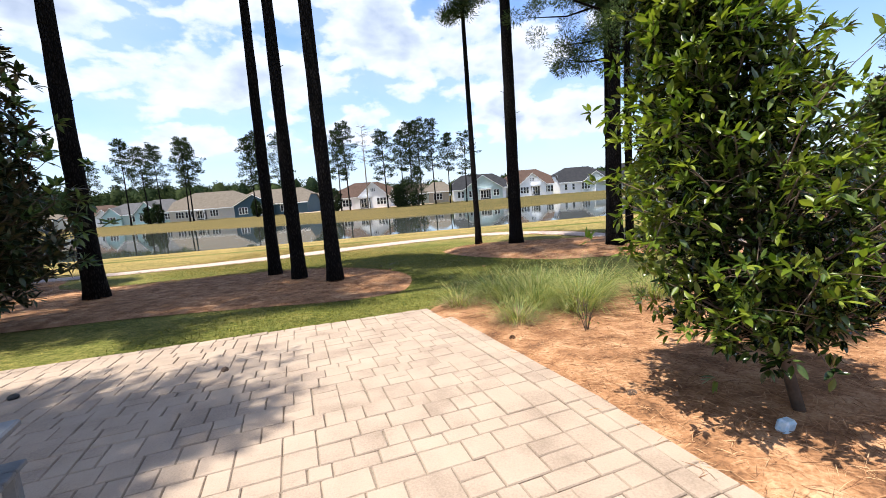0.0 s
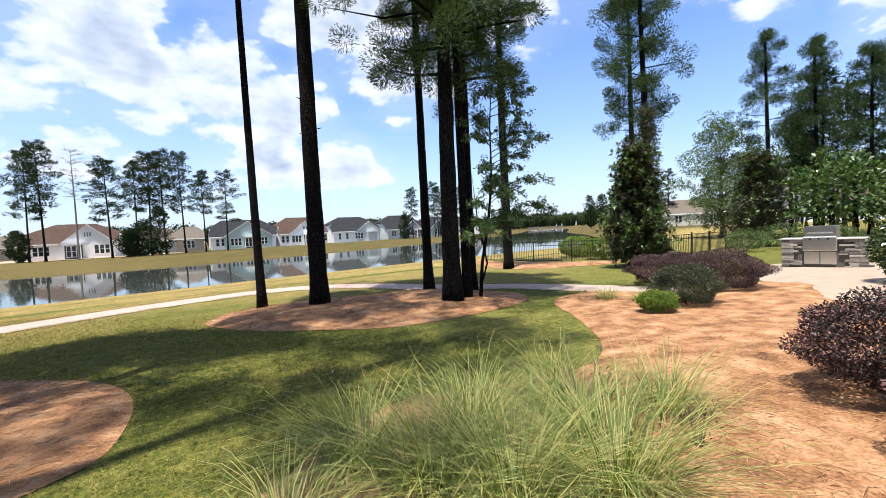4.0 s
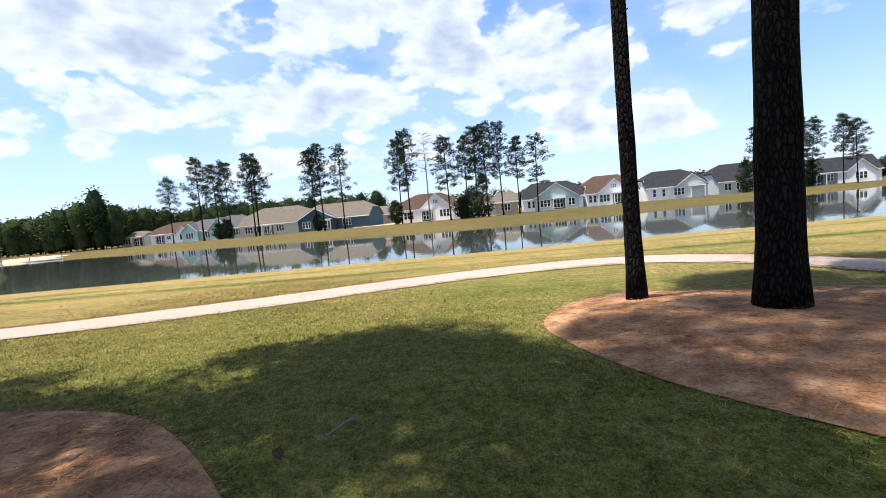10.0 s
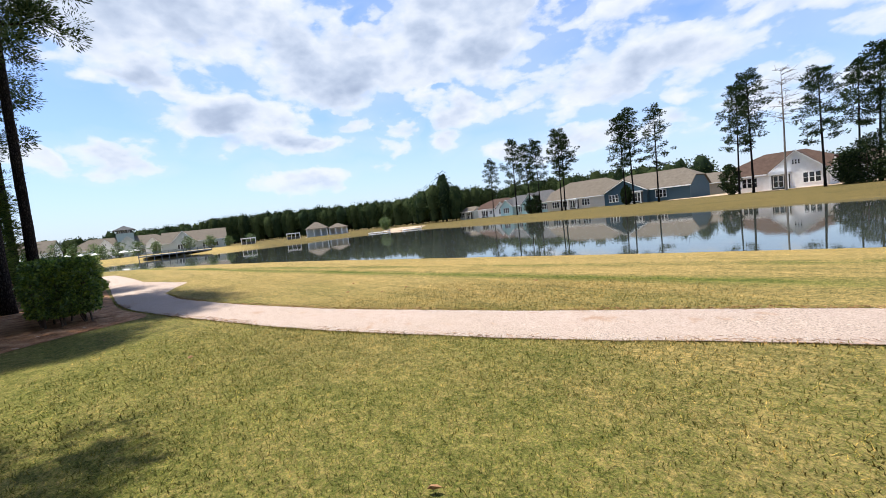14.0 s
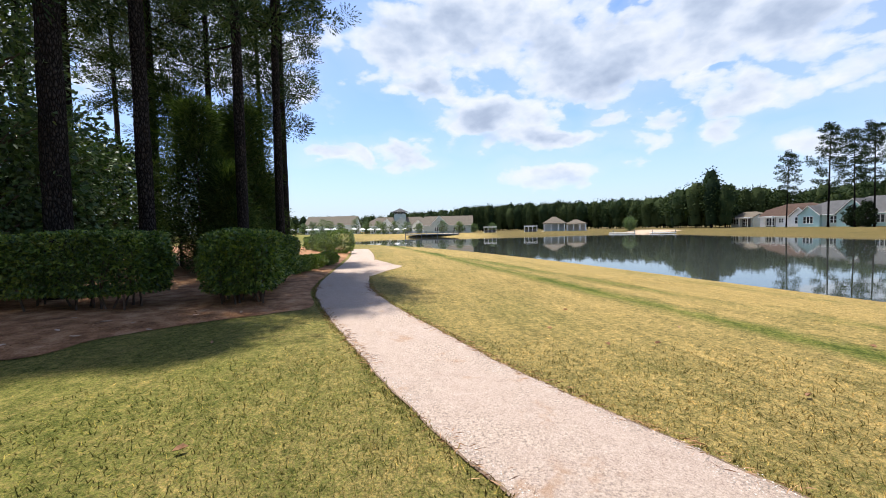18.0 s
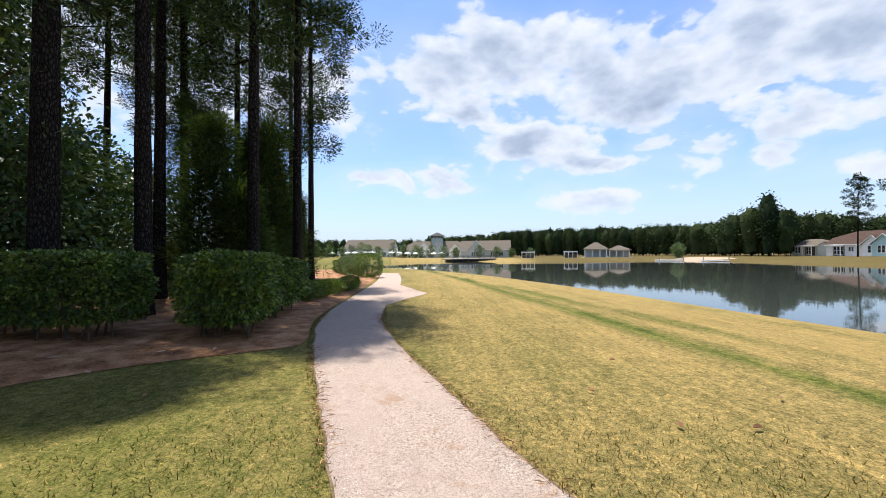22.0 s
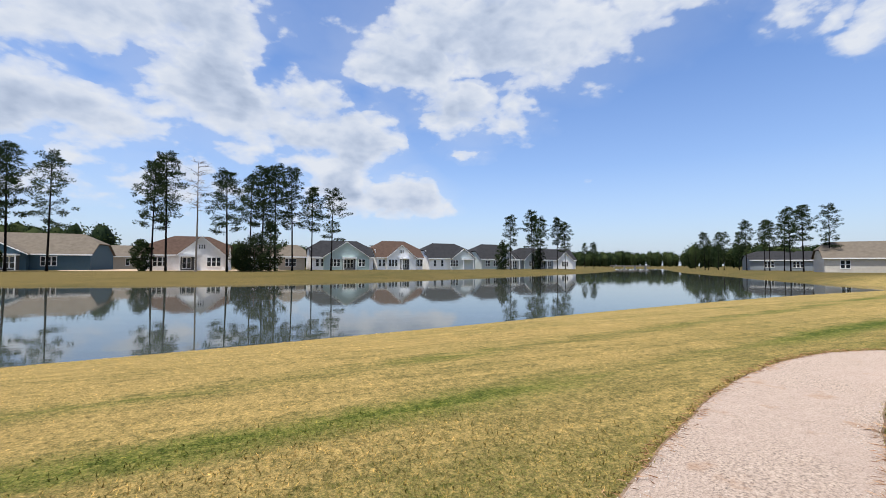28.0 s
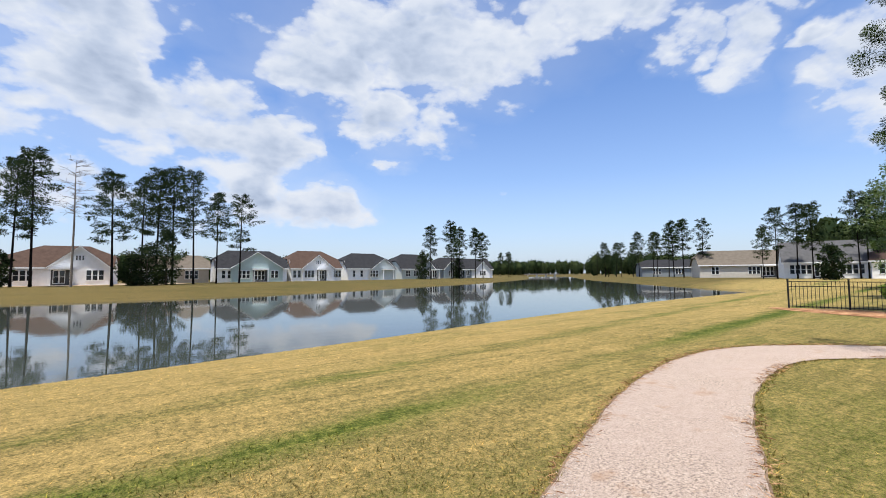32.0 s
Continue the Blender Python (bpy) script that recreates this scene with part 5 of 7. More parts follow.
far_woods("woods", "mixed pines and broadleaved trees behind the fence", 4, band((50, 24), (64, -8), 26, -16, 4, 7.0, 1.8, 3.0), 0.4, 800, DARKLEAF, False)
for i, (x, y, r, hh, cb) in enumerate([(26.9, 22.9, 0.24, 19, 8.0), (21.0, 17.9, 0.22, 17.5, 7.0), (41.7, 20.3, 0.22, 17, 5.5), (44, 18.0, 0.22, 16, 5), (47, 15.5, 0.2, 15, 6), (40, 10.5, 0.2, 15, 6)]):
    make_pine("pine_tree", "pine with tufted crown beyond the fence", "pine tree", pine_parts(300 + i, hh, cb, 2.3, r, 26, 5, 300, 0.14, 0.034, (0.2, 0.1), 12, pad=0.52, low=0.45, thin=0.85), BARK, PINE, (x, y, ground_z(x, y)), i * 57, "pines beyond the fence")


# ---- fence ----
def metal_fence():
    pts = [(15.9, 26.0), (16.5, 22.2), (19.1, 18.9), (24.5, 17.6), (31.0, 17.0)]
    t = thing("metal_fence", "black metal picket fence with square posts", "fence")
    post = bpy.data.meshes.new("post")
    b = box_bm(-0.03, 0.03, -0.03, 0.03, -0.1, 1.26)
    box_bm(-0.038, 0.038, -0.038, 0.038, 1.26, 1.29, bm=b)
    b.to_mesh(post), b.free(), post.materials.append(BLACKMETAL)
    pick = bpy.data.meshes.new("picket")
    b = box_bm(-0.009, 0.009, -0.009, 0.009, 0.06, 1.20)
    b.to_mesh(pick), b.free(), pick.materials.append(BLACKMETAL)
    n = 0
    for a, c in zip(pts, pts[1:]):
        L = math.dist(a, c)
        ang = math.atan2(c[1] - a[1], c[0] - a[0])
        k = max(1, round(L / 1.8))
        for i in range(k + 1):
            x, y = a[0] + (c[0] - a[0]) * i / k, a[1] + (c[1] - a[1]) * i / k
            if i < k or c == pts[-1]:
                share("post", post, t, (x, y, ground_z(x, y)), ang)
            if i < k:
                x2, y2 = a[0] + (c[0] - a[0]) * (i + 1) / k, a[1] + (c[1] - a[1]) * (i + 1) / k
                z1, z2 = ground_z(x, y), ground_z(x2, y2)
                for hz in (0.12, 0.98, 1.18):
                    vs, fs = tube([(x, y, z1 + hz), (x2, y2, z2 + hz)], [0.021, 0.021], 4)
                    mesh_ob("rail", vs, fs, BLACKMETAL, t)
                for j in range(1, 15):
                    s = j / 15
                    share("picket", pick, t, (x + (x2 - x) * s, y + (y2 - y) * s, z1 + (z2 - z1) * s), ang)
                    n += 1


metal_fence()


# ---- houses ----
def window_meshes():
    out = {}
    for key, (w, h) in {"std": (0.95, 1.75), "small": (0.75, 1.2), "tall": (0.9, 2.1), "attic": (0.45, 0.9)}.items():
        fr = bmesh.new()
        for x0, x1, z0, z1 in ((0, 0.10, 0, h), (w - 0.10, w, 0, h), (0.10, w - 0.10, 0, 0.10), (0.10, w - 0.10, h - 0.10, h), (0.10, w - 0.10, h / 2 - 0.03, h / 2 + 0.03)):
            box_bm(x0, x1, -0.06, 0.02, z0, z1, bm=fr)
        me = bpy.data.meshes.new("window_frame")
        fr.to_mesh(me), fr.free(), me.materials.append(WHITEPAINT)
        pn = box_bm(0.08, w - 0.08, -0.02, 0.01, 0.08, h - 0.08)
        pm = bpy.data.meshes.new("pane")
        pn.to_mesh(pm), pn.free(), pm.materials.append(GLASS)
        out[key] = (me, pm, w, h)
    return out


WIN = window_meshes()


def put_window(parent, x, y, z, key="std", n=1, rz=0.0):
    me, pm, w, h = WIN[key]
    for i in range(n):
        off = Vector((i * (w + 0.04), 0, 0))
        off.rotate(Euler((0, 0, rz)))
        wd = new("window", me)
        wd.parent = parent
        wd.matrix_basis = Matrix.LocRotScale((x + off.x, y + off.y, z), Euler((0, 0, rz)), None)
        wd.name = "window"
        share("pane", pm, wd)


def roof_part(t, name, vs, fs, material, label=""):
    ob = mesh_ob(name, vs, fs, material, t)
    m = ob.modifiers.new("thick", "SOLIDIFY")
    m.thickness, m.offset = 0.16, -1
    return ob


def house(label, x, y, rz, w, d, wall, roof, ridge=6.6, hip=2.0, eave=2.9, gables=(), wins=(), side=(), porch=None, tall=1.27):
    """Front at local y=0 facing -y, from x=0 to w. gables: centre, width, depth, peak, siding, attic windows.
    wins: x, count, kind, and how far the wall there stands forward. porch: x0, x1."""
    z = ground_z(x, y)
    t = thing("house", label, "house", (x, y, z), rz, "houses round the lake")
    t.scale = (1, 1, tall)
    W = SID[wall]
    b = box_bm(0, w, 0, d, -0.5, eave)
    part("wall", b, W, t)
    o = 0.45
    x0, x1, y0, y1, ym = -o, w + o, -o, d + o, d / 2
    # gable ends rise into the roof; a hip clips their tops
    k = 0.52 if hip >= 0.2 else 1.0
    hip = min(hip * 1.9, w * 0.3) if hip >= 0.2 else hip
    zc = eave + (ridge - eave) * k
    for xx in (0.0, w - 0.15):
        g = bmesh.new()
        a = [g.verts.new(p) for p in ((xx, 0, eave), (xx, d, eave), (xx, d - ym * k + 0.04, zc - 0.2), (xx, ym * k - 0.04, zc - 0.2))]
        c = [g.verts.new((v.co.x + 0.15, v.co.y, v.co.z)) for v in a]
        g.faces.new(a[::-1]), g.faces.new(c)
        for i in range(4):
            g.faces.new((a[i], a[(i + 1) % 4], c[(i + 1) % 4], c[i]))
        part("gable_wall", g, W, t)
    yc0, yc1 = y0 + (ym - y0) * k, y1 - (y1 - ym) * k
    if hip >= 0.2:
        vs = [(x0, y0, eave), (x1, y0, eave), (x1, yc0, zc), (x1 - hip, ym, ridge), (x0 + hip, ym, ridge), (x0, yc0, zc), (x0, y1, eave), (x1, y1, eave), (x1, yc1, zc), (x0, yc1, zc)]
        roof_part(t, "roof", vs, [(0, 1, 2, 3, 4, 5), (7, 6, 9, 4, 3, 8), (2, 8, 3), (9, 5, 4)], ROOF[roof])
    else:
        vs = [(x0, y0, eave), (x1, y0, eave), (x1, y1, eave), (x0, y1, eave), (x0, ym, ridge), (x1, ym, ridge)]
        roof_part(t, "roof", vs, [(0, 1, 5, 4), (2, 3, 4, 5)], ROOF[roof])
    part("fascia", box_bm(x0 + .02, x1 - .02, y0 - 0.03, y0 + 0.02, eave - 0.22, eave + 0.02), WHITEPAINT, t)
    for gx, gw, gd, gp, gs, attic in gables:
        a0, a1 = gx - gw / 2, gx + gw / 2
        g = bmesh.new()
        f = [g.verts.new(p) for p in ((a0, -gd, -0.4), (a1, -gd, -0.4), (a1, -gd, eave), (gx, -gd, gp), (a0, -gd, eave))]
        k = [g.verts.new((v.co.x, ym * 0.9, v.co.z)) for v in f]
        g.faces.new(f), g.faces.new(k[::-1])
        for i in range(5):
            g.faces.new((f[(i + 1) % 5], f[i], k[i], k[(i + 1) % 5]))
        part("gable_bay", g, SID[gs], t)
        sl = (gp - eave) / (gw / 2)
        ov = 0.4
        rv = [(a0 - ov, -gd - ov, eave - sl * ov), (gx, -gd - ov, gp), (a1 + ov, -gd - ov, eave - sl * ov), (a0 - ov, ym, eave - sl * ov), (gx, ym, gp), (a1 + ov, ym, eave - sl * ov)]
        rv = [(p[0], p[1], p[2] + 0.17) for p in rv]
        roof_part(t, "gable_roof", rv, [(0, 1, 4, 3), (1, 2, 5, 4)], ROOF[roof])
        for sgn, ax in ((1, a0), (-1, a1)):
            vs2, fs2 = tube([(ax - sgn * ov, -gd - ov - 0.02, eave - sl * ov + 0.03), (gx, -gd - ov - 0.02, gp + 0.03)], [0.10, 0.10], 4)
            mesh_ob("rake_trim", vs2, fs2, WHITEPAINT, t)
        if attic:
            put_window(t, gx - attic * 0.245, -gd - 0.02, eave + (gp - eave) * 0.32, "attic", attic)
    if porch:
        p0, p1, pd = porch
        # dark panel on the wall paints the porch's shade
        part("porch_opening", box_bm(p0, p1, -pd - 0.03, -pd + 0.02, 0.0, 2.5), SHADE, t, "screened porch drawn as a dark panel of painted shade")
        part("porch_beam", box_bm(p0 - 0.1, p1 + 0.1, -pd - 1.6, -pd - 0.04, 2.55, 2.85), WHITEPAINT, t)
        for q in (p0, p1 - 0.18):
            part("porch_post", box_bm(q, q + 0.18, -pd - 1.55, -pd - 1.37, -0.3, 2.55), WHITEPAINT, t)
        part("porch_slab", box_bm(p0 - 0.3, p1 + 0.3, -pd - 1.8, -pd - 0.04, -0.4, 0.06), CONCRETE, t)
        put_window(t, p0 + 0.3, -pd - 0.04, 0.35, "tall", max(1, int((p1 - p0 - 0.4) / 0.95)))
    for wx, n, kind, fd in wins:
        put_window(t, wx, -fd - 0.02, 0.75 if kind != "small" else 1.1, kind, n)
    for wy, wz, s in side:
        put_window(t, -0.02 if s < 0 else w + 0.02, wy, wz, "small", 2, radians(-90 if s < 0 else 90))
    return t


house("white house with brown shingle roof and front gable", -33.0, 131, 0, 16.4, 13, "white", "brown", 6.6, 2.6, gables=[(11.3, 9.6, 0.6, 6.2, "white", 3)], wins=[(1.4, 3, "std", 0), (12.3, 3, "std", 0.6)], porch=(7.0, 10.2, 0.6))
house("white house with dark roof and broad sage-grey gable", 3.7, 141, 1, 17.6, 14, "white", "dark", 6.9, 2.0, gables=[(9.8, 13.0, 0.6, 6.3, "sage", 0)], wins=[(1.2, 1, "std", 0), (2.6, 1, "std", 0), (5.0, 3, "std", 0.6), (13.2, 2, "std", 0.6)], porch=(8.6, 12.3, 0.6), side=[(4, 3.6, -1), (7, 1.0, -1)])
house("white house with brown roof, gable and attic windows", 22.6, 141.5, 3, 14.8, 14, "white", "brown", 7.2, 2.2, gables=[(7.6, 9.4, 0.6, 5.9, "white", 3)], wins=[(0.4, 1, "std", 0), (1.7, 1, "std", 0), (3.4, 3, "std", 0.6), (11.9, 3, "std", 0)], porch=(7.2, 10.0, 0.6), side=[(3, 3.7, -1)])
house("white house with charcoal roof and shaded porch", 40.2, 144, 2, 16.6, 14, "white", "dark", 7.0, 2.4, gables=[(12.2, 8.6, 0.8, 5.4, "grey", 0)], wins=[(1.6, 1, "std", 0), (4.2, 1, "std", 0), (7.2, 3, "std", 0.8)], porch=(11.4, 15.4, 0.4), side=[(4, 3.7, -1)])
house("grey house with slate roof", 63.0, 151, 4, 16.0, 15, "grey", "dark", 7.4, 2.6, gables=[(10.5, 7.0, 0.8, 5.6, "slate", 1)], wins=[(1.6, 2, "std", 0), (5.0, 2, "std", 0), (8.5, 3, "std", 0.8)], porch=(11.6, 15.0, 0.8))
house("grey house with dark roof behind pines", 84, 158, 2, 16, 13, "slate", "dark", 6.8, 2.4, gables=[(5, 7, 0.6, 5.6, "grey", 0)], wins=[(3.6, 3, "std", 0.6), (13, 2, "std", 0)], porch=(9, 12, 0))
house("white house among pines on the far bank", 99, 166, -14, 16, 13, "white", "dark", 6.8, 0.1, gables=[(11, 7, 0.5, 5.6, "white", 0)], wins=[(2.0, 2, "std", 0), (9.5, 3, "std", 0.5)])
house("small cream house with tan roof between others", -4.8, 141, 0, 6.8, 10, "tan", "tan", 5.6, 1.6, wins=[(1.6, 3, "std", 0)])
house("pale house with grey roof set back", -15, 152, 0, 10.5, 10, "grey", "tan", 5.8, 2.5, wins=[(6.0, 2, "std", 0)])
house("dark blue house with tan roof and gabled wing", -69.3, 139, 0, 24.0, 15, "navy", "tan", 6.9, 2.2, gables=[(6.6, 13.0, 1.2, 5.6, "navy", 0)], wins=[(1.6, 3, "std", 1.2), (15.0, 3, "std", 0)], porch=(8.2, 12.0, 1.2))
house("tan house with weathered roof further back", -54, 166, 10, 12, 12, "tan", "tan", 5.6, 0.1, wins=[(2, 2, "std", 0), (8, 1, "std", 0)])
house("cream house with wide tan roof", -95, 144, 0, 25, 15, "cream", "tan", 7.6, 3.2, wins=[(2.2, 3, "std", 0), (5.6, 3, "std", 0), (14.2, 3, "std", 0)], porch=(9.4, 13.0, 0))
house("aqua cottage with gabled front", -108.5, 146, 2, 13, 13, "aqua", "grey", 6.6, 2.0, gables=[(4.6, 8.2, 0.8, 6.0, "aqua", 1)], wins=[(2.2, 3, "std", 0.8), (9.4, 3, "std", 0)], porch=(6.2, 9.0, 0.8))
house("pale blue house with grey hipped roof", -121, 148, 4, 13, 13, "sage", "grey", 6.2, 2.2, gables=[(3.2, 6.2, 0.8, 5.0, "aqua", 0)], wins=[(1.6, 3, "std", 0.8), (8.6, 2, "std", 0)])
house("white house with brown roof at the row's end", -137, 150, 6, 17, 13, "white", "brown", 6.2, 2.6, gables=[(13.5, 5.6, 0.8, 4.8, "white", 0)], wins=[(12.2, 3, "std", 0.8), (6.5, 2, "small", 0)], porch=(2.0, 5.4, 0))
house("small pale cottage at the row's end", -150, 150.5, 8, 8.5, 9, "grey", "tan", 4.6, 1.8, wins=[(1.0, 2, "std", 0)], porch=(4.4, 7.6, 0))
# south-eastern bank
house("cream house with brown roof and long porch", 125, 80, -55, 26, 13, "cream", "tan", 6.4, 1.0, wins=[(3, 2, "std", 0), (12, 3, "std", 0), (20, 4, "std", 0)], porch=(15, 19, 0))
house("white house with grey roof and gable end", 113, 56, -68, 15, 13, "white", "grey", 6.9, 0.1, wins=[(1, 4, "std", 0), (9.6, 4, "std", 0)], porch=(5.0, 9.0, 0))
house("white house with rust-brown roof", 113, 41.5, -78, 13, 12, "white", "brown", 5.4, 2.0, wins=[(1.0, 5, "std", 0), (6.5, 5, "std", 0)])
house("low grey house among pines", 150, 113, -48, 22, 12, "slate", "dark", 5.4, 2.0, wins=[(4, 3, "std", 0), (12, 3, "std", 0)])


# ---- western shore: clubhouse, pavilions, decks ----
house("clubhouse wing with tan roof and pale walls", -222, -22, 80, 25, 14, "white", "tan", 9.0, 0.1, 4.2, wins=[(3, 2, "std", 0), (8, 2, "std", 0), (14, 3, "std", 0), (20, 2, "std", 0)], tall=1.0)
house("clubhouse main wing with dormer gables", -226, 10, 85, 30, 14, "grey", "tan", 8.6, 2.0, 4.0, gables=[(9, 7, 0.8, 7.6, "white", 1), (16.5, 9, 0.8, 8.4, "grey", 1), (25, 6, 0.8, 6.6, "white", 0)], wins=[(2, 2, "std", 0), (20.5, 2, "std", 0)], porch=(3.5, 6.5, 0), tall=1.0)
house("grey lake house with tall windowed gable", -203, 36, 78, 23, 14, "grey", "tan", 8.2, 0.1, 3.6, gables=[(7.5, 8.5, 0.8, 8.0, "grey", 2)], wins=[(5.2, 4, "tall", 0.8), (14, 2, "std", 0), (18, 2, "std", 0)], tall=1.0)


def cupola():
    t = thing("cupola_tower", "square lookout tower with hipped roof above the clubhouse", "tower", (-231, 26, ground_z(-231, 26)))
    part("wall", box_bm(-3, 3, -3, 3, -0.3, 10.2), SID["sage"], t)
    for s in (-1, 1):
        for i in range(3):
            put_window(t, 3.02 if s > 0 else -3.02, -2.2 + i * 1.6 if s > 0 else 2.2 - i * 1.6, 10.3, "small", 1, radians(90 * s))
    part("lantern", box_bm(-2.6, 2.6, -2.6, 2.6, 10.2, 11.6), SHADE, t)
    v = [(-4, -4, 11.6), (4, -4, 11.6), (4, 4, 11.6), (-4, 4, 11.6), (0, 0, 13.6)]
    roof_part(t, "roof", v, [(0, 1, 4), (1, 2, 4), (2, 3, 4), (3, 0, 4)], ROOF["grey"])


cupola()


def pavilion(x, y, rz, w, d, h, ridge, closed):
    z = ground_z(x, y)
    t = thing("pavilion", "open pale pavilion with grey hipped roof by the water", "pavilion", (x, y, z), rz, "lakeside pavilions")
    o = 0.6
    v = [(-o, -o, h), (w + o, -o, h), (w + o, d + o, h), (-o, d + o, h), (w * 0.42, d / 2, ridge), (w * 0.58, d / 2, ridge)]
    roof_part(t, "roof", v, [(0, 1, 5, 4), (2, 3, 4, 5), (1, 2, 5), (3, 0, 4)], ROOF["tan"])
    part("beam", box_bm(0, w, -0.1, 0.1, h - 0.4, h), WHITEPAINT, t)
    for q in (0, w * 0.33, w * 0.66, w - 0.4):
        part("post", box_bm(q, q + 0.4, -0.2, 0.2, -0.4, h - 0.4), WHITEPAINT, t)
    part("back_wall", box_bm(0, w, d * 0.5, d, -0.4, h - 0.02), SID["cream" if closed else "grey"], t)
    part("slab", box_bm(-0.8, w + 0.8, -0.8, d + 0.6, -0.5, 0.05), CONCRETE, t)


pavilion(-170.2, 82.5, 67, 8.5, 8, 3.3, 6.0, False)
pavilion(-166.8, 91.0, 67, 7.5, 7, 2.9, 4.6, True)


def deck():
    t = thing("lake_deck", "dark timber deck on posts over the water", "deck", (-166, 26, 0), 78)
    part("platform", box_bm(0, 20, -4, 5, -0.9, -0.62), GREYPLASTIC, t)
    part("deck_boards", box_bm(0.1, 19.9, -3.8, 4.9, -0.62, -0.55), CONCRETE, t)
    for i in range(11):
        part("post", box_bm(i * 2 - 0.1, i * 2 + 0.1, -4, -3.8, -2.6, 0.5), GREYPLASTIC, t)
    for zz in (-0.15, 0.15, 0.45):
        part("rail", box_bm(0, 20, -3.97, -3.85, zz, zz + 0.09), GREYPLASTIC, t)


deck()
CANVAS = mat("white_canvas", [(0.72, 0.72, 0.70), (0.82, 0.82, 0.80)], 1, 0.8, 0.05, 12)
umb = thing("patio_umbrella", "white canvas umbrella on the clubhouse terrace", "umbrella", (0, 0, -60), 0, "terrace umbrellas")
_v, _f = tube([(0, 0, -0.2), (0, 0, 2.6)], [0.05, 0.04], 6)
mesh_ob("pole", _v, _f, WHITEPAINT, umb)
_r = [(1.7 * math.cos(k * math.pi / 4), 1.7 * math.sin(k * math.pi / 4), 2.2) for k in range(8)] + [(0, 0, 2.9)]
roof_part(umb, "canopy", _r, [(k, (k + 1) % 8, 8) for k in range(8)], CANVAS)
for i in range(11):
    x, y = -207 + (i * 7 % 5) * 2.2, -25 + i * 5.0 + (i * 11 % 4) * 1.1
    copy_thing(umb, pose(x, y, ground_z(x, y), 0, 0, i * 13) @ Matrix.Scale(0.95, 4))
for o in (*umb.children_recursive, umb):
    bpy.data.objects.remove(o)
for i, (x, y, h) in enumerate([(-208, -20, 5), (-210, -8, 6), (-211, 4, 7), (-210, 15, 6), (-206, 22, 6), (-196, 52, 5), (-195, 44, 5.5), (-214, -12, 7), (-150, 108, 5), (-153, 110, 4.5), (-190, 66, 4), (-206, -26, 6), (-209, -16, 5.5), (-207, -3, 5), (-206, 9, 6), (-203, 17, 5), (-199, 28, 5.5), (-194, 33, 4.5), (-192, 58, 4), (-204, -32, 6.5)]):
    make_tree("terrace_tree", "small green tree by the clubhouse terrace", "tree", 340 + i, h, 0.8, h * 0.36, 0.1, 0.5, 900, LIGHTLEAF if i % 2 else DARKLEAF, (x, y, ground_z(x, y)), limbs=14, clump=0.4)
tagged(drape("beach", smooth_closed([(-143, 103), (-133, 104.5), (-128, 112), (-140, 118), (-152, 116), (-150, 108)], 4), 3.0, 0.06, SAND, 0.01, 2.0), "pale sandy launch ramp at the lake's edge", "beach", kind="structure")
tagged(drape("building_plots", smooth_closed([(-48, 132), (-33, 128), (-12, 127), (-3, 133), (-6, 139), (-14, 150), (-40, 158), (-52, 150)], 4), 4.0, 0.06, SAND, 0.01, 2.0), "bare sandy soil between new houses", "bare ground", kind="structure")


def dock(x, y, rz, L):
    t = thing("floating_dock", "low pale floating dock", "dock", (x, y, WATER_Z), rz)
    part("deck_boards", box_bm(0, L, -0.9, 0.9, 0.15, 0.4, 0.03), WHITEPAINT, t)
    for q in (0.3, L - 0.3):
        part("pile", box_bm(q - 0.1, q + 0.1, 0.9, 1.1, -1.0, 1.2), GREYPLASTIC, t)


dock(-139, 94, 20, 9)
dock(-126, 100, 40, 7)
# the causeway bridge at the far end
t = thing("road_bridge", "low pale concrete road bridge over the channel", "bridge", (262, 292, -0.6), -44)
part("span", box_bm(0, 30, -3, 3, 0.4, 1.0), STONE, t)
for q in (3, 11, 19, 27):
    part("pier", box_bm(q - 0.6, q + 0.6, -2.6, 2.6, -3.2, 0.4), CONCRETE, t)
for s in (-3, 2.8):
    part("parapet", box_bm(0, 30, s, s + 0.2, 1.0, 1.4), STONE, t)


def cabana(x, y, rz):
    t = thing("cabana", "small white flat-roofed lakeside cabana with a dark block inside", "cabana", (x, y, ground_z(x, y)), rz, "lakeside cabanas")
    part("roof", box_bm(-2.7, 2.7, -1.7, 1.7, 2.1, 2.45, 0.03), WHITEPAINT, t)
    for sx in (-2.5, -0.85, 0.75, 2.4):
        for sy in (-1.5, 1.4):
            part("post", box_bm(sx, sx + 0.16, sy, sy + 0.16, -0.3, 2.1), WHITEPAINT, t)
    # dark box in the painted shade colour fills the inside
    part("counter", box_bm(-2.3, 2.3, -1.2, 1.2, -0.2, 1.0), SHADE, t)


cabana(-173.0, 60.5, 75)
cabana(-169.0, 76.5, 68)
TERRACE_EDGE = [(-199, -32), (-197, -18), (-195, -4), (-192, 10), (-188, 24)]


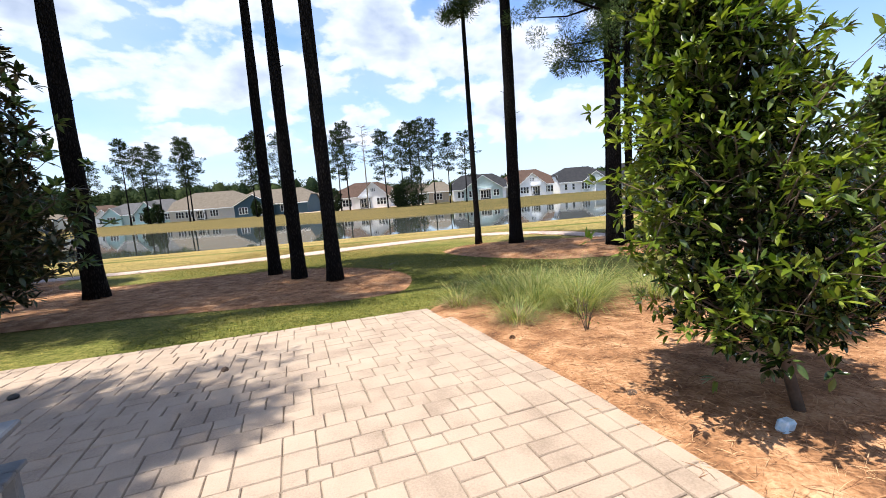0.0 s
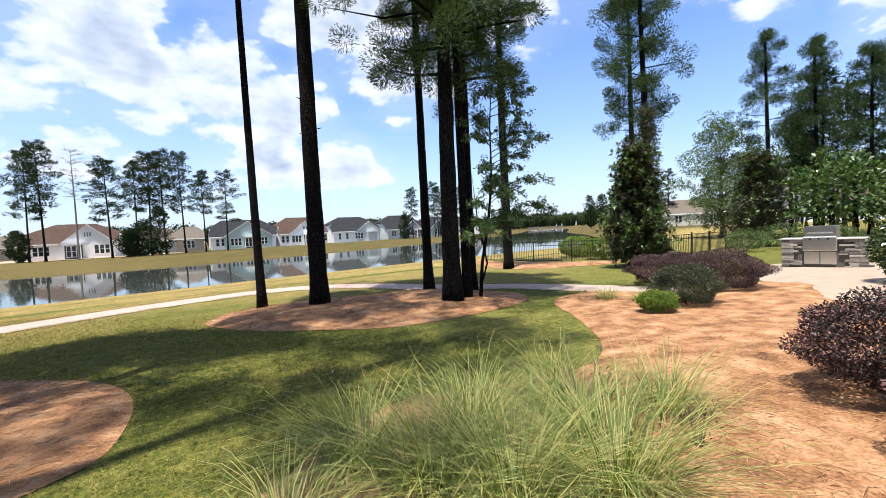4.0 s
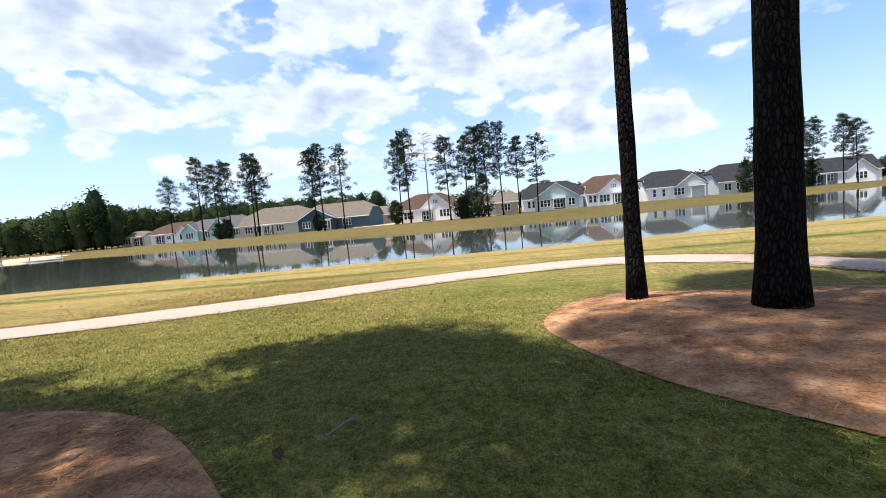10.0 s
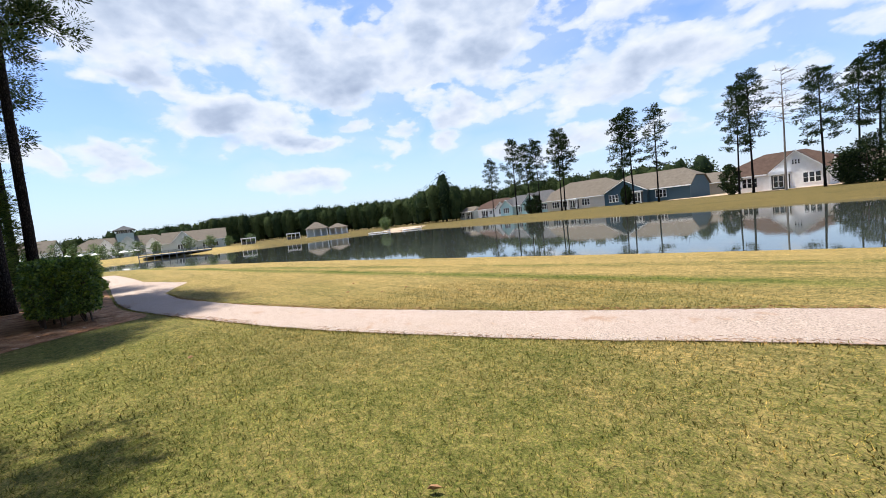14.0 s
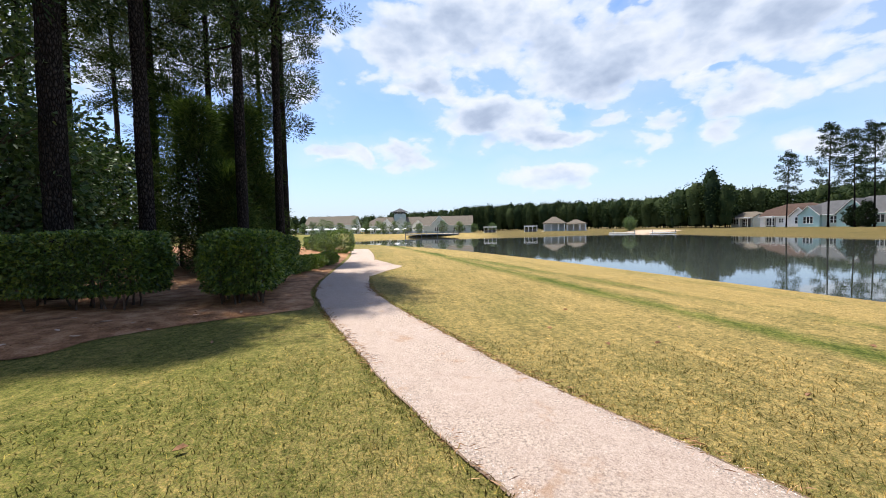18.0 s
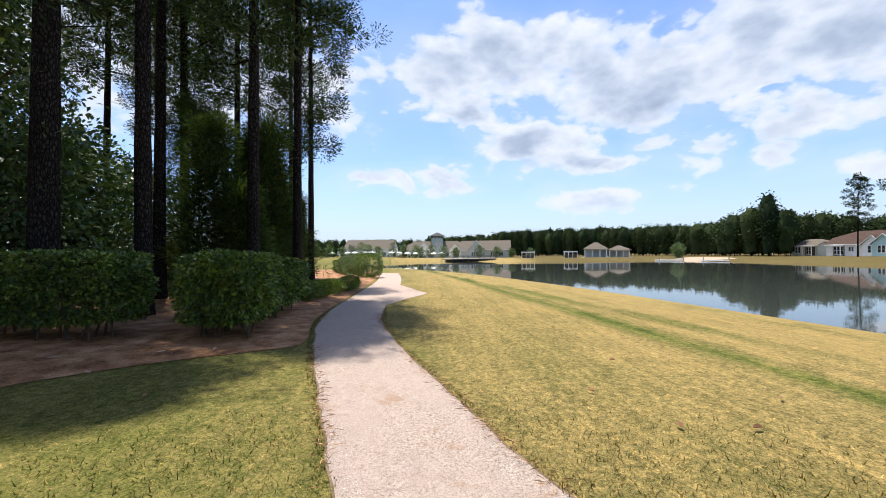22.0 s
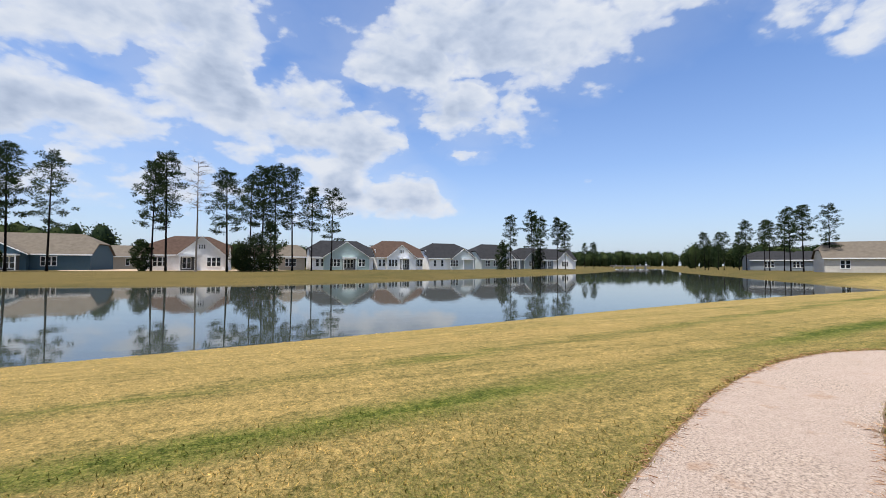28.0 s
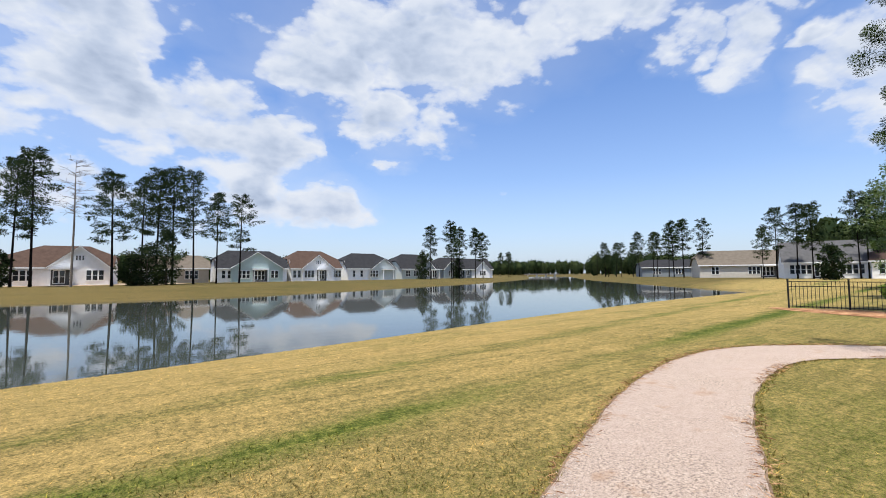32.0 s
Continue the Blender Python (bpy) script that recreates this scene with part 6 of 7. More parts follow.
def terrace_fence():
    t = thing("terrace_fence", "low dark fence along the clubhouse terrace", "fence")
    for a, c in zip(TERRACE_EDGE, TERRACE_EDGE[1:]):
        for i in range(6):
            x, y = a[0] + (c[0] - a[0]) * i / 6, a[1] + (c[1] - a[1]) * i / 6
            part("post", box_bm(x - 0.1, x + 0.1, y - 0.1, y + 0.1, ground_z(x, y) - 0.2, ground_z(x, y) + 1.2), BLACKMETAL, t)
        z0, z1 = ground_z(*a), ground_z(*c)
        for h in (0.25, 0.7, 1.1):
            vs, fs = tube([(*a, z0 + h), (*c, z1 + h)], [0.09, 0.09], 4)
            mesh_ob("rail", vs, fs, BLACKMETAL, t)


terrace_fence()
for i in range(16):
    x, y = -201 + (i * 11 % 7) * 0.8, -30 + i * 3.7
    make_shrub("terrace_shrub", "rounded green shrub along the clubhouse terrace", "shrub", 380 + i, 1.3, 1.3, 1.4 + (i % 4) * 0.4, 0.3, 260, (HEDGELEAF, LIGHTLEAF, DARKLEAF)[i % 3], (x, y, ground_z(x, y)), group="terrace shrubs", stems=2)


# ---- neighbour's terrace: paving, grill counter, house corner, laurel ----
tagged(drape("terrace_paving", smooth_closed([(10.4, 7.4), (12.6, 8.6), (13.6, 9.9), (17.5, 11.6), (19.5, 10.5), (19.0, 6.5), (16.0, 3.6), (11.0, 4.6)], 4), 0.5, 0.03, PAVER, 0.002, 0.15), "pale paved terrace in the sun", "paving", kind="structure")


def grill_station(x, y, rz):
    t = thing("grill_counter", "stacked-stone outdoor kitchen counter with stainless grill", "grill", (x, y, ground_z(x, y) + 0.03), rz)
    core = part("counter_core", box_bm(-1.0, 1.0, 0.03, 0.75, 0, 0.92), STONE, t)
    part("countertop", box_bm(-1.06, 1.06, -0.06, 0.82, 0.92, 0.96, 0.01), CONCRETE, t)
    pr = random.Random(4)
    me = []
    for L in (0.22, 0.34, 0.46):
        b = box_bm(0, L - 0.008, -0.03, 0.03, 0, 0.066, 0.008)
        m = bpy.data.meshes.new("stone")
        b.to_mesh(m), b.free(), m.materials.append(STONE)
        me.append((L, m))
    for r in range(13):
        xx = -1.0
        while xx < 0.95:
            L, m = pr.choice(me)
            L = min(L, 1.0 - xx)
            if xx + L < -0.42 or xx > 0.42:
                share("stone", m, core, (xx, pr.uniform(-0.012, 0.012), 0.005 + r * 0.07))
            xx += L
    gr = part("grill", box_bm(-0.42, 0.42, -0.1, 0.6, 0.55, 1.02, 0.02), STEEL, t, "stainless steel grill")
    part("lid", prism_bm([(-0.4, 0), (0.4, 0), (0.4, 0.52), (-0.4, 0.52)], 1.02, 1.36), STEEL, gr)
    for i in (-1, 0, 1):
        vs, fs = tube([(i * 0.22, -0.1, 0.95), (i * 0.22, -0.15, 0.95)], [0.03, 0.028], 10)
        mesh_ob("knob", vs, fs, BLACKMETAL, gr)
    vs, fs = tube([(-0.32, -0.06, 1.14), (0.32, -0.06, 1.14)], [0.015, 0.015], 8)
    mesh_ob("handle", vs, fs, STEEL, gr)
    for s in (-1, 1):
        dr = part("cabinet_door", box_bm(0.01 if s > 0 else -0.40, 0.40 if s > 0 else -0.01, -0.03, 0.0, 0.12, 0.53, 0.008), STEEL, t)
        vs, fs = tube([(s * 0.05, -0.06, 0.25), (s * 0.05, -0.06, 0.42)], [0.01, 0.01], 6)
        mesh_ob("door_handle", vs, fs, STEEL, dr)


grill_station(17.3, 9.65, -84)
make_shrub("laurel_shrub", "dense glossy bright green laurel by the terrace", "shrub", 61, 1.1, 1.0, 1.6, 0.09, 7000, MAGLEAF, (13.6, 6.6, ground_z(13.6, 6.6)), shell=0.7)
house("neighbour's pale house with deep eaves", 22.2, -3.4, 0, 14, 12, "cream", "tan", 6.0, 0.1, 3.0, wins=[(3, 2, "std", 0), (8, 3, "std", 0)], side=[(9.0, 1.0, -1), (4.0, 1.0, -1)], tall=1.0)
t = thing("garden_chair", "dark metal garden chair on the terrace", "chair", (13.0, 6.0, ground_z(13.0, 6.0) + 0.03), 30)
part("seat", box_bm(-0.25, 0.25, -0.25, 0.25, 0.40, 0.44, 0.01), BLACKMETAL, t)
part("backrest", box_bm(-0.25, 0.25, 0.22, 0.26, 0.44, 0.92, 0.01), BLACKMETAL, t)
for sx in (-0.22, 0.22):
    for sy in (-0.22, 0.22):
        part("leg", box_bm(sx - 0.02, sx + 0.02, sy - 0.02, sy + 0.02, 0, 0.4), BLACKMETAL, t)

# ---- paved patio ----
PU, PV = np.array([math.cos(radians(20)), math.sin(radians(20))]), np.array([-math.sin(radians(20)), math.cos(radians(20))])
PC = np.array([-0.40, 6.78])


def patio_xy(u, v):
    return PC + PU * u + PV * v


def patio_z(x, y):
    return -0.0588 * min(max(y - 3, 0), 6) + 0.008


_o = [patio_xy(u, v) for u, v in ((0.0, 0.0), (0.16, -1.5), (0.2, -3.0), (0.15, -4.6), (0.1, -12), (-14, -12), (-14, 0.0))]
_o = np.concatenate([np.linspace(p, q, 12, endpoint=False) for p, q in zip(_o, _o[1:] + _o[:1])])
PATIO_OUT = _o
patio = tagged(drape("patio", PATIO_OUT, 0.5, 0.004, JOINT, 0.0, 0.02), "patio of tumbled beige concrete pavers with dark joints", "patio", kind="structure")

# a bench corner beside the patio
t = thing("slatted_bench", "grey slatted garden bench on the patio", "bench", (-2.25, 2.0, ground_z(-2.25, 2.0) + 0.03), 25)
for i in range(4):
    part("slat", box_bm(-1.2, 0, -0.45 + i * 0.115, -0.35 + i * 0.115, 0.42, 0.45, 0.006), GREYPLASTIC, t)
for sx in (-1.15, -0.1):
    for sy in (-0.42, -0.06):
        part("leg", box_bm(sx, sx + 0.06, sy, sy + 0.06, 0, 0.42, 0.006), GREYPLASTIC, t)
part("armrest", box_bm(-0.12, 0.0, -0.46, 0.02, 0.62, 0.66, 0.01), GREYPLASTIC, t)
part("arm_post", box_bm(-0.09, -0.03, -0.44, -0.38, 0.45, 0.62), GREYPLASTIC, t)

# ---- litter ----
LEAFBROWN = mat("dead_leaf", [(0.20, 0.10, 0.05), (0.42, 0.24, 0.12)], 9, 0.8, 0.1, 60, rand=0.4)
CONE = mat("pine_cone", [(0.05, 0.032, 0.022), (0.17, 0.11, 0.075)], 20, 0.9, 0.5, 80)


def fallen_leaf(x, y, s, rz):
    z = ground_z(x, y) + 0.035
    v = [(-s, 0, 0), (-s * .4, -s * .38, .012), (s * .4, -s * .36, .02), (s, 0, .01), (s * .4, s * .36, .03), (-s * .4, s * .38, .02), (0, 0, -.004), (0, 0, 0.0)]
    ob = mesh_ob("fallen_leaf", v[:7], [(0, 1, 6), (1, 2, 6), (2, 3, 6), (3, 4, 6), (4, 5, 6), (5, 0, 6)], LEAFBROWN)
    m = ob.modifiers.new("thick", "SOLIDIFY")
    m.thickness = 0.002
    ob.matrix_basis = pose(x, y, z, 6, 8, rz)
    tagged(ob, "curled brown dead leaf lying on the lawn", "leaf", "fallen leaves")


for i, (x, y, s) in enumerate([(-11.2, 20.15, .07), (-12.2, 19.75, .06), (-11.1, 20.8, .07), (-11.8, 21.65, .06), (1.0, 11.55, .08), (1.3, 9.9, .09), (-9.3, 21.0, .07), (-10.4, 23.2, .07), (-8.3, 22.4, .06), (-13.5, 20.6, .06), (-9.2, 15.8, .07), (-12.1, 14.9, .06), (-4.4, 16.3, .06), (-2.6, 17.2, .05)]):
    fallen_leaf(x, y, s * 0.75, i * 49)


def pine_cone(x, y, rz):
    z = ground_z(x, y) + 0.06
    g = Geo()
    for k in range(9):
        q = k / 8
        r = 0.034 * math.sin(math.pi * min(1, 0.15 + 0.85 * (1 - q))) + 0.006
        for j in range(8):
            a = j * math.pi / 4 + k * 0.4
            c = Vector((q * 0.10 - 0.05, math.cos(a) * r, math.sin(a) * r))
            n = Vector((0.4, math.cos(a), math.sin(a))).normalized() * 0.016
            s = Vector((0, -math.sin(a), math.cos(a))) * 0.011
            g.add([c - s, c + s, c + n + s * 0.6, c + n - s * 0.6, c - n * 0.3], [(0, 1, 2, 3), (0, 1, 4)])
    ob = mesh_ob("pine_cone", g.v, g.f, CONE)
    ob.matrix_basis = pose(x, y, z - 0.02, 0, 10, rz) @ Matrix.Scale(0.7, 4)
    tagged(ob, "open brown pine cone lying on the ground", "pine cone", "pine cones")


for i, (x, y) in enumerate([(-2.15, 13.15), (-1.75, 12.35), (-4.9, 13.5), (-2.2, 10.3), (-1.9, 9.2), (1.35, 3.05), (-2.5, 4.3), (-3.2, 9.0), (0.7, 4.75), (4.6, 8.2), (3.4, 13.5), (4.2, 14.4), (-2.05, 11.0)]):
    pine_cone(x, y, i * 77)


def stick():
    x, y = -1.82, 13.55
    g = Geo()
    g.add(*tube([(-0.16, -0.05, 0), (0, 0.0, 0.03), (0.14, 0.10, 0.01)], [0.009, 0.008, 0.004], 6))
    g.add(*tube([(0, 0.0, 0.03), (0.10, -0.06, 0.06)], [0.006, 0.003], 5))
    g.add(*tube([(-0.06, -0.02, 0.02), (-0.10, 0.10, 0.05)], [0.006, 0.003], 5))
    ob = mesh_ob("fallen_stick", g.v, g.f, GREYBARK)
    ob.matrix_basis = pose(x, y, ground_z(x, y) + 0.03, 0, 0, 40)
    tagged(ob, "pale forked twig lying on the grass", "twig")


stick()
LABEL = mat("plastic_label", [(0.25, 0.45, 0.60), (0.70, 0.74, 0.76)], 14, 0.5, 0.05, 60)
b = box_bm(-0.06, 0.06, -0.035, 0.035, 0, 0.085, 0.014)
me = bpy.data.meshes.new("plastic_pot_tag")
b.to_mesh(me), b.free(), me.materials.append(LABEL)
tagged(new("plastic_packet", me), "crumpled blue and white plastic packet on pine straw", "packet").matrix_basis = pose(2.02, 2.43, ground_z(2.02, 2.43) + 0.05, 8, 12, 30)
b = bmesh.new()
bmesh.ops.create_icosphere(b, subdivisions=2, radius=0.05)
me = bpy.data.meshes.new("dark_ball")
b.to_mesh(me), b.free(), me.materials.append(BLACKMETAL)
tagged(new("dark_cap", me), "small dark round cap lying on the pavers", "cap").matrix_basis = pose(-4.4, 3.9, ground_z(-4.4, 3.9) + 0.05) @ Matrix.Diagonal((1, 1, 0.6, 1))


def dry_plant(x, y, seed, h):
    pr = random.Random(seed)
    t = thing("dry_seedling", "thin bare twiggy plant in the pine straw", "plant", (x, y, ground_z(x, y) + 0.03))
    g = Geo()
    for _ in range(7):
        a, r = pr.uniform(0, 6.28), pr.uniform(0.05, 0.22)
        e = Vector((math.cos(a) * r, math.sin(a) * r, h * pr.uniform(0.6, 1)))
        g.add(*tube([(0, 0, -0.03), e * 0.5 + Vector((0, 0, 0.03)), e], [0.006, 0.005, 0.002], 5))
        for _ in range(3):
            q = e * pr.uniform(0.4, 0.9)
            g.add(*tube([q, q + Vector((pr.gauss(0, .05), pr.gauss(0, .05), 0.07))], [0.003, 0.0015], 4))
    mesh_ob("twig", g.v, g.f, TWIG, t)
    rng = np.random.default_rng(seed)
    p = np.stack([rng.normal(0, .09, 60), rng.normal(0, .09, 60), rng.uniform(0.05, h, 60)], 1)
    v, f = leaves(rng, p, unit(rng, 60), 0.035, 0.014)
    tagged(mesh_ob("leaf", v, f, HEDGELEAF, t), kind="stuff")


dry_plant(1.6, 4.8, 3, 0.45)
dry_plant(2.7, 5.85, 4, 0.4)
dry_plant(3.1, 6.9, 5, 0.35)

CHIP = mat("bark_chip", [(0.30, 0.20, 0.14), (0.55, 0.42, 0.32)], 8, 0.9, 0.3, 60, rand=0.5)
for i, (x, y) in enumerate([(-13.4, 13.2), (-13.0, 12.4), (-12.6, 12.9), (-14.0, 13.9), (-12.3, 11.6), (-13.9, 12.0), (-13.2, 11.1), (-14.2, 14.6), (-12.9, 13.7), (-13.6, 12.7), (-12.2, 12.3), (-14.3, 13.3)]):
    b = bmesh.new()
    bmesh.ops.create_icosphere(b, subdivisions=1, radius=0.06)
    for v in b.verts:
        v.co = Vector((v.co.x * (1.3 + 0.3 * math.sin(i * 3 + v.co.y * 40)), v.co.y * 0.45, v.co.z * 0.16))
    m = bpy.data.meshes.new("bark_chip")
    b.to_mesh(m), b.free(), m.materials.append(CHIP)
    tagged(new("bark_chip", m), "pale flake of pine bark lying on the straw", "bark", "bark flakes").matrix_basis = pose(x, y, ground_z(x, y) + 0.063, 5, 4, i * 53)

# ---- loose needles, blades and stones near the walk ----
WALKED = np.array([(x, y) for _, x, y, *_ in PATH])


def walk_distance(q):
    best = np.full(len(q), 1e9)
    for p in WALKED:
        best = np.minimum(best, np.hypot(q[:, 0] - p[0], q[:, 1] - p[1]))
    return best


def scatter(rng, outline, density, reach, lo=None, hi=None):
    o = np.asarray(outline)
    lo, hi = (o.min(0), o.max(0)) if lo is None else (np.array(lo), np.array(hi))
    lo, hi = np.maximum(lo, WALKED.min(0) - reach), np.minimum(hi, WALKED.max(0) + reach)
    n = int(np.prod(hi - lo) * density)
    q = rng.uniform(lo, hi, (n, 2))
    return q


def lay_needles():
    rng = np.random.default_rng(31)
    parts = []
    for o in (BED_SHRUBS, BED_TRIO, BED_RIGHT_TREES, BED_GROVE):
        q = scatter(rng, o, 700, 9.0)
        w = walk_distance(q)
        keep = rng.random(len(q)) < np.clip(1.25 - w / 7.5, 0.06, 1)
        q = q[keep & (w < 9)]
        q = q[signed_distance(q[:, 0], q[:, 1], o) < rng.normal(0.0, 0.06, len(q))]
        z = height(q[:, 0], q[:, 1]) + 0.062 + rng.uniform(-0.005, 0.02, len(q))
        d = -signed_distance(q[:, 0], q[:, 1], o)
        if o is BED_RIGHT_TREES:
            z += 0.17 * np.clip(d / 1.4, 0, 1) - 0.05
        else:
            z -= 0.05 * (1 - np.clip(d / 0.3, 0, 1))
        a = rng.uniform(0, 6.28, len(q))
        dirs = np.stack([np.cos(a), np.sin(a), rng.normal(0.04, 0.12, len(q))], 1)
        parts.append(blades(rng, np.stack([q[:, 0], q[:, 1], z], 1), dirs, 0.15, 0.0042, 0.08))
    # a drift of needles along the footpath's edges
    n = 9000
    k = rng.integers(0, len(PATH_OUT) - 1, n)
    q = PATH_OUT[k] + (PATH_OUT[k + 1] - PATH_OUT[k]) * rng.random((n, 1)) + rng.normal(0, 0.045, (n, 2))
    q = q[(q[:, 0] > -24) & (walk_distance(q) < 11) & (np.sin(1.3 * q[:, 0]) + np.sin(3.1 * q[:, 1]) > -0.6)]
    a = rng.uniform(0, 6.28, len(q))
    dirs = np.stack([np.cos(a), np.sin(a), rng.normal(0.05, 0.1, len(q))], 1)
    parts.append(blades(rng, np.stack([q[:, 0], q[:, 1], height(q[:, 0], q[:, 1]) + rng.uniform(0.03, 0.04, len(q))], 1), dirs, 0.11, 0.006, 0.05))
    v, f = join(parts)
    tagged(mesh_ob("pine_needles", v, f, NEEDLE), "loose rust-coloured fallen pine needles", "pine straw", kind="stuff")


lay_needles()


def grow_lawn():
    rng = np.random.default_rng(32)
    lo, hi = WALKED.min(0) - 9, WALKED.max(0) + 9
    q = rng.uniform(lo, hi, (int(np.prod(hi - lo) * 1700), 2))
    w = walk_distance(q)
    q = q[(rng.random(len(q)) < np.clip(1.5 - w / 3.2, 0, 1)) & (w < 5.0)]
    for o, m in ((PATH_OUT, 0.02), (SPUR, 0), (BED_SHRUBS, 0.0), (BED_TRIO, 0.0), (BED_RIGHT_TREES, 0.0), (BED_GROVE, 0.0), (PATIO_OUT, 0.0), (BED_FENCE, 0.0)):
        q = q[signed_distance(q[:, 0], q[:, 1], o) > m + rng.normal(0, 0.02, len(q))]
    w = walk_distance(q)
    n = len(q)
    z = height(q[:, 0], q[:, 1]) - 0.004
    dirs = np.stack([rng.normal(0, 1.0, n), rng.normal(0, 1.0, n), np.ones(n)], 1)
    dirs /= np.linalg.norm(dirs, axis=1)[:, None]
    L = (0.046 + 0.001 * w) * rng.uniform(0.6, 1.3, n)
    a = rng.uniform(0, 6.28, n)
    side = np.stack([np.cos(a), np.sin(a), 0 * a], 1) * (0.0032 + 0.0006 * w)[:, None]
    root = np.stack([q[:, 0], q[:, 1], z], 1)
    v = np.stack([root - side, root + side, root + dirs * L[:, None]], 1).reshape(-1, 3)
    # longer grass leaning over the path's edges
    e0, e1 = PATH_OUT, np.roll(PATH_OUT, -1, 0)
    seg = np.linalg.norm(e1 - e0, axis=1)
    pick = rng.choice(len(e0), 26000, p=seg / seg.sum())
    along = (e1 - e0)[pick]
    off = np.stack([along[:, 1], -along[:, 0]], 1) / (np.linalg.norm(along, axis=1)[:, None] + 1e-9)
    q3 = e0[pick] + along * rng.random((len(pick), 1)) + off * rng.uniform(-0.11, 0.11, (len(pick), 1))
    sd = signed_distance(q3[:, 0], q3[:, 1], PATH_OUT)
    keep = (sd > -0.02) & (q3[:, 0] > -20)
    for o in (BED_GROVE, BED_RIGHT_TREES, BED_SHRUBS, SPUR):
        keep &= signed_distance(q3[:, 0], q3[:, 1], o) > 0
    q3 = q3[keep]
    m3 = len(q3)
    root3 = np.stack([q3[:, 0], q3[:, 1], height(q3[:, 0], q3[:, 1]) - 0.004], 1)
    a3 = rng.uniform(0, 6.28, m3)
    side3 = np.stack([np.cos(a3), np.sin(a3), 0 * a3], 1) * rng.uniform(0.004, 0.009, m3)[:, None]
    tip3 = root3 + np.stack([rng.normal(0, 0.025, m3), rng.normal(0, 0.025, m3), rng.uniform(0.018, 0.055, m3)], 1)
    v = np.concatenate([v, np.stack([root3 - side3, root3 + side3, tip3], 1).reshape(-1, 3)])
    n += m3
    # coarser tufts further out
    q2 = rng.uniform(lo - 6, hi + 6, (int(np.prod(hi - lo + 12) * 330), 2))
    w2 = walk_distance(q2)
    q2 = q2[(w2 > 3.5) & (w2 < 13)]
    for o in (PATH_OUT, SPUR, BED_SHRUBS, BED_TRIO, BED_RIGHT_TREES, BED_GROVE, PATIO_OUT, BED_FENCE):
        q2 = q2[signed_distance(q2[:, 0], q2[:, 1], o) > 0.02]
    q2 = q2[signed_distance(q2[:, 0], q2[:, 1], SHORE) > 0.15]
    m2 = len(q2)
    root2 = np.stack([q2[:, 0], q2[:, 1], height(q2[:, 0], q2[:, 1]) - 0.006], 1)
    a2 = rng.uniform(0, 6.28, m2)
    side2 = np.stack([np.cos(a2), np.sin(a2), 0 * a2], 1) * rng.uniform(0.005, 0.013, m2)[:, None]
    tip2 = root2 + np.stack([rng.normal(0, 0.05, m2), rng.normal(0, 0.05, m2), rng.uniform(0.006, 0.017, m2)], 1)
    v = np.concatenate([v, np.stack([root2 - side2, root2 + side2, tip2], 1).reshape(-1, 3)])
    n += m2
    tagged(mesh_ob("lawn_grass", v, np.arange(3 * n).reshape(n, 3), LAWNBLADE), "short mown lawn grass blades", "grass", kind="stuff")


grow_lawn()


def strew_stones():
    rng = np.random.default_rng(33)
    q = scatter(rng, PATH_OUT, 1700, 6.5)
    w = walk_distance(q)
    q = q[(w < 6.5) & (rng.random(len(q)) < np.clip(1.2 - w / 6, 0.05, 1))]
    q = q[signed_distance(q[:, 0], q[:, 1], PATH_OUT) < -0.02 + rng.normal(0, 0.03, len(q))]
    n = len(q)
    s = rng.uniform(0.003, 0.009, n)
    c = np.stack([q[:, 0], q[:, 1], height(q[:, 0], q[:, 1]) + 0.018 + s * 0.3], 1)
    base = np.array([(1, 0, 0), (-0.5, 0.87, 0), (-0.5, -0.87, 0), (0.1, 0.1, 0.8)])
    a = rng.uniform(0, 6.28, n)
    R = np.stack([np.stack([np.cos(a), -np.sin(a), 0 * a], 1), np.stack([np.sin(a), np.cos(a), 0 * a], 1), np.stack([0 * a, 0 * a, 1 + 0 * a], 1)], 1)
    v = (c[:, None] + s[:, None, None] * np.einsum("nij,kj->nki", R, base)).reshape(-1, 3)
    f = (np.arange(n)[:, None, None] * 4 + np.array([[0, 1, 3], [1, 2, 3], [2, 0, 3]])[None]).reshape(-1, 3)
    tagged(mesh_ob("loose_stones", v, f, PEBBLE), "loose chips of crushed stone on the path", "gravel", kind="stuff")


strew_stones()


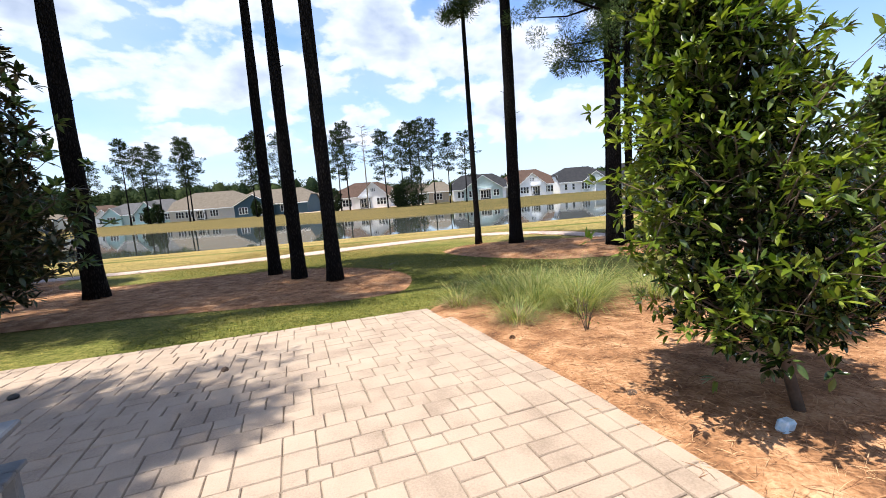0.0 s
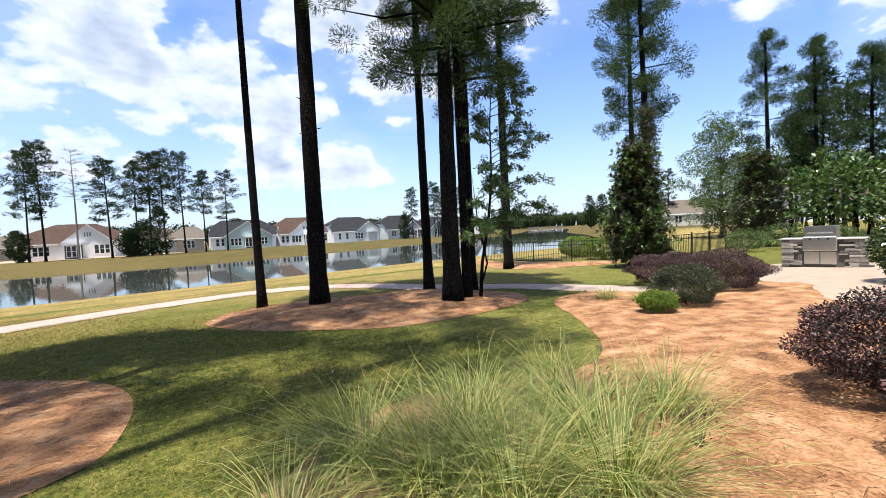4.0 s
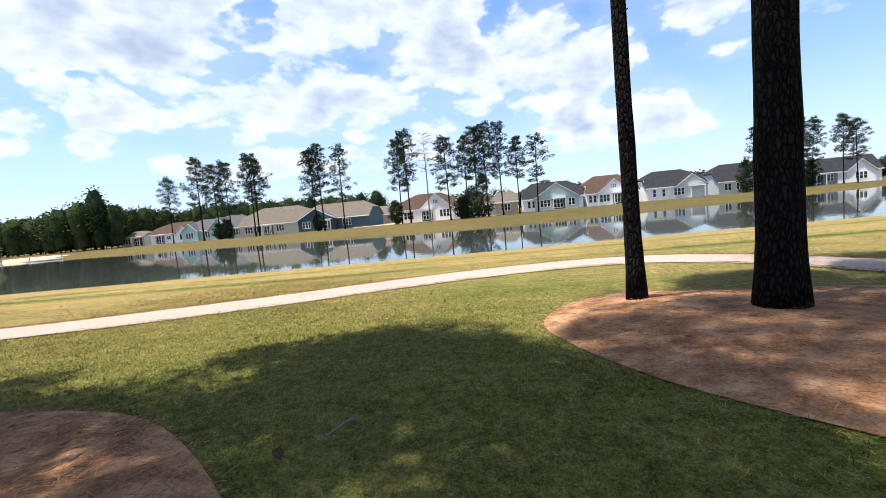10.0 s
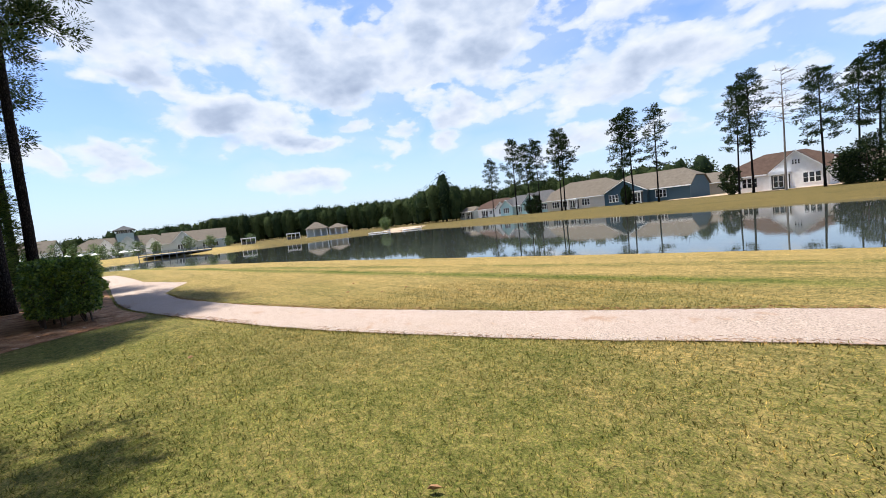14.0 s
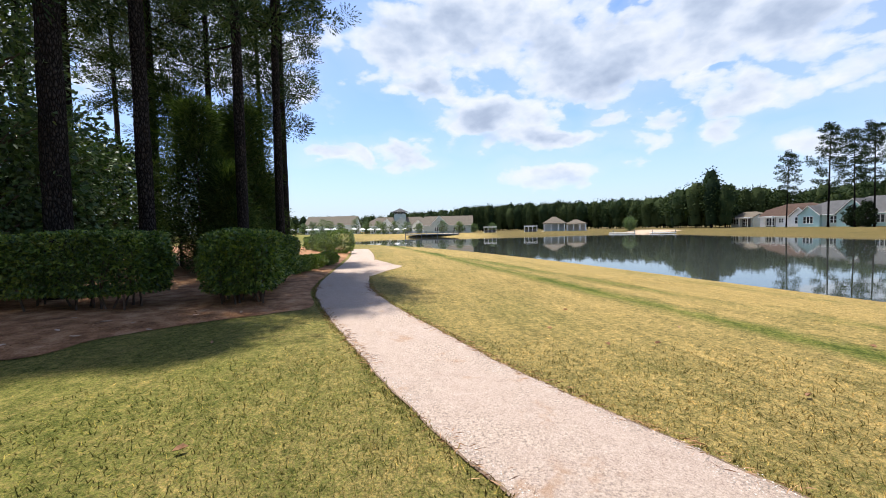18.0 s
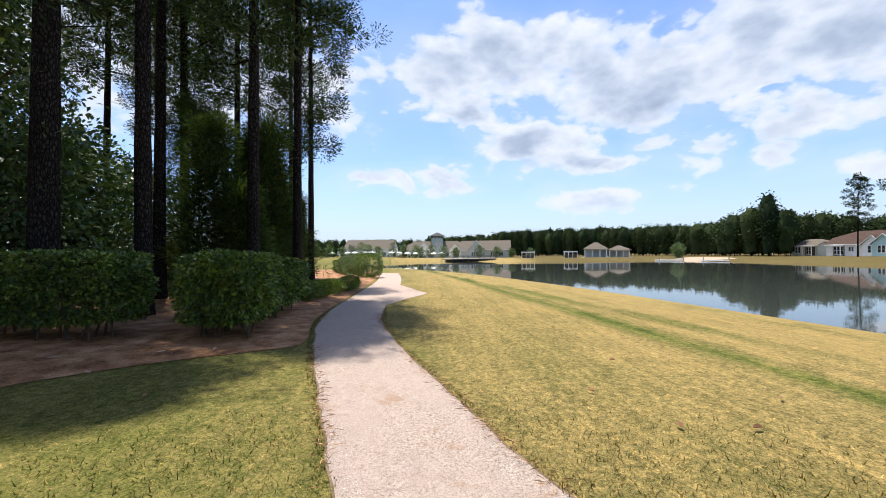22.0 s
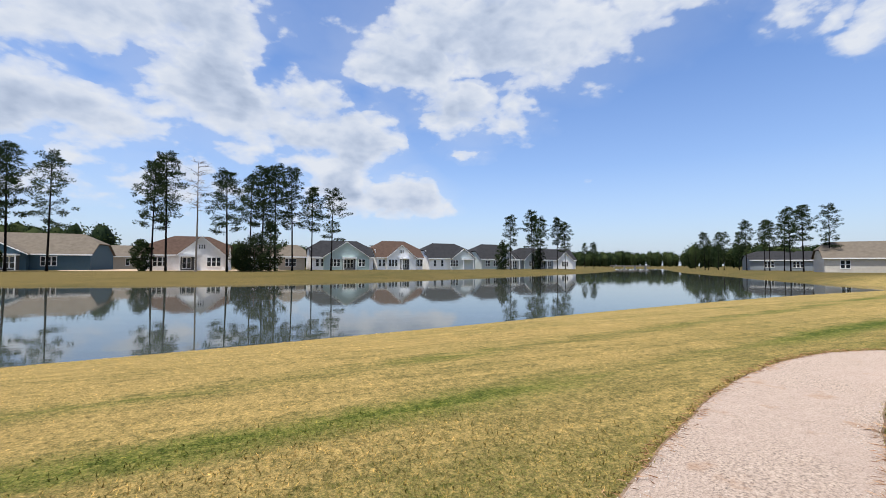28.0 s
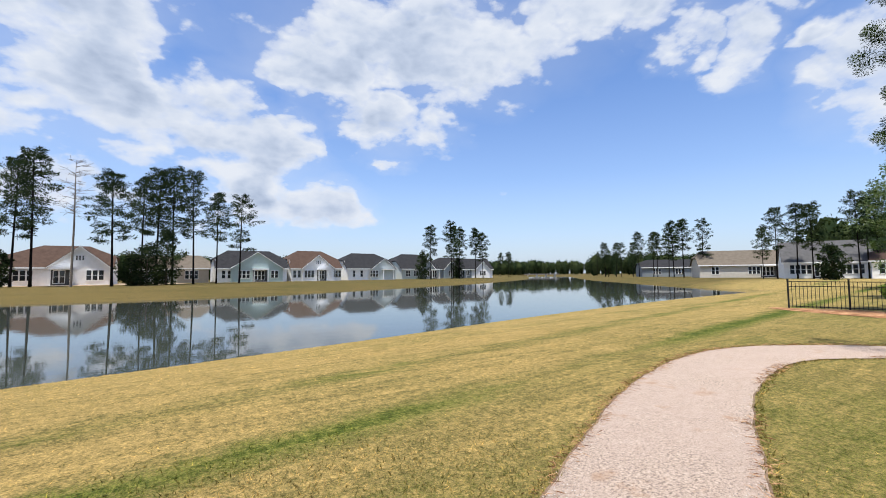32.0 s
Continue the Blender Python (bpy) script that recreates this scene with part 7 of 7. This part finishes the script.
# ---- pavers, one by one ----
def lay_pavers():
    rng = random.Random(12)
    meshes = {}

    def paver_mesh(w, h):
        k = (round(w, 3), round(h, 3))
        if k not in meshes:
            g, e = 0.003, 0.006
            a = [(g, g), (w - g, g), (w - g, h - g), (g, h - g)]
            c = [(g + e, g + e), (w - g - e, g + e), (w - g - e, h - g - e), (g + e, h - g - e)]
            vs = [(*p, -0.03) for p in a] + [(*p, 0.012) for p in a] + [(*p, 0.021) for p in c]
            fs = [(i, (i + 1) % 4, (i + 1) % 4 + 4, i + 4) for i in range(4)] + [(i + 4, (i + 1) % 4 + 4, (i + 1) % 4 + 8, i + 8) for i in range(4)] + [(8, 9, 10, 11)]
            me = bpy.data.meshes.new("paver")
            me.from_pydata(vs, [], fs)
            me.materials.append(PAVER)
            meshes[k] = (me, vs, fs)
        return meshes[k]

    cells = []
    v = -0.16
    # border course, then courses of mixed stones
    while v > -9.0:
        h = rng.choice((0.15, 0.225, 0.225, 0.30))
        u = -0.16
        while u > -9.5:
            w = rng.choice((0.15, 0.225, 0.30, 0.225))
            if h == 0.30 and rng.random() < 0.5:
                cells += [(u - w, v - 0.15, w, 0.15), (u - w, v - 0.30, w, 0.15)]
            else:
                cells.append((u - w, v - h, w, h))
            u -= w
        v -= h
    u = 0.0
    while u > -9.5:
        w = 0.225
        cells.append((u - w, -0.15, w, 0.15))
        u -= w
    v = -0.15
    while v > -9:
        cells.append((-0.15, v - 0.225, 0.15, 0.225))
        if v < -0.8:
            cells.append((0.0, v - 0.225, 0.15, 0.225))
        v -= 0.225
    cells.sort(key=lambda c: (c[0] + 1.3) ** 2 + (c[1] + 3.0) ** 2)
    rest = Geo()
    for i, (u, v, w, h) in enumerate(cells):
        me, vs, fs = paver_mesh(w, h)
        x, y = patio_xy(u, v)
        z = patio_z(x, y) + rng.uniform(-0.003, 0.003)
        m = pose(x, y, z, rng.gauss(0, 0.4) - 2.6 * (y > 3), rng.gauss(0, 0.4), 20 + rng.gauss(0, 0.5))
        if i < 300:
            ob = new("paver", me)
            ob.parent = patio
            ob.matrix_basis = m
        else:
            rest.add([m @ Vector(p) for p in vs], fs)
    r = mesh_ob("paver_field", rest.v, rest.f, PAVER_REST, patio)
    r["kind"] = "stuff"


lay_pavers()
